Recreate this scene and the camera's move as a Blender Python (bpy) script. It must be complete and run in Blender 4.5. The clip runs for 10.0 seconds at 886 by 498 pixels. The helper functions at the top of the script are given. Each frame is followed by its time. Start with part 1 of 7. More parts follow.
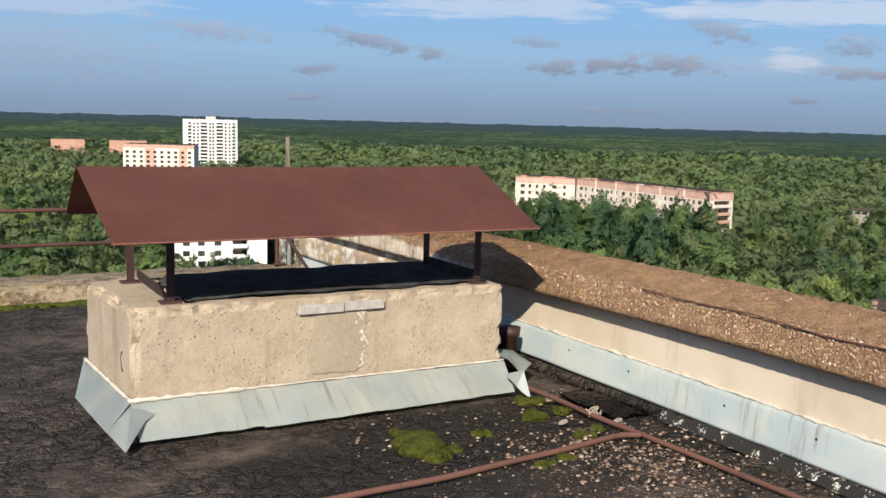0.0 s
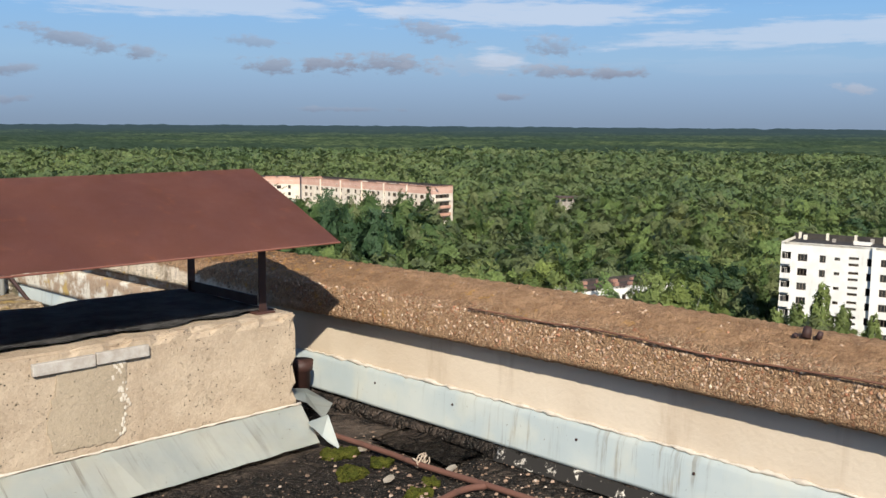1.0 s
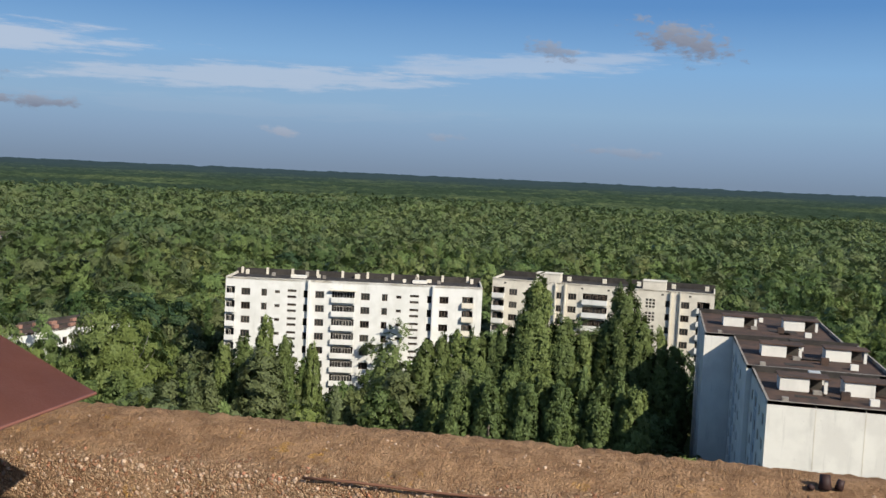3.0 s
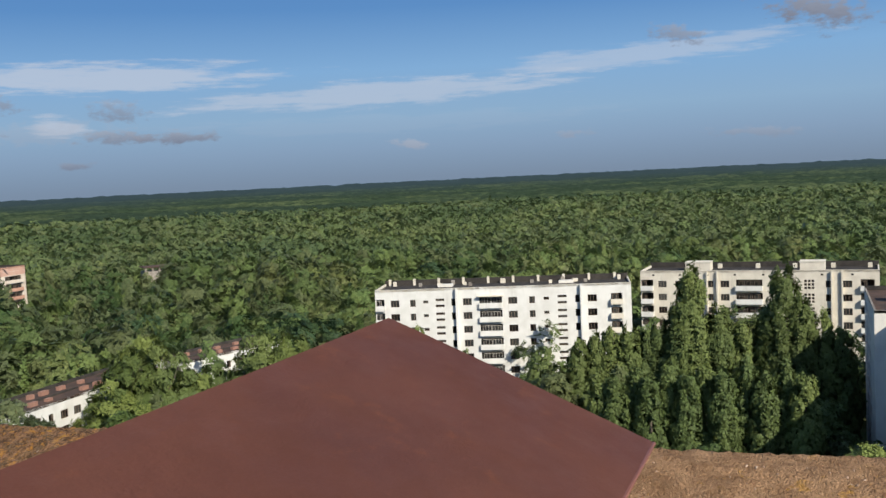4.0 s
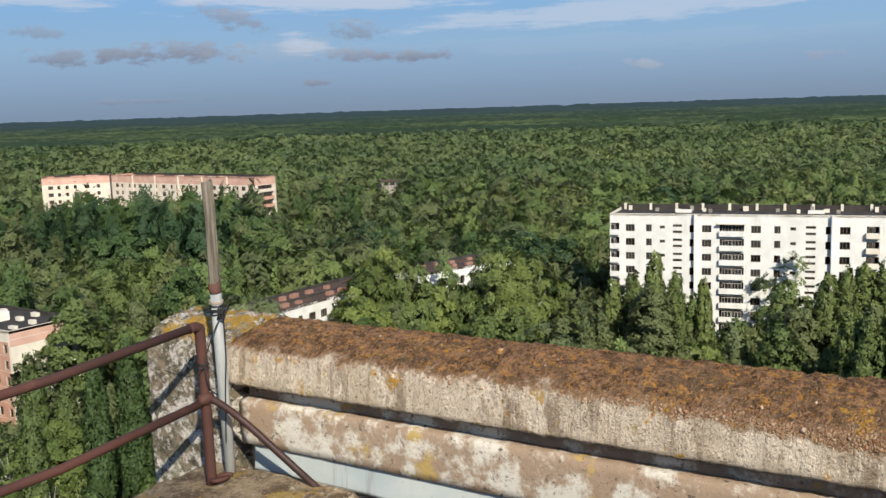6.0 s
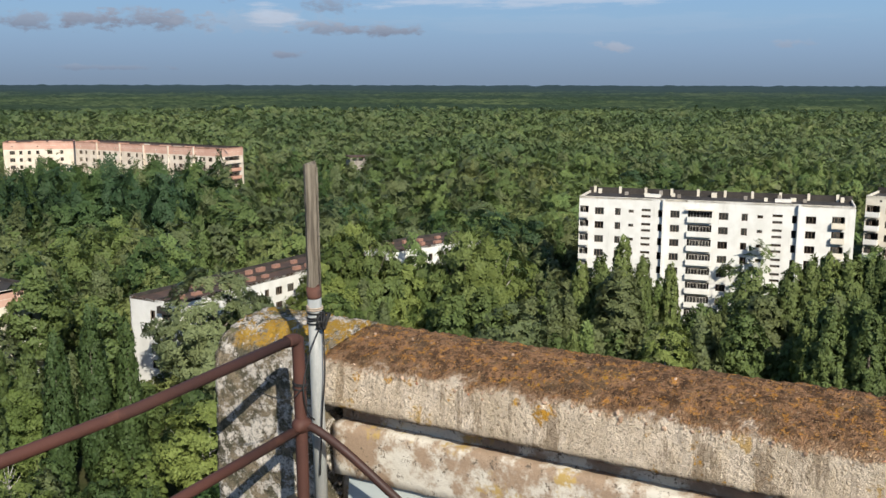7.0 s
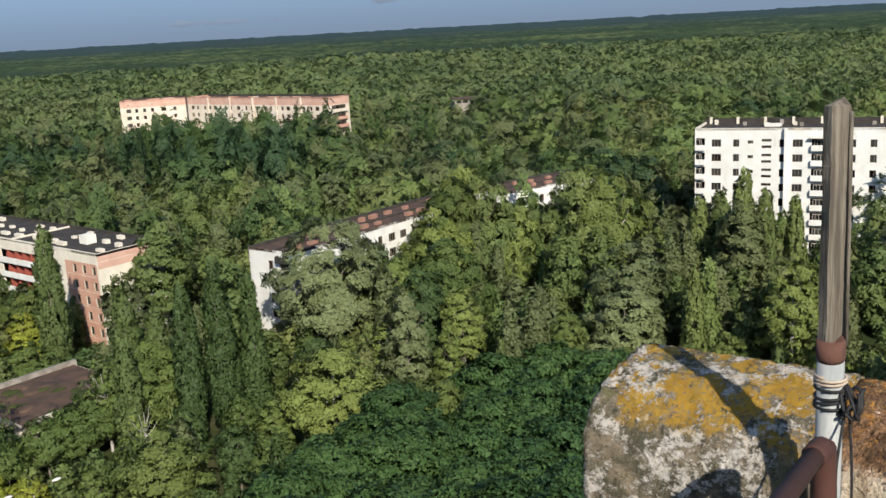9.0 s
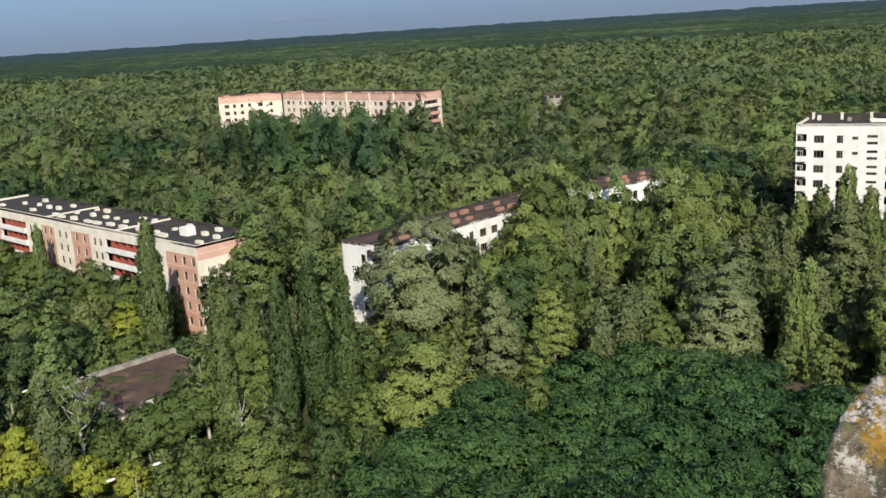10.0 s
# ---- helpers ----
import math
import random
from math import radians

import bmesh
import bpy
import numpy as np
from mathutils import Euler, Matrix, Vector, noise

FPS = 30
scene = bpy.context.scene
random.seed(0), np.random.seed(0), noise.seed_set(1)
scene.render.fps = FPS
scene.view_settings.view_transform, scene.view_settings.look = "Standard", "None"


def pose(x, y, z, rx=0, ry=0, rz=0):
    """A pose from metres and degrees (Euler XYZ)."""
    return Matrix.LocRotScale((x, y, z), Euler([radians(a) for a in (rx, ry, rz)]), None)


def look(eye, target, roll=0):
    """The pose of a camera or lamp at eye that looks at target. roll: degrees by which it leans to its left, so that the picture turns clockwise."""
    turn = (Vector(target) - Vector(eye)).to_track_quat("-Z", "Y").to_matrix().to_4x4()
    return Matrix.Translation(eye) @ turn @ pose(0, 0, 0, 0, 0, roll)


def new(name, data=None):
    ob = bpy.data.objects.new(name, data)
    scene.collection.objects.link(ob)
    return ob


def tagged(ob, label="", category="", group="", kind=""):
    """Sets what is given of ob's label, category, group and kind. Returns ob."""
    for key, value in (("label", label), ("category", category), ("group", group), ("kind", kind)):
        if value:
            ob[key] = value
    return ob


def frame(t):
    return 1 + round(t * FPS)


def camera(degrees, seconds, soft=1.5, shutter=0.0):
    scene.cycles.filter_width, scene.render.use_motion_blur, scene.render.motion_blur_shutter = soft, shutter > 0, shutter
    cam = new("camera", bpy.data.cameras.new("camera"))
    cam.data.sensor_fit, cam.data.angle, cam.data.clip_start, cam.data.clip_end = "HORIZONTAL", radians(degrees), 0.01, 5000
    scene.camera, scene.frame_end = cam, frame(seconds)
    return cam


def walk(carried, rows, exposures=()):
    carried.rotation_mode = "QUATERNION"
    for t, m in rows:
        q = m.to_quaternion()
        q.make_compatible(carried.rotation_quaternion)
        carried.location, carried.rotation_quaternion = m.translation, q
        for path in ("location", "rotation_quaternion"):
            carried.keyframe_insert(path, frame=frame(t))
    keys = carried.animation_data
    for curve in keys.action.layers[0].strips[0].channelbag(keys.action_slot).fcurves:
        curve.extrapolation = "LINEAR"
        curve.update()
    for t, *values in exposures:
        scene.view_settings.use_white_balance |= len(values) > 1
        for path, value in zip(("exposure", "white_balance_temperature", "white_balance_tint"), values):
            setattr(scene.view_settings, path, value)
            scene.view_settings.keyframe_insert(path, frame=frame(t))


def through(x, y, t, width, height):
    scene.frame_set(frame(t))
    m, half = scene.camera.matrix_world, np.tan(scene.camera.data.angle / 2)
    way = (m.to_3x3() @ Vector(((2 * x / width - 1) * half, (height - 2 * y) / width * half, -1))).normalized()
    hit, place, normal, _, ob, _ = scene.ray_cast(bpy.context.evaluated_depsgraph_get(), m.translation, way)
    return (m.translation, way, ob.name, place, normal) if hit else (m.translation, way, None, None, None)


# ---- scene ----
cam = camera(49.0, 10.0)
PATH = [
    (0, (0.335, 0.939, 1.643), (1.293, 2.674, 1.378), 1.5),
    (0.5, (0.439, 1.416, 1.626), (1.663, 2.967, 1.32), 0.8),
    (1, (0.636, 2.001, 1.596), (2.038, 3.403, 1.338), 0.4),
    (1.5, (0.714, 2.594, 1.628), (2.331, 3.744, 1.386), 1.0),
    (2, (0.911, 3.053, 1.624), (2.731, 3.852, 1.408), 2.0),
    (2.5, (1.12, 3.581, 1.64), (3.038, 4.12, 1.462), 2.8),
    (2.7, (1.14, 3.797, 1.657), (3.086, 4.227, 1.489), 3.1),
    (3.8, (1.182, 5.037, 1.734), (3.087, 5.632, 1.596), -2.1),
    (4, (1.06, 5.265, 1.743), (2.925, 5.972, 1.593), -2.8),
    (4.5, (0.795, 5.792, 1.773), (2.564, 6.703, 1.573), -3.0),
    (5, (0.741, 6.401, 1.748), (2.39, 7.511, 1.531), -2.4),
    (5.5, (0.77, 7.008, 1.725), (2.392, 8.15, 1.469), -1.6),
    (5.7, (0.807, 7.218, 1.714), (2.439, 8.34, 1.436), -1.9),
    (6.8, (1.018, 8.283, 1.723), (2.672, 9.358, 1.396), -0.6),
    (7, (1.086, 8.493, 1.711), (2.755, 9.542, 1.371), 0.1),
    (7.5, (1.399, 8.996, 1.694), (3.065, 10.042, 1.337), -0.0),
    (8, (1.586, 9.506, 1.69), (3.201, 10.612, 1.282), 0.1),
    (8.5, (1.707, 9.897, 1.635), (3.308, 10.987, 1.136), -0.3),
    (9, (1.971, 10.28, 1.598), (3.492, 11.497, 1.146), -3.2),
    (9.5, (1.942, 10.502, 1.659), (3.362, 11.835, 1.198), -4.9),
    (10, (1.839, 10.604, 1.659), (3.239, 11.959, 1.208), -3.7),
]
walk(cam, [(t, look(eye, target, roll)) for t, eye, target, roll in PATH], exposures=[(0.0, 0.54), (1.5, 0.54), (2.5, 0.34), (3.9, 0.26), (4.6, 0.34), (5.5, 0.38), (8.0, 0.40), (10.0, 0.42)])

# ---- world, sun, exposure ----
SUN_WAY = Vector((1.0, 1.26, -1.03)).normalized()
sun_data = bpy.data.lights.new("sun", "SUN")
sun_data.energy, sun_data.angle, sun_data.color = 5.0, radians(0.53), (1.0, 0.93, 0.80)
sun = new("sun", sun_data)
sun.rotation_euler = SUN_WAY.to_track_quat("-Z", "Y").to_euler()

# clouds: azimuth from +y to +x and elevation in degrees, half width, half height, lean, density, whiteness
CLOUDS = [
    (32.3, 6.5, 8.5, 0.62, 0.00, 0.75, 1.0), (49.9, 6.25, 9.0, 0.72, 0.00, 0.85, 1.0), (66.0, 4.95, 10.5, 0.60, 0.03, 0.70, 1.0),
    (81.0, 6.35, 8.5, 0.55, 0.07, 0.60, 1.0), (7.0, 5.6, 6.0, 0.50, 0.00, 0.55, 0.9), (6.0, 3.4, 6.5, 1.6, 0.0, 0.45, 0.35),
    (15.3, 4.6, 3.2, 0.45, -0.06, 0.75, 0.35), (24.5, 4.3, 2.6, 0.42, -0.18, 0.85, 0.1), (28.1, 3.7, 1.0, 0.33, -0.2, 0.8, 0.1),
    (21.3, 2.7, 1.3, 0.26, 0.0, 0.8, 0.1), (20.6, 1.05, 1.8, 0.20, 0.08, 0.6, 0.1), (34.0, 4.5, 1.2, 0.30, -0.1, 0.6, 0.15),
    (35.1, 3.15, 1.6, 0.42, -0.05, 0.9, 0.1), (38.4, 3.25, 1.7, 0.42, 0.0, 1.0, 0.1), (41.8, 3.35, 2.6, 0.48, 0.0, 1.0, 0.1),
    (48.0, 3.65, 1.5, 0.50, -0.15, 0.9, 0.95), (50.9, 3.0, 1.7, 0.34, 0.0, 0.9, 0.15), (54.4, 2.85, 1.9, 0.30, 0.0, 1.0, 0.1),
    (44.3, 5.2, 1.7, 0.50, -0.2, 0.8, 0.2), (51.2, 4.4, 1.4, 0.42, -0.1, 0.75, 0.15), (48.7, 1.52, 0.8, 0.22, 0.0, 0.8, 0.1),
    (38.6, 0.72, 3.0, 0.13, 0.0, 0.5, 0.1), (67.5, 1.95, 1.0, 0.24, -0.1, 0.85, 0.5), (77.1, 2.1, 0.9, 0.2, 0.0, 0.6, 0.4),
    (90.6, 8.0, 2.3, 0.80, -0.20, 1.15, 0.12), (83.3, 7.3, 1.4, 0.42, -0.22, 0.9, 0.2), (87.6, 1.6, 2.4, 0.22, -0.05, 0.6, 0.3), (66.0, 3.2, 12.0, 0.5, 0.0, 0.12, 0.8), (47.0, 3.3, 4.5, 0.5, 0.0, 0.35, 0.55)]


def make_world():
    w = bpy.data.worlds.new("sky")
    scene.world = w
    w.use_nodes = True
    nt = w.node_tree
    nt.nodes.clear()
    N, L = nt.nodes.new, nt.links.new

    def mth(op, a, b=None, c=None):
        n = N("ShaderNodeMath")
        n.operation = op
        for k, v in enumerate((a, b, c)):
            if v is None:
                continue
            if hasattr(v, "links"):
                L(v, n.inputs[k])
            else:
                n.inputs[k].default_value = v
        return n.outputs[0]

    def mix(f, a, b):
        n = N("ShaderNodeMix")
        n.data_type = "RGBA"
        for k, v in ((0, f), (6, a), (7, b)):
            if hasattr(v, "links"):
                L(v, n.inputs[k])
            else:
                n.inputs[k].default_value = v
        return n.outputs[2]

    tex = N("ShaderNodeTexCoord")
    sep = N("ShaderNodeSeparateXYZ")
    L(tex.outputs["Generated"], sep.inputs[0])
    az = mth("MULTIPLY", mth("ARCTAN2", sep.outputs[0], sep.outputs[1]), 57.29578)
    el = mth("MULTIPLY", mth("ARCSINE", sep.outputs[2]), 57.29578)
    sky = N("ShaderNodeTexSky")
    sky.sky_type, sky.sun_disc = "NISHITA", False
    sky.sun_elevation = math.asin(-SUN_WAY.z)
    sky.sun_rotation = radians(218.4)
    sky.altitude, sky.dust_density, sky.air_density, sky.ozone_density = 120, 0.6, 1.0, 2.0
    skyc = N("ShaderNodeVectorMath")
    skyc.operation = "SCALE"
    L(sky.outputs[0], skyc.inputs[0])
    skyc.inputs[3].default_value = SKY_GAIN
    # low sky: lavender-grey haze turning to clear blue
    ramp = N("ShaderNodeValToRGB")
    L(mth("DIVIDE", el, 14.0), ramp.inputs[0])
    e = ramp.color_ramp.elements
    e[0].position, e[0].color = 0.0, (0.165, 0.225, 0.312, 1)
    e[1].position, e[1].color = 0.13, (0.200, 0.290, 0.415, 1)
    for p, c in ((0.26, (0.222, 0.350, 0.500, 1)), (0.45, (0.185, 0.345, 0.560, 1)), (0.7, (0.092, 0.225, 0.465, 1)), (1.0, (0.064, 0.175, 0.410, 1))):
        q = e.new(p)
        q.color = c
    low = N("ShaderNodeMapRange")
    L(el, low.inputs[0])
    low.inputs[1].default_value, low.inputs[2].default_value = 12.0, 30.0
    low.inputs[3].default_value, low.inputs[4].default_value = 1.0, 0.0
    col = mix(low.outputs[0], skyc.outputs[0], ramp.outputs[0])
    # noise that frays the clouds
    pos = N("ShaderNodeCombineXYZ")
    L(az, pos.inputs[0])
    L(mth("MULTIPLY", el, 2.6), pos.inputs[1])
    ns2 = N("ShaderNodeTexNoise")
    ns2.inputs["Scale"].default_value, ns2.inputs["Detail"].default_value = 2.2, 5
    L(pos.outputs[0], ns2.inputs["Vector"])
    # long streaks for the white bands, small billows for the grey puffs
    band = N("ShaderNodeCombineXYZ")
    L(mth("MULTIPLY", az, 0.30), band.inputs[0])
    L(mth("MULTIPLY", el, 2.4), band.inputs[1])
    ns3 = N("ShaderNodeTexNoise")
    ns3.inputs["Scale"].default_value, ns3.inputs["Detail"].default_value, ns3.inputs["Roughness"].default_value = 0.9, 7, 0.62
    L(band.outputs[0], ns3.inputs["Vector"])
    streak = mth("MULTIPLY", mth("SUBTRACT", ns3.outputs[0], 0.5), 2.6)
    puff = N("ShaderNodeCombineXYZ")
    L(az, puff.inputs[0])
    L(mth("MULTIPLY", el, 2.0), puff.inputs[1])
    ns4 = N("ShaderNodeTexNoise")
    ns4.inputs["Scale"].default_value, ns4.inputs["Detail"].default_value, ns4.inputs["Roughness"].default_value = 0.95, 6, 0.60
    L(puff.outputs[0], ns4.inputs["Vector"])
    billow = mth("MULTIPLY", mth("SUBTRACT", ns4.outputs[0], 0.5), 3.4)
    for a, h, wa, we, lean, dens, white in CLOUDS:
        dx = mth("SUBTRACT", az, a)
        dy = mth("SUBTRACT", mth("SUBTRACT", el, h), mth("MULTIPLY", dx, lean))
        u, v = mth("DIVIDE", dx, wa * 1.15), mth("DIVIDE", dy, we * 1.25)
        d = mth("SQRT", mth("ADD", mth("MULTIPLY", u, u), mth("MULTIPLY", v, v)))
        m = N("ShaderNodeMapRange")
        m.interpolation_type = "SMOOTHSTEP"
        L(mth("SUBTRACT", d, streak if white > 0.7 else billow), m.inputs[0])
        m.inputs[1].default_value, m.inputs[2].default_value = (1.15, 0.45) if white > 0.7 else (1.15, 0.30)
        m.inputs[3].default_value, m.inputs[4].default_value = 0.0, dens * 0.85
        dark = Vector((0.135, 0.150, 0.205))
        light = Vector((0.43, 0.48, 0.57))
        c = dark.lerp(light, white)
        # tops catch the sun
        top = N("ShaderNodeMapRange")
        L(mth("ADD", v, mth("MULTIPLY", ns2.outputs[0], 0.8)), top.inputs[0])
        top.inputs[1].default_value, top.inputs[2].default_value = -0.2, 1.4
        cc = mix(top.outputs[0], (*c, 1), (*c.lerp(light, 0.35), 1))
        col = mix(m.outputs[0], col, cc)
    bg = N("ShaderNodeBackground")
    L(col, bg.inputs[0])
    bg.inputs[1].default_value = 1.0
    out = N("ShaderNodeOutputWorld")
    L(bg.outputs[0], out.inputs[0])


SKY_GAIN = 0.13
make_world()

# ---- materials ----


class Nodes:
    """A small builder for node materials."""

    def __init__(self, name):
        self.m = bpy.data.materials.new(name)
        self.m.use_nodes = True
        self.t = self.m.node_tree
        self.p = self.t.nodes["Principled BSDF"]
        self.pos = self.t.nodes.new("ShaderNodeNewGeometry").outputs["Position"]

    def link(self, a, b):
        self.t.links.new(a, b)

    def put(self, socket, v):
        if hasattr(v, "links"):
            self.link(v, socket)
        else:
            socket.default_value = v

    def noise(self, scale, detail=4, rough=0.55, stretch=None):
        n = self.t.nodes.new("ShaderNodeTexNoise")
        n.inputs["Scale"].default_value, n.inputs["Detail"].default_value, n.inputs["Roughness"].default_value = scale, detail, rough
        self.link(self.mapped(stretch), n.inputs["Vector"])
        return n.outputs[0]

    def mapped(self, stretch):
        if not stretch:
            return self.pos
        v = self.t.nodes.new("ShaderNodeVectorMath")
        v.operation = "MULTIPLY"
        self.link(self.pos, v.inputs[0])
        v.inputs[1].default_value = stretch
        return v.outputs[0]

    def cells(self, scale, feature="F1", out="Distance", stretch=None, rnd=1.0):
        n = self.t.nodes.new("ShaderNodeTexVoronoi")
        n.feature = feature
        n.inputs["Scale"].default_value = scale
        n.inputs["Randomness"].default_value = rnd
        self.link(self.mapped(stretch), n.inputs["Vector"])
        return n.outputs[out]

    def span(self, v, a, b, c=0.0, d=1.0):
        n = self.t.nodes.new("ShaderNodeMapRange")
        n.interpolation_type = "SMOOTHSTEP"
        self.link(v, n.inputs[0])
        for k, x in enumerate((a, b, c, d)):
            n.inputs[k + 1].default_value = x
        return n.outputs[0]

    def mix(self, f, a, b, blend="MIX"):
        n = self.t.nodes.new("ShaderNodeMix")
        n.data_type, n.blend_type = "RGBA", blend
        self.put(n.inputs[0], f)
        self.put(n.inputs[6], (*a, 1) if isinstance(a, tuple) else a)
        self.put(n.inputs[7], (*b, 1) if isinstance(b, tuple) else b)
        return n.outputs[2]

    def math(self, op, a, b=0.0):
        n = self.t.nodes.new("ShaderNodeMath")
        n.operation = op
        self.put(n.inputs[0], a)
        self.put(n.inputs[1], b)
        return n.outputs[0]

    def axis(self, k):
        n = self.t.nodes.new("ShaderNodeSeparateXYZ")
        self.link(self.pos, n.inputs[0])
        return n.outputs[k]

    def island(self):
        return self.t.nodes.new("ShaderNodeNewGeometry").outputs["Random Per Island"]

    def rnd(self):
        return self.t.nodes.new("ShaderNodeObjectInfo").outputs["Random"]

    def bump(self, h, strength=0.5, dist=0.01):
        n = self.t.nodes.new("ShaderNodeBump")
        n.inputs["Strength"].default_value, n.inputs["Distance"].default_value = strength, dist
        self.link(h, n.inputs["Height"])
        self.link(n.outputs[0], self.p.inputs["Normal"])

    def done(self, colour, rough=0.85, metal=0.0, spec=0.3):
        self.put(self.p.inputs["Base Color"], (*colour, 1) if isinstance(colour, tuple) else colour)
        self.put(self.p.inputs["Roughness"], rough)
        self.put(self.p.inputs["Metallic"], metal)
        self.p.inputs["Specular IOR Level"].default_value = spec
        return self.m


def mat_felt():
    """Old bitumen felt, dried out into cracked flakes, with mud and mineral grains."""
    n = Nodes("bitumen_felt")
    warp = n.t.nodes.new("ShaderNodeTexNoise")
    warp.inputs["Scale"].default_value, warp.inputs["Detail"].default_value = 6, 5
    n.link(n.pos, warp.inputs["Vector"])
    bent = n.t.nodes.new("ShaderNodeVectorMath")
    bent.operation = "MULTIPLY_ADD"
    n.link(warp.outputs[1], bent.inputs[0])
    bent.inputs[1].default_value = (0.34, 0.24, 0.2)
    n.link(n.pos, bent.inputs[2])

    def flakes(scale):
        e, v = n.t.nodes.new("ShaderNodeTexVoronoi"), n.t.nodes.new("ShaderNodeTexVoronoi")
        e.feature = "DISTANCE_TO_EDGE"
        for q in (e, v):
            q.inputs["Scale"].default_value = scale
            n.link(bent.outputs[0], q.inputs["Vector"])
        sep = n.t.nodes.new("ShaderNodeSeparateColor")
        n.link(v.outputs["Color"], sep.inputs[0])
        return e.outputs["Distance"], sep.outputs[0]
    d1, r1 = flakes(7.0)
    d2, r2 = flakes(19.0)
    where = n.span(n.noise(0.9, 4, 0.6), 0.36, 0.56)
    mid, fine = n.noise(9, 6, 0.7), n.noise(170, 3)
    c = n.mix(r1, (0.030, 0.023, 0.019), (0.078, 0.058, 0.046))
    c = n.mix(n.math("MULTIPLY", r2, 0.6), c, (0.082, 0.060, 0.047))
    c = n.mix(n.math("MULTIPLY", n.span(n.noise(1.7, 7, 0.75), 0.50, 0.62), 0.85), c, n.mix(mid, (0.085, 0.062, 0.046), (0.170, 0.128, 0.096)))
    c = n.mix(n.math("MULTIPLY", n.span(mid, 0.50, 0.64), 0.75), c, (0.012, 0.011, 0.010))
    def near(k, at, size):
        return n.math("POWER", n.math("DIVIDE", n.math("SUBTRACT", n.axis(k), at), size), 2.0)
    damp = n.math("ADD", n.math("ADD", near(0, 2.85, 1.35), near(1, 4.95, 0.80)), n.math("MULTIPLY", n.math("SUBTRACT", n.noise(2.6, 6, 0.7), 0.5), 2.6))
    damp = n.span(damp, 1.15, 0.55)
    c = n.mix(n.math("MULTIPLY", damp, 0.85), c, n.mix(mid, (0.008, 0.007, 0.006), (0.030, 0.023, 0.018)))
    crack = n.math("MULTIPLY", n.math("MAXIMUM", n.span(d1, 0.055, 0.015), n.math("MULTIPLY", n.span(d2, 0.07, 0.02), 0.75)), where)
    c = n.mix(crack, c, (0.004, 0.004, 0.0035))
    c = n.mix(n.math("MULTIPLY", n.span(fine, 0.58, 0.68), 0.75), c, (0.20, 0.18, 0.155))
    curl = n.math("ADD", n.math("MULTIPLY", n.span(d1, 0.0, 0.16), 0.55), n.math("MULTIPLY", n.span(d2, 0.0, 0.2), 0.35))
    h = n.math("ADD", n.math("MULTIPLY", curl, where), n.math("ADD", n.math("MULTIPLY", mid, 1.2), n.math("MULTIPLY", fine, 0.12)))
    n.bump(h, 1.0, 0.030)
    return n.done(c, n.span(mid, 0.3, 0.7, 0.75, 0.98), spec=0.14)


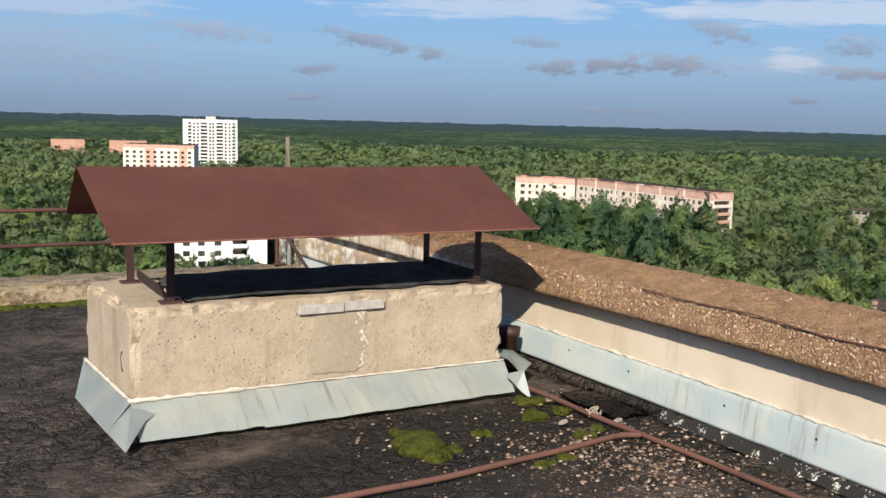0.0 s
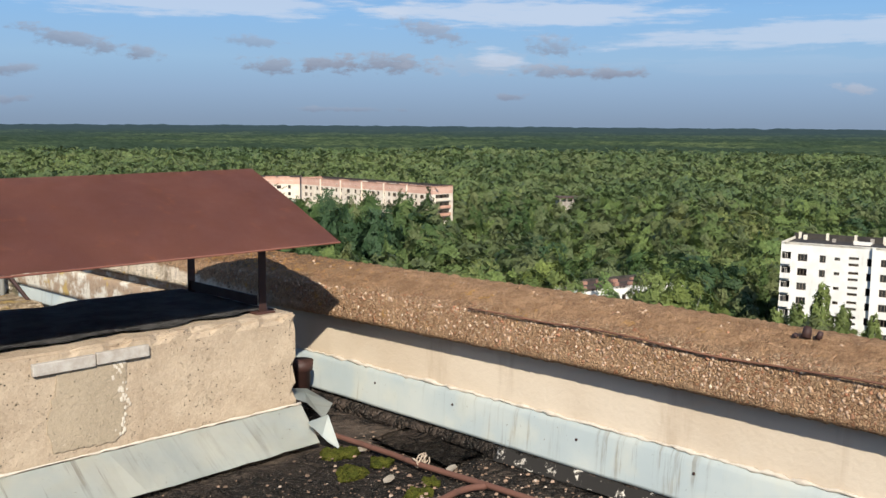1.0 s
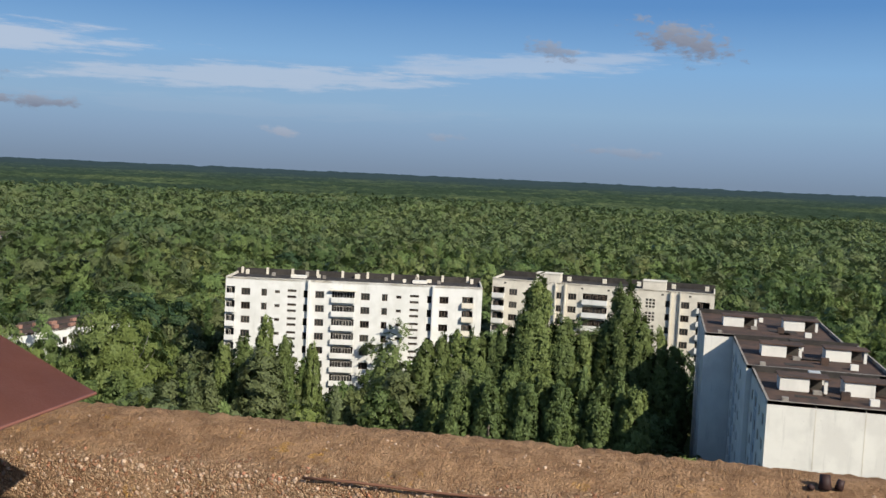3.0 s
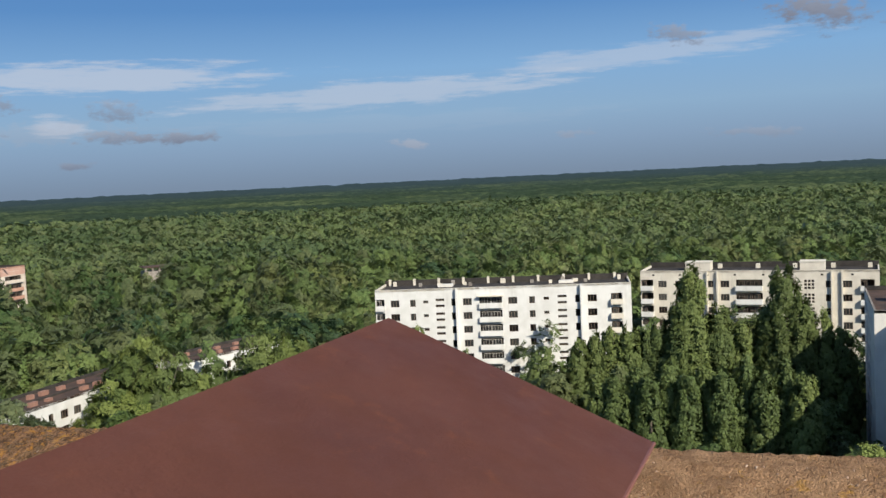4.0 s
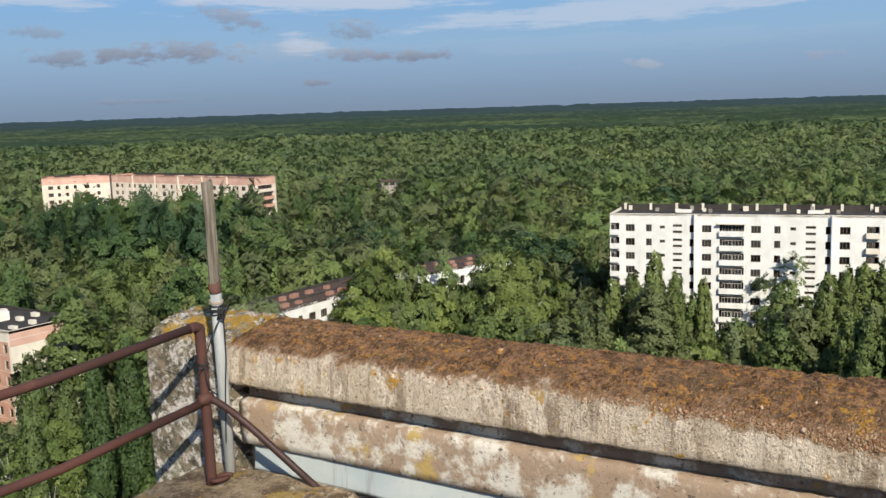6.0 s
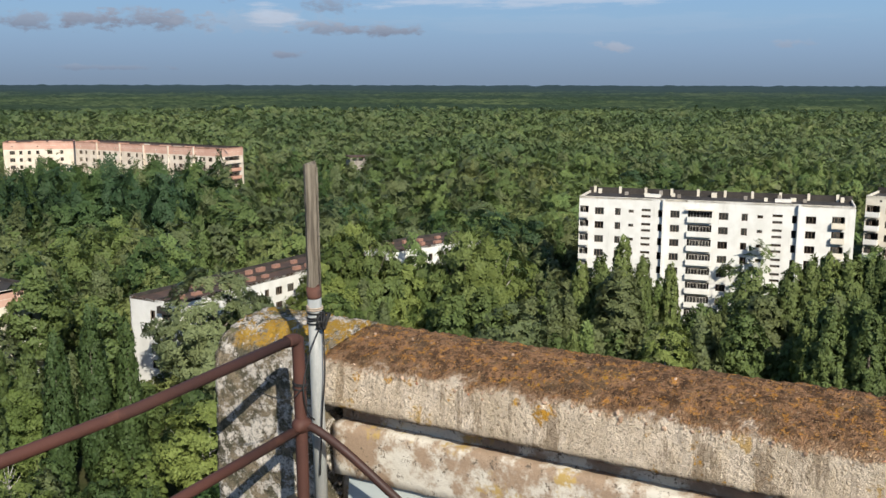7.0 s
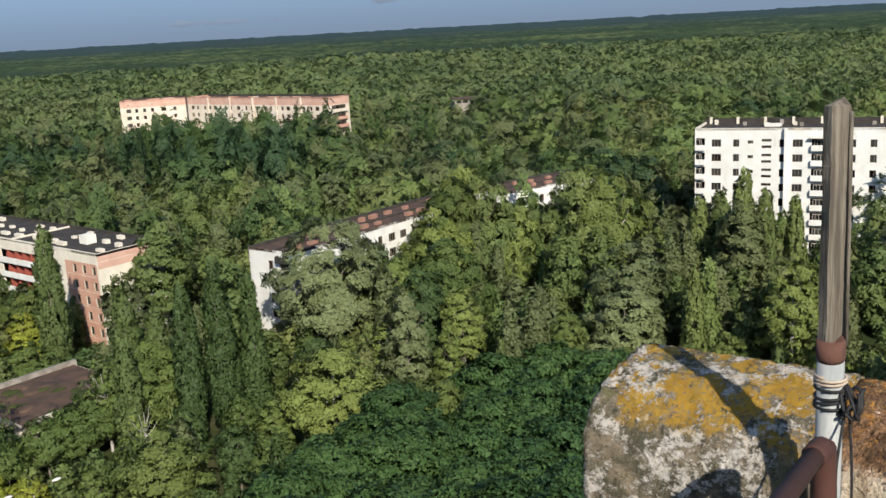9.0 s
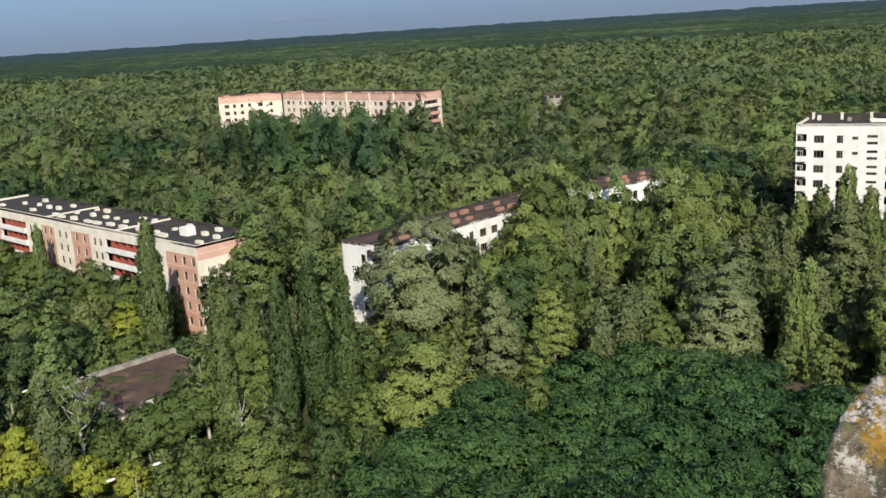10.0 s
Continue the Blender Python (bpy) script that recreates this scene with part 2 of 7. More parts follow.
def mat_aggregate():
    """Weathered concrete whose skin has gone: pebbles of many tints with dark crevices; pale skin and lichen crust to the north."""
    n = Nodes("exposed_aggregate")
    warp = n.t.nodes.new("ShaderNodeTexNoise")
    warp.inputs["Scale"].default_value, warp.inputs["Detail"].default_value = 40, 3
    n.link(n.pos, warp.inputs["Vector"])
    bent = n.t.nodes.new("ShaderNodeVectorMath")
    bent.operation = "MULTIPLY_ADD"
    n.link(warp.outputs[1], bent.inputs[0])
    bent.inputs[1].default_value = (0.016, 0.016, 0.016)
    n.link(n.pos, bent.inputs[2])

    def pebbles(scale):
        e, v = n.t.nodes.new("ShaderNodeTexVoronoi"), n.t.nodes.new("ShaderNodeTexVoronoi")
        e.feature = "DISTANCE_TO_EDGE"
        for q in (e, v):
            q.inputs["Scale"].default_value = scale
            n.link(bent.outputs[0], q.inputs["Vector"])
        sep = n.t.nodes.new("ShaderNodeSeparateColor")
        n.link(v.outputs["Color"], sep.inputs[0])
        r, g, b = sep.outputs
        tint = n.mix(r, (0.380, 0.265, 0.185), (0.680, 0.520, 0.390))
        tint = n.mix(n.math("MULTIPLY", n.span(g, 0.84, 0.88), 0.6), tint, (0.66, 0.56, 0.45))
        tint = n.mix(n.math("MULTIPLY", n.span(b, 0.86, 0.90), 0.6), tint, (0.42, 0.175, 0.110))
        return tint, e.outputs["Distance"], g
    ct, ce, cg = pebbles(74)
    ft, fe, _ = pebbles(160)
    coarse = n.math("MULTIPLY", n.math("GREATER_THAN", cg, 0.35), n.span(ce, 0.03, 0.10))
    # shade between pebbles and in pits is put into the colour as dark
    c = n.mix(n.math("MULTIPLY", n.span(fe, 0.16, 0.03), 0.60), ft, (0.130, 0.088, 0.060))
    c = n.mix(coarse, c, ct)
    c = n.mix(n.math("MULTIPLY", n.span(ce, 0.055, 0.01), 0.60), c, (0.090, 0.062, 0.044))
    c = n.mix(n.math("MULTIPLY", n.span(n.noise(4.0, 5, 0.7), 0.46, 0.62), 0.45), c, (0.60, 0.455, 0.335))
    gap = n.span(n.noise(13, 5, 0.8), 0.60, 0.68)
    c = n.mix(n.math("MULTIPLY", gap, 0.7), c, (0.060, 0.042, 0.030))
    level = n.math("SUBTRACT", n.axis(2), n.math("MULTIPLY", n.math("SUBTRACT", n.axis(1), 4.5), -0.0164))
    ragged = n.math("MULTIPLY", n.math("SUBTRACT", n.noise(8, 6, 0.75), 0.5), 0.16)
    top = n.span(n.math("ADD", level, ragged), 0.712, 0.745)
    north = n.span(n.math("ADD", n.axis(1), n.math("MULTIPLY", n.noise(2.5, 4), 1.2)), 6.9, 8.0)
    # dusty top
    dust = n.mix(n.span(n.noise(9, 6, 0.75), 0.38, 0.62), (0.300, 0.200, 0.130), (0.520, 0.370, 0.250))
    dust = n.mix(n.math("MULTIPLY", n.span(n.noise(85, 4, 0.8), 0.52, 0.64), 0.7), dust, (0.160, 0.104, 0.068))
    dust = n.mix(n.math("MULTIPLY", n.span(n.noise(120, 3, 0.7), 0.60, 0.68), 0.7), dust, (0.56, 0.42, 0.30))
    c = n.mix(n.math("MULTIPLY", top, 0.85), c, dust)
    # lichen crust on the northern top
    crust = n.mix(n.span(n.noise(15, 7, 0.82), 0.42, 0.58), (0.090, 0.058, 0.038), (0.420, 0.270, 0.175))
    crust = n.mix(n.span(n.noise(52, 6, 0.85), 0.52, 0.57), crust, (0.036, 0.025, 0.018))
    crust = n.mix(n.math("MULTIPLY", n.span(n.noise(5, 6, 0.75), 0.50, 0.60), 0.65), crust, n.mix(n.noise(40, 5, 0.8), (0.045, 0.042, 0.026), (0.230, 0.185, 0.135)))
    crust = n.mix(n.math("MULTIPLY", n.span(n.noise(28, 6, 0.82), 0.54, 0.585), 0.95), crust, n.mix(n.noise(70, 3), (0.50, 0.21, 0.035), (0.66, 0.42, 0.12)))
    crust = n.mix(n.span(n.noise(85, 5, 0.82), 0.58, 0.63), crust, (0.58, 0.47, 0.36))
    c = n.mix(n.math("MULTIPLY", n.math("MULTIPLY", top, n.span(n.axis(1), 5.4, 7.6)), 0.9), c, crust)
    # pale skin of the northern face
    skin = n.mix(n.span(n.noise(5.0, 6, 0.72, (1, 1.2, 0.4)), 0.36, 0.62), (0.86, 0.88, 0.88), (0.64, 0.63, 0.58))
    skin = n.mix(n.math("MULTIPLY", n.span(n.noise(9, 6, 0.75, (1, 1, 0.14)), 0.50, 0.62), 0.72), skin, (0.250, 0.215, 0.170))
    skin = n.mix(n.math("MULTIPLY", n.span(n.noise(60, 5, 0.8), 0.55, 0.63), 0.75), skin, (0.135, 0.105, 0.075))
    skin = n.mix(n.math("MULTIPLY", n.span(n.noise(4.2, 6, 0.75), 0.60, 0.66), 0.8), skin, (0.53, 0.38, 0.10))
    brim = n.span(n.axis(1), 6.6, 9.6, 0.60, 0.715)
    face = n.math("MULTIPLY", north, n.span(n.math("SUBTRACT", n.math("ADD", level, ragged), brim), 0.014, -0.014))
    c = n.mix(n.math("MULTIPLY", face, 0.94), c, skin)
    # yellow lichen everywhere, more of it to the north
    yel = n.math("MULTIPLY", n.span(n.noise(7.5, 6, 0.75), 0.60, 0.65), n.span(n.axis(1), 3.5, 9.0, 0.35, 1.0))
    c = n.mix(n.math("MULTIPLY", yel, n.span(n.noise(55, 4), 0.35, 0.55)), c, (0.58, 0.36, 0.06))
    org = n.span(n.noise(3.2, 3, 0.5), 0.72, 0.75)
    c = n.mix(n.math("MULTIPLY", org, n.span(n.axis(1), 6.0, 9.0)), c, (0.55, 0.20, 0.02))
    stone = n.math("ADD", n.math("MULTIPLY", n.span(ce, 0.0, 0.22), coarse), n.math("MULTIPLY", n.span(fe, 0.0, 0.25), 0.45))
    smooth = n.math("SUBTRACT", 1.0, n.math("MULTIPLY", n.math("MAXIMUM", face, n.math("MULTIPLY", top, 0.75)), 0.75))
    h = n.math("ADD", n.math("MULTIPLY", stone, smooth), n.math("SUBTRACT", n.math("MULTIPLY", n.noise(75, 5, 0.8), 1.5), n.math("MULTIPLY", gap, 0.9)))
    n.bump(h, 1.0, 0.014)
    c = n.mix(1.0, c, (1.06, 0.89, 0.71), "MULTIPLY")
    return n.done(c, 0.95, spec=0.12)


def mat_lichen_end():
    """End block: dark weathered concrete under white crusts, its crest thick with yellow lichen."""
    n = Nodes("lichen_concrete")
    c = n.mix(n.span(n.noise(11, 6, 0.75), 0.40, 0.60), (0.120, 0.110, 0.072), (0.345, 0.275, 0.185))
    white = n.span(n.noise(10, 7, 0.82, (1, 1, 1.4)), 0.485, 0.53)
    c = n.mix(n.math("MULTIPLY", white, n.span(n.noise(60, 4, 0.8), 0.30, 0.50)), c, (0.80, 0.73, 0.64))
    c = n.mix(n.math("MULTIPLY", n.span(n.noise(42, 6, 0.85), 0.54, 0.60), 0.85), c, (0.060, 0.052, 0.038))
    c = n.mix(n.math("MULTIPLY", n.span(n.noise(95, 4, 0.8), 0.60, 0.66), 0.8), c, (0.70, 0.62, 0.52))
    c = n.mix(n.math("MULTIPLY", n.span(n.noise(5, 5, 0.7), 0.58, 0.66), 0.7), c, (0.20, 0.19, 0.075))
    crest = n.span(n.math("ADD", n.axis(2), n.math("MULTIPLY", n.noise(7, 5, 0.7), 0.10)), 0.635, 0.69)
    yel = n.math("MULTIPLY", n.span(n.noise(8, 7, 0.80), 0.485, 0.53), crest)
    c = n.mix(n.math("MULTIPLY", yel, n.span(n.noise(70, 4, 0.8), 0.34, 0.48)), c, n.mix(n.noise(30, 4), (0.46, 0.22, 0.025), (0.66, 0.43, 0.07)))
    c = n.mix(n.span(n.noise(9, 5, 0.75), 0.66, 0.69), c, (0.60, 0.36, 0.03))
    n.bump(n.math("ADD", n.math("ADD", n.noise(26, 7, 0.8), n.math("MULTIPLY", white, 0.5)), n.math("MULTIPLY", n.noise(120, 4, 0.8), 0.5)), 1.0, 0.022)
    return n.done(c, 0.95, spec=0.12)


def mat_kerb():
    """Low kerb: brown concrete crumbs, ochre lichen and pale bare spots."""
    n = Nodes("kerb_concrete")
    c = n.mix(n.span(n.noise(6, 7, 0.8), 0.40, 0.60), (0.130, 0.092, 0.055), (0.380, 0.290, 0.190))
    c = n.mix(n.math("MULTIPLY", n.span(n.noise(4.5, 6, 0.75), 0.53, 0.61), 0.8), c, (0.400, 0.270, 0.080))
    c = n.mix(n.span(n.noise(22, 6, 0.82), 0.57, 0.62), c, (0.55, 0.48, 0.38))
    c = n.mix(n.math("MULTIPLY", n.span(n.noise(50, 5, 0.82), 0.55, 0.61), 0.8), c, (0.050, 0.040, 0.026))
    n.bump(n.noise(30, 7, 0.8), 1.0, 0.02)
    return n.done(c, 0.95, spec=0.12)


def mat_cast(name, a, b, pits=True):
    """Bare cast concrete with air holes, runs and stains."""
    n = Nodes(name)
    c = n.mix(n.span(n.noise(3.2, 7, 0.75), 0.36, 0.64), a, b)
    c = n.mix(n.math("MULTIPLY", n.span(n.noise(75, 5, 0.8), 0.42, 0.62), 0.35), c, tuple(v * 1.35 for v in b))
    runs = n.span(n.noise(5, 5, 0.7, (1, 1, 0.12)), 0.56, 0.72)
    c = n.mix(n.math("MULTIPLY", runs, 0.38), c, (a[0] * 0.45, a[1] * 0.42, a[2] * 0.38))
    c = n.mix(n.span(n.noise(26, 6, 0.75), 0.64, 0.72), c, (0.60, 0.52, 0.41))
    c = n.mix(n.math("MULTIPLY", n.noise(120, 3), 0.4), c, (0.22, 0.18, 0.13))
    hole = n.math("MULTIPLY", n.span(n.cells(38), 0.09, 0.17), n.span(n.cells(85), 0.10, 0.20, 0.4, 1.0))
    dot = n.span(n.noise(5, 3), 0.40, 0.52)
    worn = n.span(n.noise(20, 6, 0.8), 0.63, 0.68)
    c = n.mix(n.math("MULTIPLY", worn, 0.40), c, n.mix(n.noise(55, 4), (0.16, 0.115, 0.07), (0.42, 0.33, 0.23)))
    hole = n.math("MAXIMUM", hole, n.math("SUBTRACT", 1.0, dot))
    if pits:
        c = n.mix(hole, (0.06, 0.05, 0.04), c)
    n.bump(n.math("ADD", n.math("SUBTRACT", hole, n.math("MULTIPLY", worn, 0.8)), n.math("MULTIPLY", n.noise(50, 6, 0.75), 0.7)), 0.8, 0.009)
    return n.done(c, 0.92, spec=0.2)


def mat_render():
    """Smooth cream face of the parapet under its coping."""
    n = Nodes("cream_parapet_face")
    c = n.mix(n.span(n.noise(1.4, 5), 0.35, 0.68), (0.52, 0.425, 0.32), (0.60, 0.51, 0.40))
    c = n.mix(n.math("MULTIPLY", n.span(n.noise(4, 5, 0.7, (1, 1, 0.15)), 0.54, 0.74), 0.5), c, (0.36, 0.27, 0.19))
    north = n.span(n.axis(1), 6.8, 7.8)
    rough = n.mix(n.span(n.noise(2.6, 6, 0.75), 0.41, 0.52), (0.60, 0.565, 0.485), n.mix(n.noise(60, 4, 0.8), (0.16, 0.105, 0.070), (0.42, 0.30, 0.20)))
    rough = n.mix(n.span(n.noise(30, 6, 0.8), 0.57, 0.62), rough, (0.070, 0.052, 0.038))
    rough = n.mix(n.span(n.noise(3.5, 5, 0.7), 0.57, 0.64), rough, (0.40, 0.27, 0.075))
    c = n.mix(n.math("MULTIPLY", north, 0.9), c, rough)
    n.bump(n.math("ADD", n.noise(45, 5), n.math("MULTIPLY", n.noise(5, 3), 0.7)), 0.35, 0.008)
    return n.done(c, 0.9, spec=0.2)


def mat_zinc(name="galvanised_sheet", a=(0.34, 0.385, 0.385), b=(0.42, 0.445, 0.415), way=(0.06, 1, 0.06), rust=(0.16, 0.13, 0.085)):
    n = Nodes(name)
    c = n.mix(n.span(n.noise(3, 5), 0.35, 0.65), a, b)
    runs = n.span(n.noise(22, 5, 0.7, way), 0.53, 0.66)
    c = n.mix(n.math("MULTIPLY", runs, n.span(n.noise(2.5, 4), 0.40, 0.65, 0.05, 0.55)), c, rust)
    c = n.mix(n.math("MULTIPLY", n.span(n.noise(5, 5), 0.50, 0.66), 0.28), c, (0.50, 0.48, 0.38))
    c = n.mix(n.span(n.noise(40, 5, 0.75), 0.64, 0.72), c, (0.17, 0.14, 0.10))
    n.bump(n.noise(4, 3), 0.3, 0.02)
    return n.done(c, n.span(n.noise(12, 4), 0.3, 0.7, 0.5, 0.75), 0.05, 0.4)


def mat_rust(name, a, b, c3, rough=0.7):
    n = Nodes(name)
    c = n.mix(n.span(n.noise(1.6, 5, 0.6), 0.35, 0.66), a, b)
    c = n.mix(n.span(n.noise(7, 6, 0.7), 0.56, 0.72), c, c3)
    c = n.mix(n.math("MULTIPLY", n.noise(160, 2), 0.25), c, (0.05, 0.02, 0.015))
    n.bump(n.math("ADD", n.noise(2.5, 3), n.math("MULTIPLY", n.noise(120, 3), 0.12)), 0.35, 0.02)
    return n.done(c, n.span(n.noise(5, 4), 0.3, 0.7, rough - 0.12, rough + 0.12), 0.0, 0.35)


def mat_plain(name, a, b, scale=8, rough=0.85, bump=0.3, streak=None, spec=0.25, dist=0.01):
    n = Nodes(name)
    c = n.mix(n.span(n.noise(scale, 6, 0.65, streak), 0.35, 0.65), a, b)
    c = n.mix(n.math("MULTIPLY", n.noise(scale * 7, 3), 0.3), c, tuple(v * 0.5 for v in a))
    n.bump(n.noise(scale * 4, 4, 0.6, streak), bump, dist)
    return n.done(c, rough, 0.0, spec)


def mat_wall(name, a, b, grime):
    """Painted panel facade of a far block, weathered in runs."""
    n = Nodes(name)
    c = n.mix(n.span(n.noise(0.35, 5), 0.35, 0.65), a, b)
    runs = n.span(n.noise(0.9, 6, 0.7, (1, 1, 0.12)), 0.55, 0.75)
    c = n.mix(n.math("MULTIPLY", runs, 0.45), c, grime)
    c = n.mix(n.math("MULTIPLY", n.span(n.noise(3.0, 6, 0.75), 0.60, 0.72), 0.5), c, grime)
    n.bump(n.noise(6, 4), 0.2, 0.03)
    return n.done(c, 0.9, 0.0, 0.2)


def mat_leaf(name, a, vary=0.22, leaf=4.4, gloss=0.2, through=0.16, share=0.60, tilt=0.50, stretch=(1, 1, 1), warmth=(1.32, 1.12, 1.0)):
    """Leaf sprays: each spray breaks up into many small leaves, leaf to the metre, that hang at their own angles; light shines through."""
    warm = tuple(v * w for v, w in zip(a, warmth))
    n = Nodes(name)
    warp = n.t.nodes.new("ShaderNodeTexNoise")
    warp.inputs["Scale"].default_value, warp.inputs["Detail"].default_value = leaf * 1.3, 2
    n.link(n.pos, warp.inputs["Vector"])
    bent = n.t.nodes.new("ShaderNodeVectorMath")
    bent.operation = "MULTIPLY_ADD"
    n.link(warp.outputs[1], bent.inputs[0])
    bent.inputs[1].default_value = (1.1 / leaf,) * 3
    n.link(n.pos, bent.inputs[2])
    cell = n.t.nodes.new("ShaderNodeTexVoronoi")
    cell.inputs["Scale"].default_value = leaf
    drawn = n.t.nodes.new("ShaderNodeVectorMath")
    drawn.operation = "MULTIPLY"
    n.link(bent.outputs[0], drawn.inputs[0])
    drawn.inputs[1].default_value = stretch
    n.link(drawn.outputs[0], cell.inputs["Vector"])
    sep = n.t.nodes.new("ShaderNodeSeparateColor")
    n.link(cell.outputs["Color"], sep.inputs[0])
    c = n.mix(n.island(), tuple(v * (1 - vary) for v in a), tuple(v * (1 + 1.2 * vary) for v in a))
    c = n.mix(n.span(n.noise(0.03, 3), 0.40, 0.62), c, warm)
    c = n.mix(n.math("MULTIPLY", n.noise(0.35, 3), 0.35), c, tuple(v * 0.6 for v in a))
    c = n.mix(n.math("MULTIPLY", n.span(n.rnd(), 0.35, 1.0), 0.8), c, tuple(v * 1.45 for v in warm))
    c = n.mix(n.math("MULTIPLY", n.span(n.rnd(), 0.5, 0.0), 0.5), c, tuple(v * 0.6 for v in a))
    c = n.mix(n.math("MULTIPLY", sep.outputs[0], 0.40), c, tuple(v * w for v, w in zip(a, (1.9, 1.75, 1.5))))
    c = n.mix(n.math("MULTIPLY", n.span(sep.outputs[1], 0.45, 1.0), 0.45), c, tuple(v * 0.5 for v in a))
    n.done(c, 0.6, 0.0, gloss)
    own = n.t.nodes.new("ShaderNodeNewGeometry").outputs["Normal"]
    add = n.t.nodes.new("ShaderNodeVectorMath")
    add.operation = "MULTIPLY_ADD"
    n.link(cell.outputs["Color"], add.inputs[0])
    add.inputs[1].default_value = (2 * tilt,) * 3
    off = n.t.nodes.new("ShaderNodeVectorMath")
    off.operation = "SUBTRACT"
    n.link(own, off.inputs[0])
    off.inputs[1].default_value = (tilt,) * 3
    n.link(off.outputs[0], add.inputs[2])
    unit = n.t.nodes.new("ShaderNodeVectorMath")
    unit.operation = "NORMALIZE"
    n.link(add.outputs[0], unit.inputs[0])
    n.link(unit.outputs[0], n.p.inputs["Normal"])
    tr = n.t.nodes.new("ShaderNodeBsdfTranslucent")
    n.link(n.mix(0.5, c, tuple(min(1, v * 2.2) for v in a)), tr.inputs[0])
    mx = n.t.nodes.new("ShaderNodeMixShader")
    mx.inputs[0].default_value = through
    n.link(n.p.outputs[0], mx.inputs[1])
    n.link(tr.outputs[0], mx.inputs[2])
    if share < 1:
        gap = n.t.nodes.new("ShaderNodeBsdfTransparent")
        cut = n.t.nodes.new("ShaderNodeMixShader")
        there = n.math("MULTIPLY", n.math("LESS_THAN", cell.outputs["Distance"], share), n.math("GREATER_THAN", sep.outputs[2], 0.10))
        n.link(there, cut.inputs[0])
        n.link(gap.outputs[0], cut.inputs[1])
        n.link(mx.outputs[0], cut.inputs[2])
        mx = cut
    n.link(mx.outputs[0], n.t.nodes["Material Output"].inputs[0])
    return n.m


FELT, AGG, LICHEN = mat_felt(), mat_aggregate(), mat_lichen_end()
CAST = mat_cast("cast_concrete", (0.365, 0.280, 0.200), (0.450, 0.360, 0.265))
PATCH = mat_cast("grey_mortar", (0.30, 0.245, 0.175), (0.38, 0.31, 0.225), False)
CREAM = mat_render()
ZINC = mat_zinc()
# front sheets paler than ZINC: their sunlit tone is put into the colour
ZINCF = mat_zinc("rust_run_sheet", (0.46, 0.495, 0.47), (0.56, 0.565, 0.50), (1, 0.05, 0.05), (0.13, 0.085, 0.05))
CANOPY = mat_rust("red_oxide_sheet", (0.185, 0.070, 0.048), (0.225, 0.088, 0.060), (0.265, 0.100, 0.055), 0.55)
RUST = mat_rust("rusted_iron", (0.050, 0.022, 0.017), (0.088, 0.034, 0.024), (0.120, 0.052, 0.034), 0.75)
DARKRUST = mat_rust("dark_painted_iron", (0.028, 0.014, 0.012), (0.048, 0.021, 0.017), (0.085, 0.032, 0.022), 0.65)
PIPE = mat_rust("rusted_pipe", (0.105, 0.048, 0.034), (0.145, 0.066, 0.046), (0.065, 0.034, 0.027), 0.8)
BAR = mat_rust("bare_bar", (0.15, 0.070, 0.042), (0.20, 0.095, 0.058), (0.085, 0.045, 0.032), 0.85)
SEAL = mat_plain("dried_sealant", (0.62, 0.56, 0.47), (0.50, 0.43, 0.35), 14, 0.9, 0.5)
STRIP = mat_plain("whitish_strip", (0.46, 0.43, 0.39), (0.34, 0.30, 0.26), 14, 0.85)
PALEPIPE = mat_plain("grey_painted_pipe", (0.25, 0.265, 0.26), (0.38, 0.385, 0.37), 16, 0.6, 0.2, (1, 1, 0.2))
WOOD = mat_plain("weathered_wood", (0.27, 0.235, 0.185), (0.095, 0.080, 0.062), 60, 0.9, 1.0, (1, 1, 0.05))
WIRE = mat_plain("black_wire", (0.015, 0.015, 0.016), (0.03, 0.03, 0.03), 40, 0.6)
CORD = mat_plain("pale_cord", (0.50, 0.42, 0.33), (0.38, 0.29, 0.22), 60, 0.9)
MOSS = mat_plain("moss", (0.050, 0.060, 0.010), (0.105, 0.105, 0.018), 30, 1.0, 1.0, None, 0.1, 0.02)
CHIP = mat_plain("rubble_chips", (0.42, 0.33, 0.25), (0.25, 0.17, 0.12), 12, 0.95)
KERB = mat_kerb()
# lighter than FELT to offset the canopy's shade on the cover
COVER = mat_plain("lightened_felt_cover", (0.120, 0.115, 0.110), (0.052, 0.048, 0.045), 7, 0.8, 0.8, None, 0.3, 0.02)
OUTER = mat_wall("own_block_wall", (0.55, 0.53, 0.48), (0.62, 0.60, 0.55), (0.3, 0.28, 0.24))

# ---- mesh helpers ----


def mesh_object(name, bm, material, parent=None, label="", smooth=False):
    me = bpy.data.meshes.new(name)
    bm.to_mesh(me)
    bm.free()
    for m in material if isinstance(material, (list, tuple)) else [material]:
        me.materials.append(m)
    if smooth:
        me.polygons.foreach_set("use_smooth", [True] * len(me.polygons))
    ob = new(name, me)
    if parent:
        ob.parent = parent
    if label:
        ob["label"] = label
    return ob


def part(name, bm, material, parent, label="", smooth=False):
    return mesh_object(name, bm, material, parent, label, smooth)


def thing(name, at, label, category, group="", kind=""):
    ob = new(name)
    ob.location = at
    return tagged(ob, label, category, group, kind)


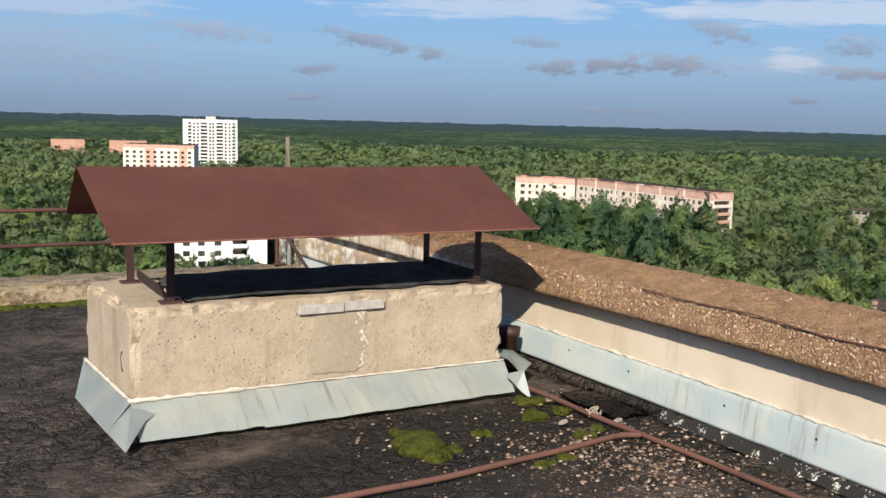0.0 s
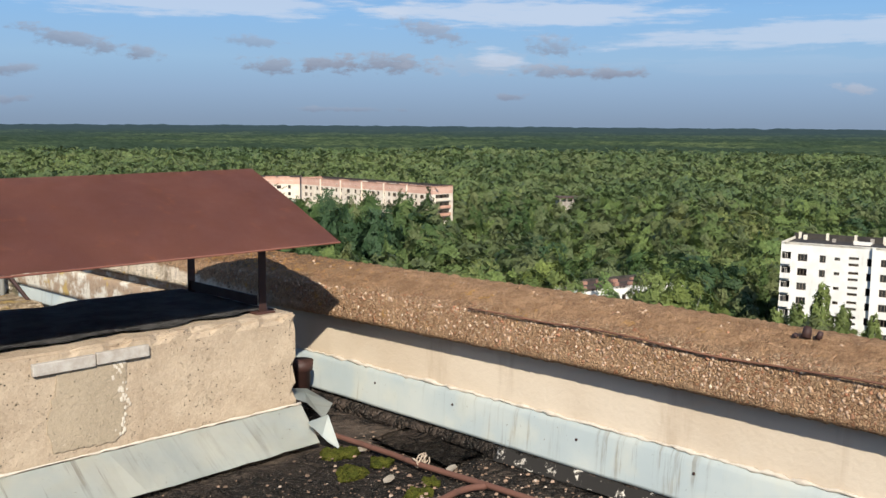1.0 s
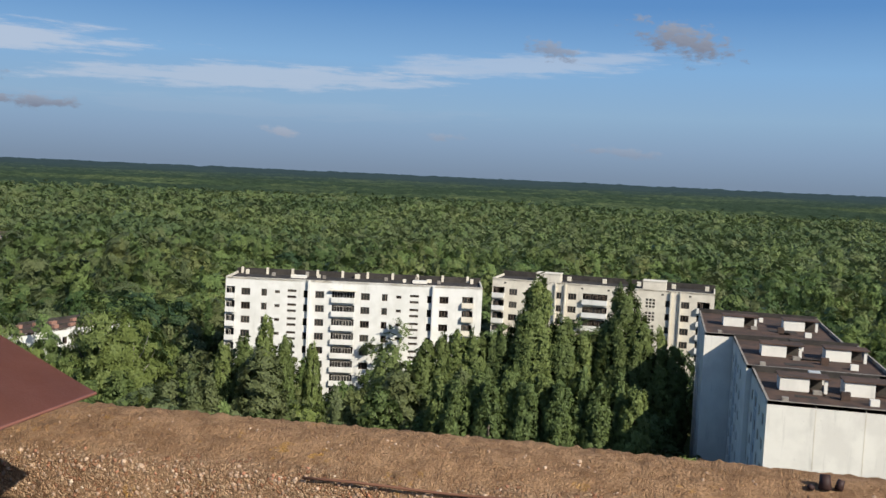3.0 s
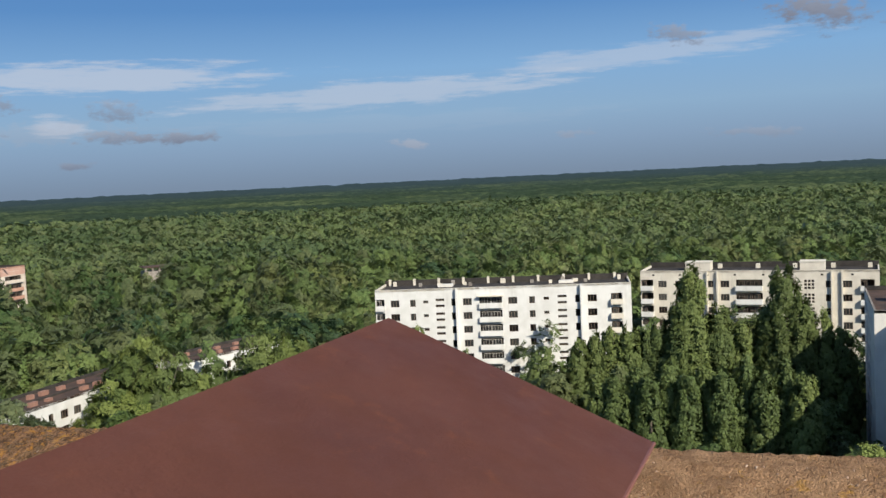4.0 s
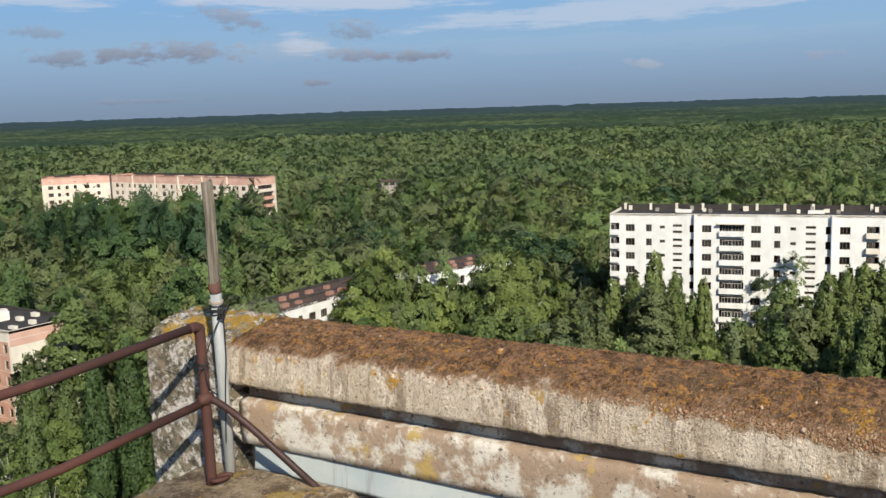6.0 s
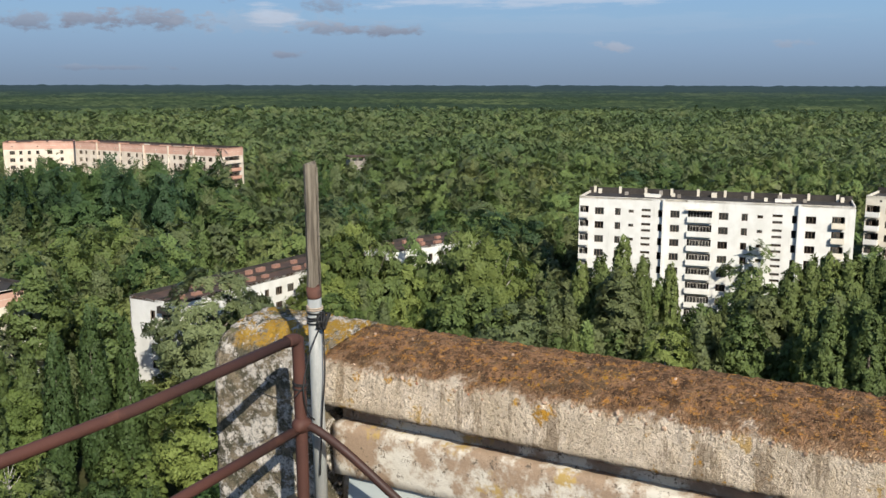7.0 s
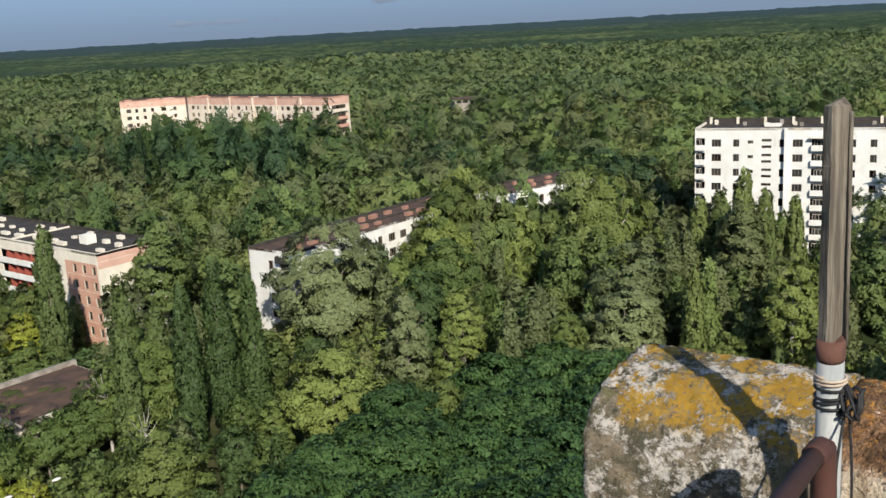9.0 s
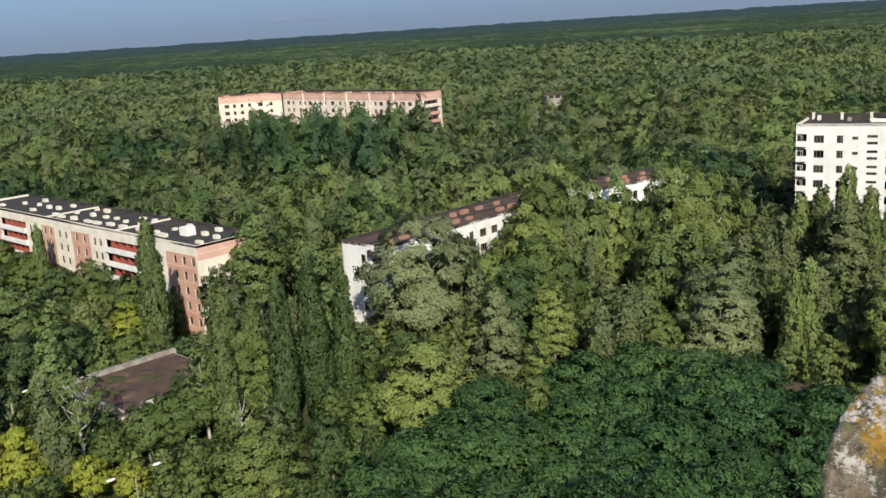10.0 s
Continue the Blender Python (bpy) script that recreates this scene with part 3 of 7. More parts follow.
def box(bm, x0, x1, y0, y1, z0, z1, mat=0):
    vs = [bm.verts.new(p) for p in ((x0, y0, z0), (x1, y0, z0), (x1, y1, z0), (x0, y1, z0), (x0, y0, z1), (x1, y0, z1), (x1, y1, z1), (x0, y1, z1))]
    for f in ((3, 2, 1, 0), (4, 5, 6, 7), (0, 1, 5, 4), (1, 2, 6, 5), (2, 3, 7, 6), (3, 0, 4, 7)):
        bm.faces.new([vs[k] for k in f]).material_index = mat
    return vs


def bevelled(bm, width=0.01, segments=2):
    bmesh.ops.bevel(bm, geom=bm.edges[:], offset=width, segments=segments, affect="EDGES", profile=0.6)


def tube(bm, points, r, sides=10, square=False, caps=True):
    """A tube along points; r may be one radius or one for each point."""
    pts = [Vector(p) for p in points]
    rs = r if isinstance(r, (list, tuple)) else [r] * len(pts)
    rings, up = [], None
    for k, p in enumerate(pts):
        way = (pts[min(k + 1, len(pts) - 1)] - pts[max(k - 1, 0)]).normalized()
        if up is None:
            up = Vector((0, 0, 1)) if abs(way.z) < 0.9 else Vector((0, 1, 0))
        side = way.cross(up).normalized()
        up = side.cross(way).normalized()
        n = 4 if square else sides
        off = math.pi / 4 if square else 0
        rings.append([bm.verts.new(p + rs[k] * (math.cos(off + 2 * math.pi * j / n) * side + math.sin(off + 2 * math.pi * j / n) * up)) for j in range(n)])
    for a, b in zip(rings, rings[1:]):
        for j in range(len(a)):
            bm.faces.new((a[j], a[(j + 1) % len(a)], b[(j + 1) % len(a)], b[j]))
    if caps:
        bm.faces.new(rings[0][::-1])
        bm.faces.new(rings[-1])


def curve_points(points, steps=8):
    """A smooth line through points."""
    ps = [Vector(p) for p in points]
    out = []
    for k in range(len(ps) - 1):
        a, b, c, d = ps[max(k - 1, 0)], ps[k], ps[k + 1], ps[min(k + 2, len(ps) - 1)]
        for j in range(steps):
            t = j / steps
            out.append(0.5 * ((2 * b) + (c - a) * t + (2 * a - 5 * b + 4 * c - d) * t * t + (3 * b - a - 3 * c + d) * t**3))
    return out + [ps[-1]]


def sweep(profile, y0, y1, step, wob, fall):
    """A profile of (x, z) carried along y with a rough skin."""
    bm = bmesh.new()
    dense = []
    for (xa, za), (xb, zb) in zip(profile, profile[1:]):
        n = max(1, round(math.hypot(xb - xa, zb - za) / step))
        dense += [(xa + (xb - xa) * k / n, za + (zb - za) * k / n) for k in range(n)]
    dense.append(profile[-1])
    n = max(2, round((y1 - y0) / step))
    rows = []
    for k in range(n + 1):
        y = y0 + (y1 - y0) * k / n
        row = []
        for x, z in dense:
            p = Vector((x, y, z + fall(y)))
            if wob:
                d = wob * (noise.noise(p * 9) * 0.22 + noise.noise(p * 26) * 0.55 + noise.noise(p * 55) * 0.85)
                p += Vector((-0.6 * d if x < 4.3 else 0.2 * d, 0.35 * d, d))
            row.append(bm.verts.new(p))
        rows.append(row)
    for a, b in zip(rows, rows[1:]):
        for j in range(len(a) - 1):
            bm.faces.new((a[j], b[j], b[j + 1], a[j + 1]))
    bm.faces.new(rows[0])
    bm.faces.new(rows[-1][::-1])
    return bm


def fall(y):
    """The roof's gentle drop to the north, fitted to the camera's view."""
    return -0.0164 * max(0.0, y - 4.5)


# ---- the roof: floor, own walls, kerb, parapet ----
GROUND = -50.0


def build_roof():
    bm = bmesh.new()
    xs = [-20, -10, -5, -2] + [-1 + 0.04 * k for k in range(128)] + [4.2]
    ys = [-26, -12, -5, 0, 2, 3] + [3.3 + 0.05 * k for k in range(90)] + [8.0, 8.6, 9.2, 9.8, 10.2]
    rows = []
    for y in ys:
        rows.append([bm.verts.new((x, y, fall(y) + 0.010 * noise.noise(Vector((x * 1.3, y * 2.2, 0))) + 0.022 * (0.25 - abs(noise.noise(Vector((x * 2.6, y * 4.4, 3)))))
                                   + (0.008 * (0.2 - abs(noise.noise(Vector((x * 9, y * 13, 7)))))))) for x in xs])
    for a, b in zip(rows, rows[1:]):
        for j in range(len(a) - 1):
            bm.faces.new((a[j], a[j + 1], b[j + 1], b[j]))
    tagged(mesh_object("floor", bm, FELT, smooth=True), "black cracked bitumen felt roof with mud stains", "roof floor", kind="structure")
    bm = bmesh.new()
    box(bm, -20, 4.38, -26, 11.2, GROUND, -0.35)
    tagged(mesh_object("wall_block", bm, OUTER), "plain pale walls of the tower block under the roof", "wall", kind="structure")
    # kerb along the north edge
    bm = bmesh.new()
    n = 220
    prof = [(10.10, -0.13), (10.09, 0.025), (10.13, 0.055), (10.5, 0.050), (11.02, 0.030), (11.06, 0.0), (11.06, -0.36)]
    rows = []
    for k in range(n + 1):
        x = -8 + (3.965 + 8) * k / n
        row = []
        for y, z in prof:
            p = Vector((x, y, z))
            d = 0.020 * noise.noise(p * 4) + 0.012 * noise.noise(p * 17)
            row.append(bm.verts.new(p + Vector((0, 0.5 * d, d))))
        rows.append(row)
    for a, b in zip(rows, rows[1:]):
        for j in range(len(a) - 1):
            bm.faces.new((a[j], b[j], b[j + 1], a[j + 1]))
    bm.faces.new(rows[-1])
    bm.faces.new(rows[0][::-1])
    tagged(mesh_object("kerb", bm, KERB, smooth=True), "low lichen-covered concrete kerb along the roof edge", "kerb", kind="structure")


def build_parapet():
    par = thing("parapet", (4.2, 7, 0), "concrete parapet with gravelly overhanging coping and metal flashing", "parapet", kind="structure")
    par.matrix_world = Matrix.Identity(4)
    par.location = (0, 0, 0)
    # wall under the coping
    wall = [(4.38, -0.4), (4.08, -0.4), (4.08, 0.15), (4.085, 0.545), (4.36, 0.56), (4.38, -0.4)]
    part("wall", sweep(wall, 2.97, 10.86, 0.08, 0.005, fall), CREAM, par, "cream rendered wall face with runs and stains", True)
    part("wall", sweep(wall, -9.0, 2.94, 0.2, 0.0, fall), CREAM, par)
    coat = [(4.09, 0.235), (4.024, 0.245), (4.016, 0.35), (4.020, 0.452), (4.032, 0.462), (4.09, 0.464)]
    part("render_coat", sweep(coat, 6.95, 10.86, 0.035, 0.008, fall), CREAM, par, "patchy whitewashed render coat, brown where it has fallen off", True)
    cop = [(4.36, 0.53), (4.08, 0.525), (3.985, 0.540), (3.975, 0.56), (3.992, 0.70), (4.02, 0.728), (4.12, 0.762), (4.24, 0.788), (4.37, 0.790), (4.42, 0.775), (4.44, 0.74), (4.44, 0.52), (4.36, 0.53)]
    part("coping", sweep(cop, 2.97, 10.90, 0.021, 0.015, fall), AGG, par, "coping of crumbling exposed gravel with ochre lichen", True)
    part("coping", sweep(cop, -9.0, 2.935, 0.12, 0.011, fall), AGG, par)
    end = [(4.40, -0.5), (3.975, -0.5), (3.965, 0.2), (3.975, 0.66), (4.01, 0.745), (4.15, 0.800), (4.33, 0.812), (4.41, 0.78), (4.44, 0.70), (4.44, -0.5), (4.40, -0.5)]
    part("end_block", sweep(end, 10.90, 11.46, 0.018, 0.012, fall), LICHEN, par, "lichen-crusted solid end block", True)
    # flashing sheets with upper lip and sealant
    y = 2.97
    k = 0
    while y < 10.7:
        y2 = min(y + 1.98, 10.80)
        bm = bmesh.new()
        n = 14
        rows = []
        for j in range(n + 1):
            yy = y + (y2 - y) * j / n
            w = 0.006 * noise.noise(Vector((yy * 3, 1, k)))
            f = 0.45 * fall(yy) + w
            rows.append([bm.verts.new(q) for q in ((4.082, yy, 0.262 + f), (4.066, yy, 0.258 + f), (4.050, yy, 0.235 + f), (4.036 + w, yy, 0.075 + f), (4.030 + w, yy, 0.062 + f), (4.040 + w, yy, 0.066 + f))])
        for a, b in zip(rows, rows[1:]):
            for j in range(5):
                bm.faces.new((a[j], b[j], b[j + 1], a[j + 1]))
        part("flashing", bm, ZINC, par, "light blue-grey galvanised flashing sheet", True)
        for j in range(3):
            bm = bmesh.new()
            yy = y + (y2 - y) * (0.2 + 0.3 * j)
            bmesh.ops.create_uvsphere(bm, u_segments=8, v_segments=5, radius=0.007, matrix=Matrix.Translation((4.043, yy, 0.19 + 0.45 * fall(yy))) @ Matrix.Diagonal((0.5, 1, 1, 1)))
            part("nail", bm, DARKRUST, par)
        y, k = y2 - 0.012, k + 1
    bm = bmesh.new()
    pts, rad = [], []
    rng = random.Random(5)
    yy = 3.0
    while yy < 10.8:
        pts.append((4.072 + rng.uniform(-0.003, 0.004), yy, 0.266 + 0.45 * fall(yy) + rng.uniform(-0.005, 0.005)))
        rad.append(rng.choice((0.005, 0.007, 0.009, 0.014)) * (1.0 if yy < 7 else rng.choice((0.35, 0.6, 1.2))))
        yy += 0.03
    tube(bm, pts, rad, 6)
    part("sealant", bm, SEAL, par, "whitish dried sealant bead", True)
    # felt strip and old whitewash at the foot
    bm = sweep([(4.10, -0.05), (4.00, 0.004), (4.03, 0.055), (4.085, 0.065)], 2.97, 10.6, 0.05, 0.006, fall)
    part("felt_upstand", bm, FELT, par, "black felt upstand", True)
    n = Nodes("flaky_whitewash")
    skin = n.mix(n.noise(20, 4), (0.55, 0.50, 0.42), (0.68, 0.63, 0.55))
    flaky = n.done(n.mix(n.span(n.noise(9, 7, 0.8), 0.55, 0.58), (0.020, 0.018, 0.016), skin), 0.95)
    part("whitewash", sweep([(4.05, 0.062), (4.024, 0.052), (3.994, 0.010), (3.975, 0.006)], 2.97, 5.0, 0.04, 0.006, fall), flaky, par, "flaking old whitewash at the foot", True)
    # reinforcement bar laid bare along the coping
    bm = bmesh.new()
    tube(bm, [(3.985 + 0.008 * noise.noise(Vector((0, yy * 2, 0))) - 0.006, yy, 0.716 + fall(yy) + 0.022 * noise.noise(Vector((3, yy * 1.7, 0)))) for yy in [3.10 + 0.09 * k for k in range(24)]], 0.0046, 7)
    part("rebar", bm, BAR, par, "bare rusted reinforcing bar", True)
    # broken stump on the coping
    bm = bmesh.new()
    for k, (dx, dy, r, h) in enumerate(((0, 0, 0.020, 0.045), (0.012, -0.045, 0.014, 0.03), (-0.01, 0.04, 0.012, 0.012))):
        bmesh.ops.create_cone(bm, segments=9, radius1=r, radius2=r * 0.75, depth=h, cap_ends=True, matrix=pose(4.214 + dx, 3.6 + dy, 0.785 + h / 2, 14 * k, 20 - 12 * k, 0))
    part("stump", bm, DARKRUST, par, "rusted stub of a cut-off fixing", True)
    # loose gravel of the crumbling skin
    bm = bmesh.new()
    rng = random.Random(11)
    verts, faces = [], []
    base = bmesh.new()
    bmesh.ops.create_icosphere(base, subdivisions=1, radius=1)
    bv = [v.co.copy() for v in base.verts]
    bf = [[v.index for v in f.verts] for f in base.faces]
    base.free()
    bm.free()
    for k in range(4200):
        yy = 2.98 + 4.4 * rng.random() ** 0.9 if k < 3300 else rng.uniform(7.0, 10.85)
        if rng.random() < 0.80:
            z = rng.uniform(0.575, 0.715)
            x = 3.978 + (z - 0.56) * 0.11
        else:
            x = rng.uniform(4.0, 4.24)
            z = 0.715 + (x - 4.0) * 0.30
        if k >= 3300 and z < 0.68:
            continue
        r = 0.003 + 0.0075 * rng.random() ** 2.6
        m = pose(x, yy, z + fall(yy), rng.uniform(0, 360), rng.uniform(0, 360), 0) @ Matrix.Diagonal((r, r * rng.uniform(0.6, 1.2), r * rng.uniform(0.6, 1), 1))
        o = len(verts)
        verts += [m @ v for v in bv]
        faces += [[o + i for i in f] for f in bf]
    me = bpy.data.meshes.new("gravel")
    me.from_pydata(verts, [], faces)
    n = Nodes("coping_gravel")
    isl = n.island()
    n.bump(n.noise(200, 3), 0.4, 0.004)
    tint = n.mix(isl, (0.25, 0.160, 0.105), (0.49, 0.350, 0.245))
    tint = n.mix(n.span(n.math("FRACT", n.math("MULTIPLY", isl, 37.0)), 0.90, 0.94), tint, (0.36, 0.170, 0.100))
    me.materials.append(n.done(n.mix(n.span(n.math("FRACT", n.math("MULTIPLY", isl, 91.0)), 0.95, 0.97), tint, (0.60, 0.48, 0.35)), 0.9))
    g = new("gravel", me)
    g.parent = par
    tagged(g, "loose pink-brown gravel in the coping", kind="stuff")


# ---- ventilation shaft ----
VX0, VX1, VY0, VY1, VZ = 1.30, 3.54, 5.955, 6.95, 0.635


def rough_box(bm, x0, x1, y0, y1, z0, z1, step, amp):
    """A box with a fine skin whose edges are chipped."""
    b = bmesh.new()
    box(b, x0, x1, y0, y1, z0, z1)
    bmesh.ops.bevel(b, geom=b.edges[:], offset=0.012, segments=2, affect="EDGES")
    for axis, a, c in ((0, x0, x1), (1, y0, y1), (2, z0, z1)):
        n = round((c - a) / step)
        for k in range(1, n):
            co, no = Vector((0, 0, 0)), Vector((0, 0, 0))
            co[axis], no[axis] = a + (c - a) * k / n, 1
            bmesh.ops.bisect_plane(b, geom=b.verts[:] + b.edges[:] + b.faces[:], plane_co=co, plane_no=no)
    for v in b.verts:
        p = v.co
        edge = sum((abs(p.x - x0) < 0.03 or abs(p.x - x1) < 0.03, abs(p.y - y0) < 0.03 or abs(p.y - y1) < 0.03, abs(p.z - z1) < 0.035))
        d = amp * (noise.noise(p * 7) + 0.6 * noise.noise(p * 21))
        if edge >= 2:
            chip = max(0, noise.noise(p * 11 + Vector((3, 1, 2)))) * 0.05
            c = Vector(((x0 + x1) / 2, (y0 + y1) / 2, (z0 + z1) / 2))
            w = Vector((math.copysign(1, c.x - p.x) * (abs(p.x - x0) < 0.03 or abs(p.x - x1) < 0.03), math.copysign(1, c.y - p.y) * (abs(p.y - y0) < 0.03 or abs(p.y - y1) < 0.03), -1.0 * (abs(p.z - z1) < 0.035)))
            v.co += w * chip
        v.co += Vector((d * 0.4, d, d * 0.6))
    me = bpy.data.meshes.new("tmp")
    b.to_mesh(me)
    b.free()
    bm.from_mesh(me)
    bpy.data.meshes.remove(me)


def build_vent():
    vent = thing("ventilation_shaft", (0, 0, 0), "weathered concrete roof vent box under a rusty gabled sheet-metal canopy", "vent shaft")
    bm = bmesh.new()
    rough_box(bm, VX0, VX1, VY0, VY1, -0.05, VZ, 0.045, 0.004)
    for v in bm.verts:
        v.co.x -= 0.070 * (v.co.y - VY0) / (VY1 - VY0) * (VX1 - v.co.x) / (VX1 - VX0)
    part("body", bm, CAST, vent, "tan pitted concrete box with chipped edges")
    # felt cover on top, broken along its edge
    bm = bmesh.new()
    nx, ny = 46, 16
    rows = []
    for j in range(ny + 1):
        row = []
        for i in range(nx + 1):
            u, v = i / nx, j / ny
            x = VX0 + 0.30 + (VX1 - VX0 - 0.36) * u
            y = VY0 + 0.10 + (VY1 - VY0 - 0.16) * v
            e = min(u, 1 - u, v, 1 - v)
            x += 0.06 * noise.noise(Vector((x * 5, y * 7, 1))) * (e < 0.02)
            y += 0.05 * noise.noise(Vector((x * 9, y * 5, 4))) * (e < 0.02)
            row.append(bm.verts.new((x, y, VZ + 0.012 + 0.02 * (e > 0.03) + 0.016 * noise.noise(Vector((x * 4, y * 6, 0))))))
        rows.append(row)
    for a, b in zip(rows, rows[1:]):
        for j in range(nx):
            bm.faces.new((a[j], a[j + 1], b[j + 1], b[j]))
    bmesh.ops.solidify(bm, geom=bm.faces[:], thickness=0.03)
    part("felt_cover", bm, COVER, vent, "black felt cover with torn edges", True)
    # flashing skirts
    def skirt(pts_top, pts_bot, label="", sheet=ZINCF):
        bm = bmesh.new()
        n = len(pts_top)
        a = [bm.verts.new(p) for p in pts_top]
        b = [bm.verts.new(p) for p in pts_bot]
        for k in range(n - 1):
            bm.faces.new((a[k], b[k], b[k + 1], a[k + 1]))
        bmesh.ops.solidify(bm, geom=bm.faces[:], thickness=0.003)
        part("flashing", bm, sheet, vent, label)

    def line(a, b, n, amp=0.004, seed=0):
        a, b = Vector(a), Vector(b)
        return [a.lerp(b, k / n) + Vector((0, amp * noise.noise(Vector((k * 0.7, seed, 0))), amp * noise.noise(Vector((seed, k * 0.6, 5))))) for k in range(n + 1)]

    zt, back = 0.155, VX0 - 0.070
    skirt(line((VX0 - 0.012, VY0 - 0.012, zt), (1.93, VY0 - 0.012, zt), 10, seed=1), line((1.29, VY0 - 0.215, 0.008), (1.945, VY0 - 0.235, 0.012), 10, 0.008, 2), "front flashing sheet streaked with rust runs")
    skirt(line((1.90, VY0 - 0.016, zt), (VX1 + 0.012, VY0 - 0.016, zt), 22, seed=3), line((1.93, VY0 - 0.245, 0.008), (VX1 - 0.05, VY0 - 0.25, 0.025), 22, 0.008, 4))
    skirt(line((back - 0.014, VY1 + 0.02, zt), (VX0 - 0.014, VY0 - 0.012, zt), 12, seed=5), line((1.118, 6.66, 0.010), (1.165, 5.93, 0.015), 12, 0.006, 6), "end flashing sheet, pale blue", ZINC)
    # folded corners
    bm = bmesh.new()
    v = [bm.verts.new(p) for p in ((VX0 - 0.010, VY0 - 0.020, zt - 0.01), (1.165, 5.93, 0.018), (1.197, 5.605, 0.010), (1.335, 5.82, 0.085), (1.395, 5.87, 0.105))]
    bm.faces.new((v[0], v[1], v[2], v[3]))
    bm.faces.new((v[0], v[3], v[4]))
    bmesh.ops.solidify(bm, geom=bm.faces[:], thickness=0.003)
    part("flashing", bm, ZINC, vent, "bent corner fold of the flashing")
    bm = bmesh.new()
    v = [bm.verts.new(p) for p in ((3.44, 5.74, 0.13), (3.555, 5.72, 0.15), (3.55, 5.62, -0.005), (3.50, 5.65, 0.035), (3.47, 5.66, 0.07))]
    bm.faces.new((v[0], v[4], v[3], v[2], v[1]))
    bmesh.ops.solidify(bm, geom=bm.faces[:], thickness=0.003)
    part("flashing", bm, ZINC, vent, "loose hanging tongue of flashing")
    bm = bmesh.new()
    v = [bm.verts.new(p) for p in ((3.56, 5.90, 0.17), (3.56, 6.30, 0.17), (3.80, 6.22, 0.135), (3.79, 5.98, 0.105), (3.62, 5.84, 0.085))]
    c = bm.verts.new((3.66, 6.05, 0.175))
    for a, b in zip(v, v[1:] + v[:1]):
        bm.faces.new((a, b, c))
    bmesh.ops.solidify(bm, geom=bm.faces[:], thickness=0.004)
    part("flashing", bm, ZINC, vent, "crumpled end flashing bent up")
    # sealant bead round the top of the skirts
    rng = random.Random(3)
    bm = bmesh.new()
    pts = line((back - 0.012, VY1, zt + 0.008), (VX0 - 0.012, VY0 - 0.012, zt + 0.008), 26, 0.006, 9)
    tube(bm, pts, [rng.choice((0.007, 0.010, 0.014)) for _ in pts], 6)
    pts = line((VX0 - 0.012, VY0 - 0.014, zt + 0.008), (VX1 + 0.01, VY0 - 0.014, zt + 0.008), 60, 0.006, 12)
    tube(bm, pts, [rng.choice((0.005, 0.008, 0.013)) * (1.3 if k < 16 else 0.6) for k, _ in enumerate(pts)], 6)
    part("sealant", bm, SEAL, vent, "lumpy whitish sealant bead", True)
    # mortar patch and strips
    bm = bmesh.new()
    ring = [(2.27, 0.20), (2.25, 0.33), (2.29, 0.47), (2.31, 0.575), (2.62, 0.575), (2.60, 0.42), (2.585, 0.24), (2.55, 0.19), (2.40, 0.20)]
    ring = [(a[0] + (b[0] - a[0]) * q / 6 + 0.016 * noise.noise(Vector((k, q * 0.9, 3))), a[1] + (b[1] - a[1]) * q / 6 + 0.012 * noise.noise(Vector((k, q * 0.9, 8)))) for k, (a, b) in enumerate(zip(ring, ring[1:] + ring[:1])) for q in range(6)]
    front = [bm.verts.new((x, VY0 - 0.0075, z)) for x, z in ring]
    back = [bm.verts.new((x + 0.004, VY0 + 0.02, z)) for x, z in ring]
    mid = bm.verts.new((2.43, VY0 - 0.0085, 0.38))
    for k in range(len(ring)):
        j = (k + 1) % len(ring)
        bm.faces.new((front[j], front[k], mid))
        bm.faces.new((front[k], front[j], back[j], back[k]))
    bmesh.ops.recalc_face_normals(bm, faces=bm.faces[:])
    part("mortar_patch", bm, PATCH, vent, "grey mortar patch")
    for a, b, dz in ((2.195, 2.465, 0.0), (2.47, 2.715, 0.004)):
        bm = bmesh.new()
        box(bm, a, b, VY0 - 0.026, VY0 - 0.002, 0.548 + dz, 0.600 + dz)
        bevelled(bm, 0.004)
        part("strip", bm, STRIP, vent, "whitish strip fixed along the top edge")
    bm = bmesh.new()
    rng = random.Random(21)
    for k in range(60):
        z = 0.56 - 0.34 * rng.random() ** 1.6
        x = 2.585 + 0.012 * math.sin(z * 22) + rng.gauss(0, 0.014)
        bmesh.ops.create_icosphere(bm, subdivisions=1, radius=rng.uniform(0.003, 0.011), matrix=Matrix.Translation((x, VY0 - 0.006, z)) @ Matrix.Diagonal((1, 0.35, 1.6, 1)))
    part("mortar_run", bm, SEAL, vent, "pale run of dried mortar")
    # lifting loops in the end face
    for yy, zz in ((6.12, 0.33), (6.72, 0.33)):
        bm = bmesh.new()
        tube(bm, [(VX0 - 0.012 + 0.02 * (k in (0, 10)), yy + 0.045 * math.sin(math.pi * k / 10), zz + 0.055 * math.cos(math.pi * k / 10)) for k in range(11)], 0.006, 7)
        part("lifting_loop", bm, RUST, vent, "rusted steel lifting loop", True)
    # canopy posts, ties and sheet
    for x, y in ((1.53, 6.10), (3.41, 6.08), (1.46, 6.80), (3.42, 6.78)):
        bm = bmesh.new()
        h = 1.32 - abs(y - 6.41) * 0.43 - 0.02
        box(bm, x - 0.022, x + 0.022, y - 0.022, y - 0.017, 0.60, h)
        box(bm, x + 0.017, x + 0.022, y - 0.0168, y + 0.022, 0.60, h)
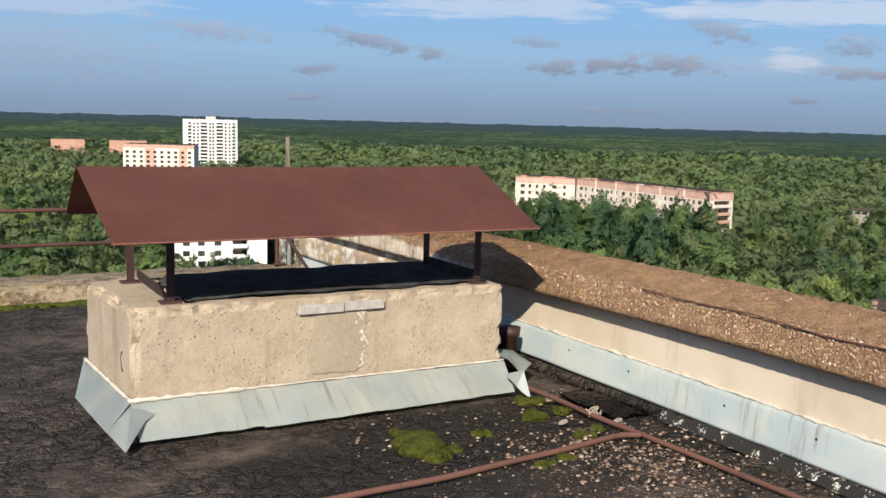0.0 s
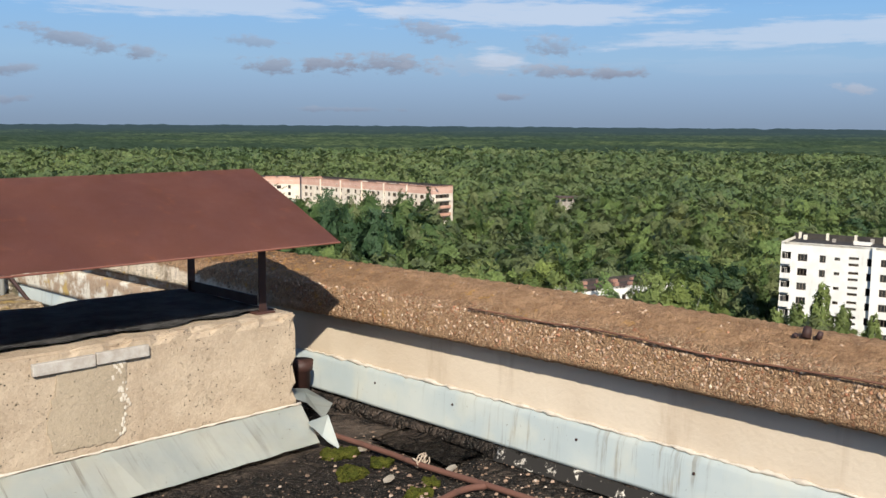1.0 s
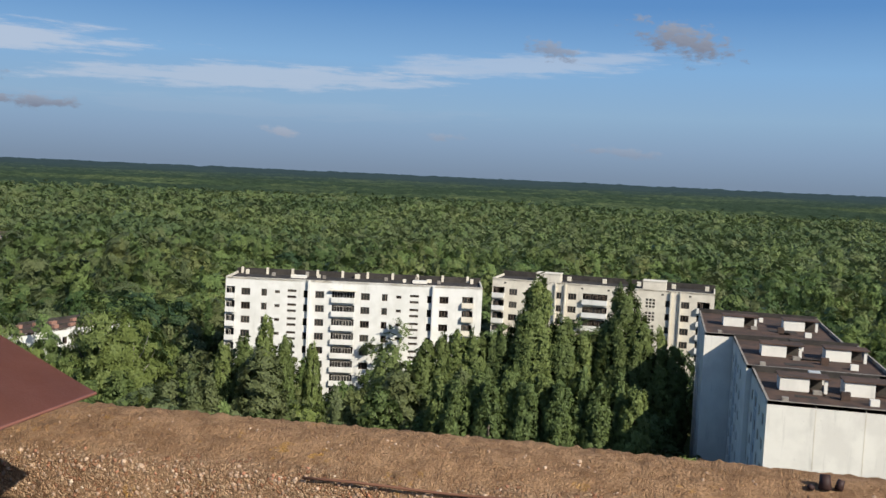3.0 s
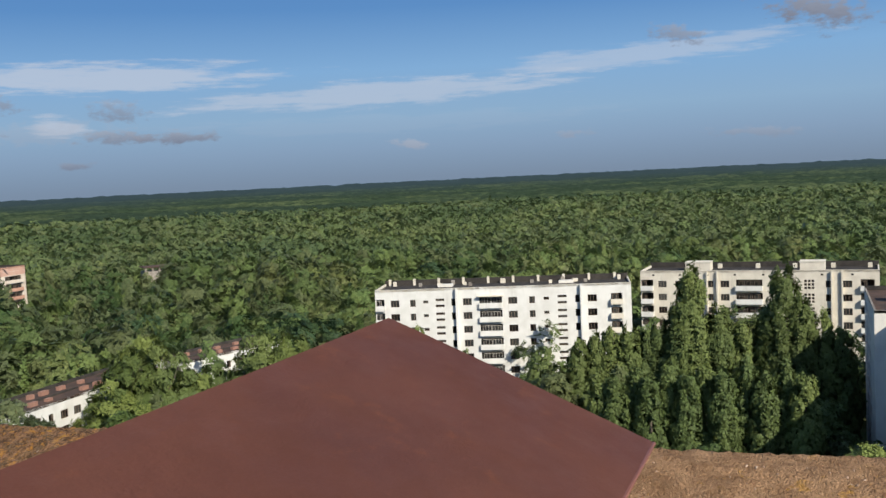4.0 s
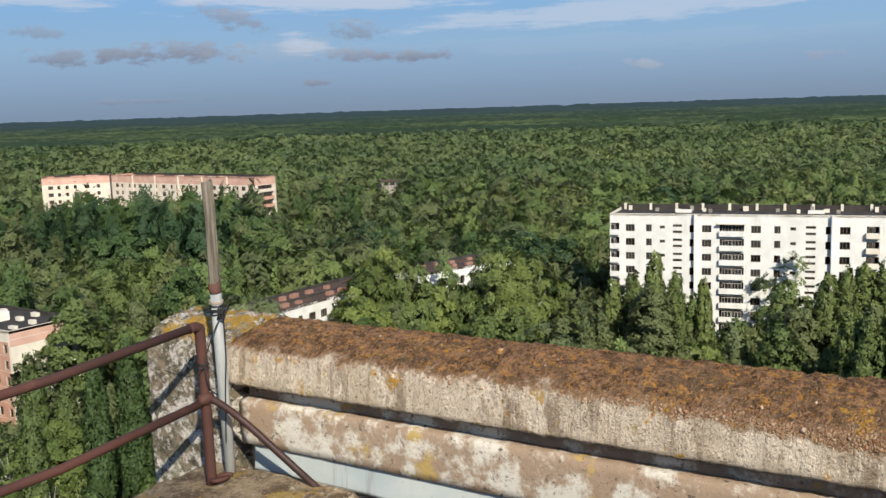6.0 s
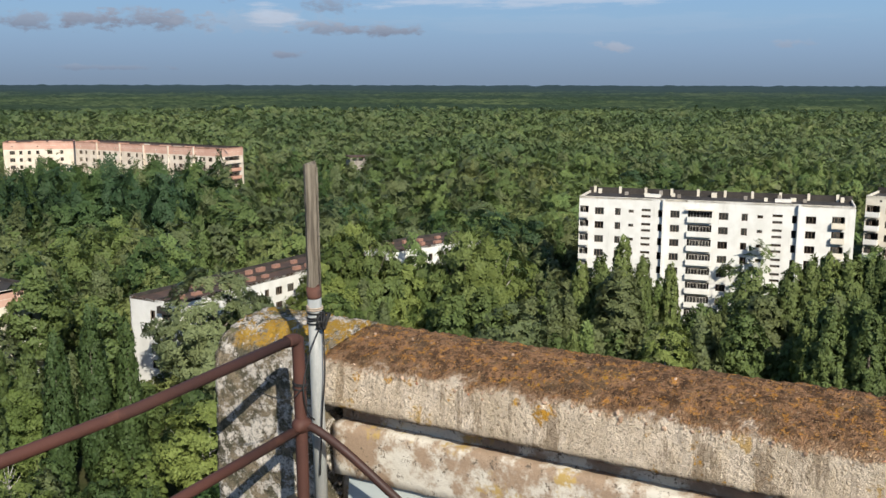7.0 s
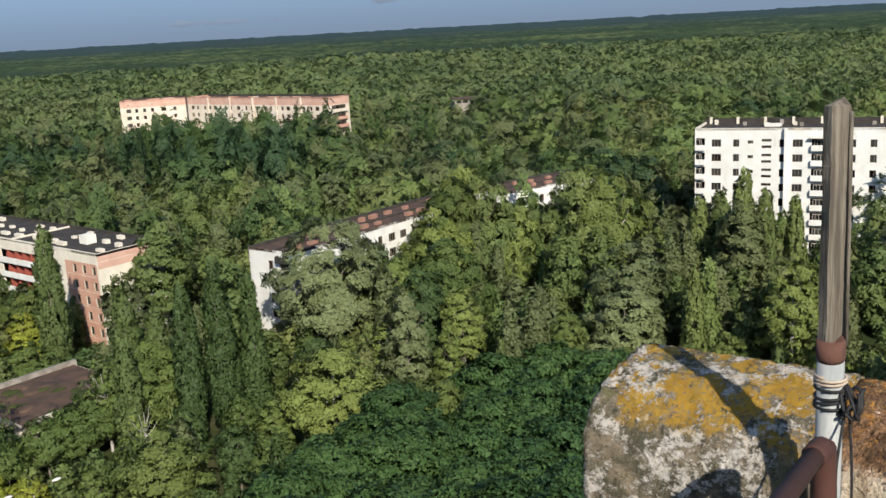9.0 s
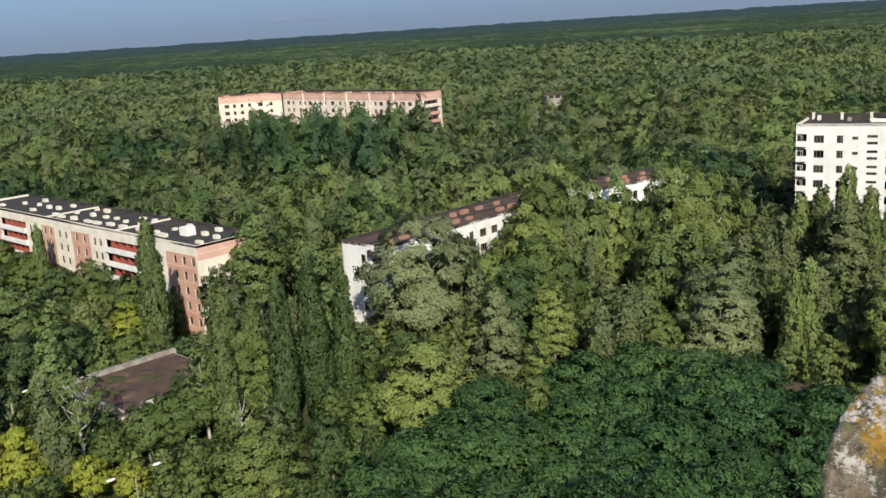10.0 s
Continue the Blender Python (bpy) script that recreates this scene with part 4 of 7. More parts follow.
        part("post", bm, DARKRUST, vent, "dark angle-iron canopy post")
        bm = bmesh.new()
        box(bm, x - 0.055, x + 0.055, y - 0.05, y + 0.05, VZ - 0.012, VZ + 0.010)
        bevelled(bm, 0.003, 1)
        part("foot_plate", bm, RUST, vent)
    for x in (1.50, 3.415):
        bm = bmesh.new()
        box(bm, x - 0.004, x + 0.004, 6.12, 6.78, 0.665, 0.715)
        part("tie", bm, DARKRUST, vent, "flat iron tie between posts")
        bm = bmesh.new()
        for s in (-1, 1):
            tube(bm, [(x, 6.41, 1.318), (x, 6.41 + s * 0.62, 1.318 - 0.62 * 0.43)], 0.014, square=True)
        part("rafter", bm, DARKRUST, vent)
    bm = bmesh.new()
    nx, ny = 34, 12
    rows = []
    for j in range(2 * ny + 1):
        s = j / ny - 1
        row = []
        for i in range(nx + 1):
            u = i / nx
            x = 1.115 + (3.588 - 1.115) * u + 0.045 * abs(s) * (1 - u)
            y = 6.40 + (0.742 * s)
            z = 1.345 - 0.326 * abs(s) ** 1.02
            z += 0.010 * math.sin(math.pi * u) * (abs(s) > 0.02) * noise.noise(Vector((x * 2.2, y * 3, 0))) - 0.006 * math.sin(math.pi * u) * (1 - abs(s))
            row.append(bm.verts.new((x, y, z)))
        rows.append(row)
    for a, b in zip(rows, rows[1:]):
        for j in range(nx):
            bm.faces.new((a[j], a[j + 1], b[j + 1], b[j]))
    bmesh.ops.solidify(bm, geom=bm.faces[:], thickness=0.003)
    can = part("canopy", bm, CANOPY, vent, "gabled sheet-metal canopy in faded red oxide", False)
    for s in (-1, 1):
        bm = bmesh.new()
        tube(bm, [(1.16, 6.40 + s * 0.742, 1.017), (3.587, 6.40 + s * 0.742, 1.017)], 0.005, 6)
        part("hem", bm, CANOPY, can)


# ---- corner railing and pole ----


def build_railing():
    rail = thing("railing", (0, 0, 0), "rusty tubular steel edge railing with bent corner post", "railing")
    rail_mat = RUST
    bm = bmesh.new()
    tube(bm, curve_points([(3.755, 10.795, 0.03), (3.752, 10.795, 0.40), (3.750, 10.80, 0.735), (3.735, 10.80, 0.772), (3.69, 10.80, 0.775)], 5), 0.024, 10)
    part("post", bm, rail_mat, rail, "corner post bent over into the top rail", True)
    bm = bmesh.new()
    tube(bm, [(3.70, 10.80, 0.775), (3.0, 10.80, 0.722), (1.9, 10.80, 0.69), (0.0, 10.80, 0.68), (-3, 10.80, 0.68), (-8, 10.80, 0.68)], 0.0195, 10)
    part("top_rail", bm, rail_mat, rail, "", True)
    bm = bmesh.new()
    tube(bm, [(3.75, 10.80, 0.425), (3.0, 10.80, 0.36), (1.9, 10.80, 0.355), (0.0, 10.80, 0.35), (-8, 10.80, 0.35)], 0.0195, 10)
    part("lower_rail", bm, rail_mat, rail, "", True)
    for x in (1.87, -1.2, -4.4):
        bm = bmesh.new()
        tube(bm, [(x, 10.80, 0.69), (x, 10.80, 0.35)], 0.007, 6)
        part("stay", bm, DARKRUST, rail, "thin iron stay", True)
    for x in (-1.6, -7.0):
        bm = bmesh.new()
        tube(bm, [(x, 10.80, 0.69), (x, 10.80, 0.0)], 0.022, 8)
        part("post", bm, rail_mat, rail, "", True)
    bm = bmesh.new()
    tube(bm, curve_points([(3.73, 10.79, 0.45), (3.78, 10.755, 0.425), (3.83, 10.64, 0.335), (3.89, 10.45, 0.17), (3.95, 10.25, -0.005), (3.97, 10.18, -0.07)], 6), 0.017, 9)
    part("brace", bm, DARKRUST, rail, "bent brace bar running down to the roof", True)
    bm = bmesh.new()
    bmesh.ops.create_icosphere(bm, subdivisions=2, radius=0.045, matrix=Matrix.Translation((3.752, 10.792, 0.44)) @ Matrix.Diagonal((1.0, 0.8, 0.8, 1)))
    for v in bm.verts:
        v.co += 0.012 * noise.noise(v.co * 30) * Vector((1, 1, 1))
    part("weld", bm, RUST, rail, "rough weld joint", True)
    bm = bmesh.new()
    tube(bm, [(3.79 + 0.06 * math.cos(a), 10.76 + 0.035 * math.sin(a), 0.055 + 0.002 * k) for k, a in enumerate([0.6 * j for j in range(9)])], 0.011, 7)
    part("foot_loop", bm, RUST, rail, "iron loop at the post foot", True)

    pole = thing("pole", (0, 0, 0), "weathered wooden lath stuck in a grey steel pipe", "pole")
    bm = bmesh.new()
    tube(bm, [(3.905, 10.83, -0.06), (3.896, 10.832, 0.45), (3.890, 10.834, 0.90)], 0.0265, 14)
    part("pipe", bm, PALEPIPE, pole, "grey painted steel pipe", True)
    bm = bmesh.new()
    tube(bm, [(3.890, 10.834, 0.898), (3.889, 10.834, 0.905), (3.888, 10.834, 0.944), (3.8875, 10.834, 0.9445)], [0.0268, 0.0285, 0.0285, 0.022], 14)
    part("collar", bm, PIPE, pole, "rusted pipe collar", True)
    bm = bmesh.new()
    b = bmesh.new()
    box(b, -0.023, 0.023, -0.011, 0.011, 0, 0.495)
    for k in range(1, 16):
        bmesh.ops.bisect_plane(b, geom=b.verts[:] + b.edges[:] + b.faces[:], plane_co=(0, 0, 0.495 * k / 16), plane_no=(0, 0, 1))
    for v in b.verts:
        if v.co.z > 0.485:
            v.co.z -= 0.02 * max(0, noise.noise(v.co * 90) + 0.3)
        v.co += Vector((0.0025 * noise.noise(v.co * 40), 0.002 * noise.noise(v.co * 50 + Vector((4, 0, 0))), 0))
    b.transform(pose(3.888, 10.834, 0.925, 0, -0.6, -32))
    part("lath", b, WOOD, pole, "split grey weathered wooden lath")
    bm = bmesh.new()
    tube(bm, [(3.888 + 0.005, 10.834 - 0.028, 0.93), (3.884 + 0.010, 10.834 - 0.020, 1.395)], 0.004, 6)
    part("splinter", bm, WOOD, pole, "", True)
    bm = bmesh.new()
    tube(bm, [(3.891 + 0.0305 * math.cos(a), 10.833 + 0.0305 * math.sin(a), 0.79 + 0.0022 * a + 0.004 * math.sin(a * 0.7)) for a in [0.4 * k for k in range(70)]], 0.0032, 5)
    part("wire_wrap", bm, WIRE, pole, "black wire wound round the pipe", True)
    bm = bmesh.new()
    for k in range(5):
        tube(bm, [(3.885 + 0.022 * math.cos(a + k), 10.80 - 0.010 + 0.020 * math.sin(a + 2 * k), 0.815 + 0.028 * math.sin(a * 1.3 + k)) for a in [0.5 * j for j in range(12)]], 0.004, 5)
    part("wire_knot", bm, WIRE, pole, "tangled knot of black wire", True)
    bm = bmesh.new()
    tube(bm, [(3.8895 + 0.0305 * math.cos(a), 10.8335 + 0.0305 * math.sin(a), 0.848 + 0.0012 * a) for a in [0.4 * k for k in range(40)]], 0.003, 5)
    part("cord_wrap", bm, CORD, pole, "pale cord wound round the pipe", True)
    bm = bmesh.new()
    tube(bm, curve_points([(3.885, 10.80, 0.80), (3.80, 10.79, 0.70), (3.735, 10.765, 0.60), (3.745, 10.76, 0.50), (3.80, 10.77, 0.45)], 6), 0.003, 5)
    tube(bm, curve_points([(3.890, 10.795, 0.80), (3.878, 10.78, 0.62), (3.870, 10.79, 0.45), (3.862, 10.80, 0.20)], 6), 0.003, 5)
    for z in (0.60, 0.606, 0.585):
        tube(bm, [(3.752 + 0.027 * math.cos(a), 10.797 + 0.027 * math.sin(a), z + 0.004 * math.sin(a)) for a in [0.45 * k for k in range(15)]], 0.0028, 5)
    tube(bm, curve_points([(3.75, 10.77, 0.60), (3.66, 10.76, 0.575), (3.58, 10.77, 0.60), (3.53, 10.79, 0.63)], 6), 0.0022, 5)
    part("loose_wire", bm, WIRE, pole, "slack loops of thin wire", True)


# ---- small things on the roof ----


def build_roof_clutter():
    for pts, r in (
        ([(3.60, 5.78, 0.03), (3.62, 5.37, 0.03), (3.625, 5.10, 0.028), (3.658, 4.725, 0.028), (3.688, 4.30, 0.026), (3.707, 4.03, 0.024), (3.725, 3.78, 0.024), (3.80, 2.6, 0.024)], 0.014),
        ([(3.640, 4.735, 0.03), (3.51, 4.772, 0.03), (3.15, 4.725, 0.026), (2.80, 4.693, 0.024), (2.41, 4.645, 0.024), (1.90, 4.627, 0.024), (1.2, 4.55, 0.024), (0.4, 4.2, 0.024)], 0.015)):
        ob = bmesh.new()
        tube(ob, curve_points(pts, 8), r, 9)
        tagged(mesh_object("rusted_rod", ob, PIPE, smooth=True), "long rusty steel rod lying on the roof felt", "rod", "rods on the roof")
    bm = bmesh.new()
    for k in range(4):
        tube(bm, [(3.652 + (0.03 + 0.008 * k) * math.cos(a), 5.15 + 0.02 * math.sin(a + k), 0.035 + 0.025 * math.sin(a * 1.5 + k)) for a in [0.5 * j for j in range(13)]], 0.0035, 5)
    tagged(mesh_object("cord", bm, CORD, smooth=True), "pale knotted cord tied round the rusty rod", "cord")
    # moss cushions
    rng = random.Random(4)
    spots = [(2.51, 5.16, 0.135), (2.60, 4.97, 0.085), (2.52, 5.36, 0.04), (2.92, 5.16, 0.05), (3.37, 5.30, 0.075), (3.50, 5.56, 0.06), (3.54, 5.32, 0.05), (3.115, 4.674, 0.055), (2.97, 4.63, 0.045), (3.43, 4.93, 0.05), (3.54, 4.98, 0.04)]
    for x, y, r in spots:
        bm = bmesh.new()
        for k in range(9):
            rr = r * rng.uniform(0.35, 0.7)
            a = rng.uniform(0, 6.28)
            d = r * rng.uniform(0, 0.75)
            bmesh.ops.create_icosphere(bm, subdivisions=3, radius=rr, matrix=Matrix.Translation((x + d * math.cos(a) * 1.3, y + d * math.sin(a), 0.0)) @ Matrix.Diagonal((1.2, 1, 0.62, 1)))
        for v in bm.verts:
            v.co += 0.02 * Vector((noise.noise(v.co * 40), noise.noise(v.co * 43 + Vector((5, 0, 0))), noise.noise(v.co * 47) + 0.1))
        tagged(mesh_object("moss_cushion", bm, MOSS, smooth=True), "cushion of yellow-green moss on the roof felt", "moss", "moss on the roof")
    # moss along the kerb
    bm = bmesh.new()
    for k in range(260):
        x = rng.uniform(-1.5, 3.2)
        bmesh.ops.create_icosphere(bm, subdivisions=1, radius=rng.uniform(0.03, 0.07), matrix=Matrix.Translation((x, 10.08 - 0.10 * rng.random() ** 2, fall(10.1) + 0.004)) @ Matrix.Diagonal((1.4, 0.9, 0.45, 1)))
    tagged(mesh_object("moss_line", bm, MOSS, smooth=True), "ragged line of moss at the foot of the kerb", "moss", kind="stuff")
    # rubble chips
    verts, faces = [], []
    for k in range(2600):
        if k < 1700:
            x, y = rng.gauss(3.35, 0.30), rng.gauss(4.55, 0.33)
        else:
            x, y = rng.uniform(2.2, 3.95), rng.uniform(3.4, 5.7)
        if x > 4.0 or (y > 5.66 and x < 3.6):
            continue
        r = 0.002 + 0.009 * rng.random() ** 3.5
        h = rng.uniform(0.4, 0.9)
        o = len(verts)
        a0 = rng.uniform(0, 6.28)
        for z, s in ((0.0, 1.0), (r * h, 0.7)):
            for j in range(5):
                a = a0 + j * 1.2566 + rng.uniform(-0.3, 0.3)
                verts.append((x + r * s * math.cos(a) * 1.3, y + r * s * math.sin(a), z + 0.004))
        faces += [[o + 5 + j for j in range(5)]] + [[o + j, o + (j + 1) % 5, o + 5 + (j + 1) % 5, o + 5 + j] for j in range(5)]
    me = bpy.data.meshes.new("rubble_chips")
    me.from_pydata(verts, [], faces)
    n = Nodes("chips")
    isl = n.island()
    me.materials.append(n.done(n.mix(n.span(isl, 0.88, 0.98), n.mix(isl, (0.08, 0.055, 0.04), (0.33, 0.22, 0.155)), (0.44, 0.36, 0.29)), 0.9))
    tagged(new("rubble_chips", me), "scatter of pale concrete and brick chips", "rubble", kind="stuff")
    # flakes
    for x, y, r in ((3.72, 5.02, 0.035), (3.62, 5.52, 0.05), (3.42, 5.12, 0.04)):
        bm = bmesh.new()
        bm.faces.new([bm.verts.new((x + r * rng.uniform(0.6, 1.2) * math.cos(a), y + r * 0.7 * math.sin(a), 0.016 + 0.012 * math.cos(a))) for a in [j * 1.05 for j in range(6)]])
        bmesh.ops.solidify(bm, geom=bm.faces[:], thickness=0.012)
        tagged(mesh_object("plaster_flake", bm, SEAL), "pale flake of fallen plaster on the roof felt", "flake", "fallen flakes")
    # stub of vent pipe between shaft and parapet
    pipe = thing("roof_pipe", (3.86, 6.36, 0), "short dark cast pipe stub with flared rim", "pipe")
    bm = bmesh.new()
    tube(bm, [(0, 0, -0.03), (0, 0, 0.20), (0, 0, 0.205), (0, 0, 0.26), (0, 0, 0.262), (0, 0, 0.12)], [0.055, 0.058, 0.07, 0.075, 0.06, 0.055], 16)
    part("stub", bm, DARKRUST, pipe, "", True)
    bm = bmesh.new()
    bmesh.ops.create_cone(bm, segments=16, radius1=0.11, radius2=0.06, depth=0.05, cap_ends=True, matrix=Matrix.Translation((0, 0, 0.02)))
    part("collar", bm, FELT, pipe, "", True)
    # leaf of torn felt sheet near the wall
    bm = bmesh.new()
    rows = []
    for j in range(9):
        rows.append([bm.verts.new((3.72 + 0.26 * i / 8 + 0.03 * noise.noise(Vector((i, j, 0))), 5.05 + 0.55 * j / 8, 0.012 + 0.02 * abs(noise.noise(Vector((i * 0.6, j * 0.6, 2)))))) for i in range(9)])
    for a, b in zip(rows, rows[1:]):
        for j in range(8):
            bm.faces.new((a[j], a[j + 1], b[j + 1], b[j]))
    bmesh.ops.solidify(bm, geom=bm.faces[:], thickness=0.006)
    tagged(mesh_object("felt_scrap", bm, FELT, smooth=True), "torn curling scrap of black roofing felt", "felt scrap")


build_roof()
build_parapet()
build_vent()
build_railing()
build_roof_clutter()

# ---- ground ----
GRASS = mat_plain("ground_cover", (0.030, 0.045, 0.014), (0.065, 0.065, 0.028), 0.15, 0.95, 0.5, None, 0.1, 0.3)
bm = bmesh.new()
radii = [0, 30, 60, 90, 120, 150, 190, 250, 400, 800, 1600, 2600, 3700, 4900]
rings = []
for r in radii:
    if r == 0:
        rings.append([bm.verts.new((0, 0, GROUND))])
        continue
    rise = 22 * max(0, (r - 2300) / 2600) ** 1.2
    rings.append([bm.verts.new((r * math.cos(a), r * math.sin(a), GROUND + rise + (0.5 * noise.noise(Vector((r * math.cos(a) / 40, r * math.sin(a) / 40, 0))) if r < 900 else 0))) for a in [2 * math.pi * k / 96 for k in range(96)]])
for a, b in zip(rings, rings[1:]):
    for j in range(96):
        if len(a) == 1:
            bm.faces.new((a[0], b[j], b[(j + 1) % 96]))
        else:
            bm.faces.new((a[j], b[j], b[(j + 1) % 96], a[(j + 1) % 96]))
tagged(mesh_object("ground", bm, GRASS, smooth=True), "overgrown green ground reaching to the horizon", "ground", kind="structure")

# ---- far blocks of flats ----
WHITE = mat_wall("white_panel", (0.68, 0.67, 0.635), (0.60, 0.59, 0.55), (0.40, 0.375, 0.33))
CREAMW = mat_wall("cream_panel", (0.66, 0.61, 0.51), (0.57, 0.52, 0.43), (0.32, 0.285, 0.235))
PINKW = mat_wall("pink_panel", (0.54, 0.345, 0.270), (0.48, 0.290, 0.225), (0.45, 0.37, 0.31))
BROWNW = mat_wall("terracotta_panel", (0.50, 0.295, 0.215), (0.43, 0.235, 0.170), (0.30, 0.19, 0.14))
REDW = mat_wall("red_loggia_back", (0.31, 0.080, 0.056), (0.25, 0.068, 0.048), (0.18, 0.07, 0.05))
GREYW = mat_wall("pale_grey_panel", (0.72, 0.69, 0.62), (0.64, 0.61, 0.55), (0.42, 0.40, 0.36))
BLUEW = mat_wall("blue_grey_shade", (0.36, 0.39, 0.42), (0.44, 0.46, 0.47), (0.22, 0.23, 0.24))
FADEDW = mat_wall("faded_pinkish_panel", (0.64, 0.57, 0.48), (0.55, 0.465, 0.375), (0.36, 0.29, 0.23))
RIM = mat_plain("stained_roof_rim", (0.20, 0.175, 0.15), (0.34, 0.31, 0.27), 0.8, 0.95, 0.4)
ROOFELT = mat_plain("far_roof_felt", (0.030, 0.027, 0.025), (0.060, 0.052, 0.045), 0.5, 0.9, 0.4)
ROOFBROWN = mat_plain("brown_roof_felt", (0.105, 0.064, 0.046), (0.055, 0.040, 0.033), 0.4, 0.9, 0.4)
BRICKV = mat_plain("brick_red_vent", (0.34, 0.19, 0.14), (0.26, 0.14, 0.105), 2, 0.9)
# near-black stands in for unlit rooms and openings; also the end hood
DARKFILL = mat_plain("dark_fill", (0.07, 0.06, 0.05), (0.045, 0.04, 0.035), 0.8, 0.95)
FRAME = mat_plain("old_window_frame", (0.16, 0.115, 0.085), (0.24, 0.19, 0.15), 3, 0.8)
FRAMEW = mat_plain("flaking_white_frame", (0.50, 0.47, 0.42), (0.34, 0.30, 0.26), 3, 0.8)


def mat_pane():
    n = Nodes("dusty_pane")
    return n.done(n.mix(n.rnd(), (0.02, 0.022, 0.024), (0.05, 0.05, 0.045)), 0.12, 0.0, 0.6)


PANE = mat_pane()
SHARED = {}


def shared_mesh(key, make, materials):
    if key not in SHARED:
        bm = make()
        me = bpy.data.meshes.new(key[0])
        bm.to_mesh(me)
        bm.free()
        for m in materials:
            me.materials.append(m)
        SHARED[key] = me
    return SHARED[key]


def window_frame(w, h):
    """A frame with its uprights, one solid piece."""
    t = 0.09
    bars = [-w / 2, w / 2 - t] + ([w * 0.12] if w > 1.0 else []) + ([-w * 0.22] if w > 1.7 else [])
    xs = sorted({q for u in bars for q in (u, u + t)})
    zs = [-h / 2, -h / 2 + t, h / 2 - t, h / 2]
    bm = bmesh.new()
    vs = {(i, j): bm.verts.new((x, 0.0, z)) for i, x in enumerate(xs) for j, z in enumerate(zs)}
    for i in range(len(xs) - 1):
        for j in range(3):
            if j != 1 or i % 2 == 0:
                bm.faces.new((vs[i, j], vs[i + 1, j], vs[i + 1, j + 1], vs[i, j + 1]))
    out = bmesh.ops.extrude_face_region(bm, geom=bm.faces[:])
    bmesh.ops.translate(bm, verts=[v for v in out["geom"] if isinstance(v, bmesh.types.BMVert)], vec=(0, 0.08, 0))
    return bm


def window_pane(w, h):
    bm = bmesh.new()
    box(bm, -w / 2 + 0.09, w / 2 - 0.09, 0.035, 0.045, -h / 2 + 0.09, h / 2 - 0.09)
    return bm


def balcony(w, d, hollow=False):
    """Slab, front panel and two cheeks; w wide, d deep."""
    bm = bmesh.new()
    box(bm, -w / 2, w / 2, -d, 0.0, -0.16, 0.0)
    box(bm, -w / 2, w / 2, -d, -d + 0.07, 0.003, 0.98)
    box(bm, -w / 2, -w / 2 + 0.06, -d + 0.073, 0.0, 0.003, 0.98)
    box(bm, w / 2 - 0.06, w / 2, -d + 0.073, 0.0, 0.003, 0.98)
    return bm


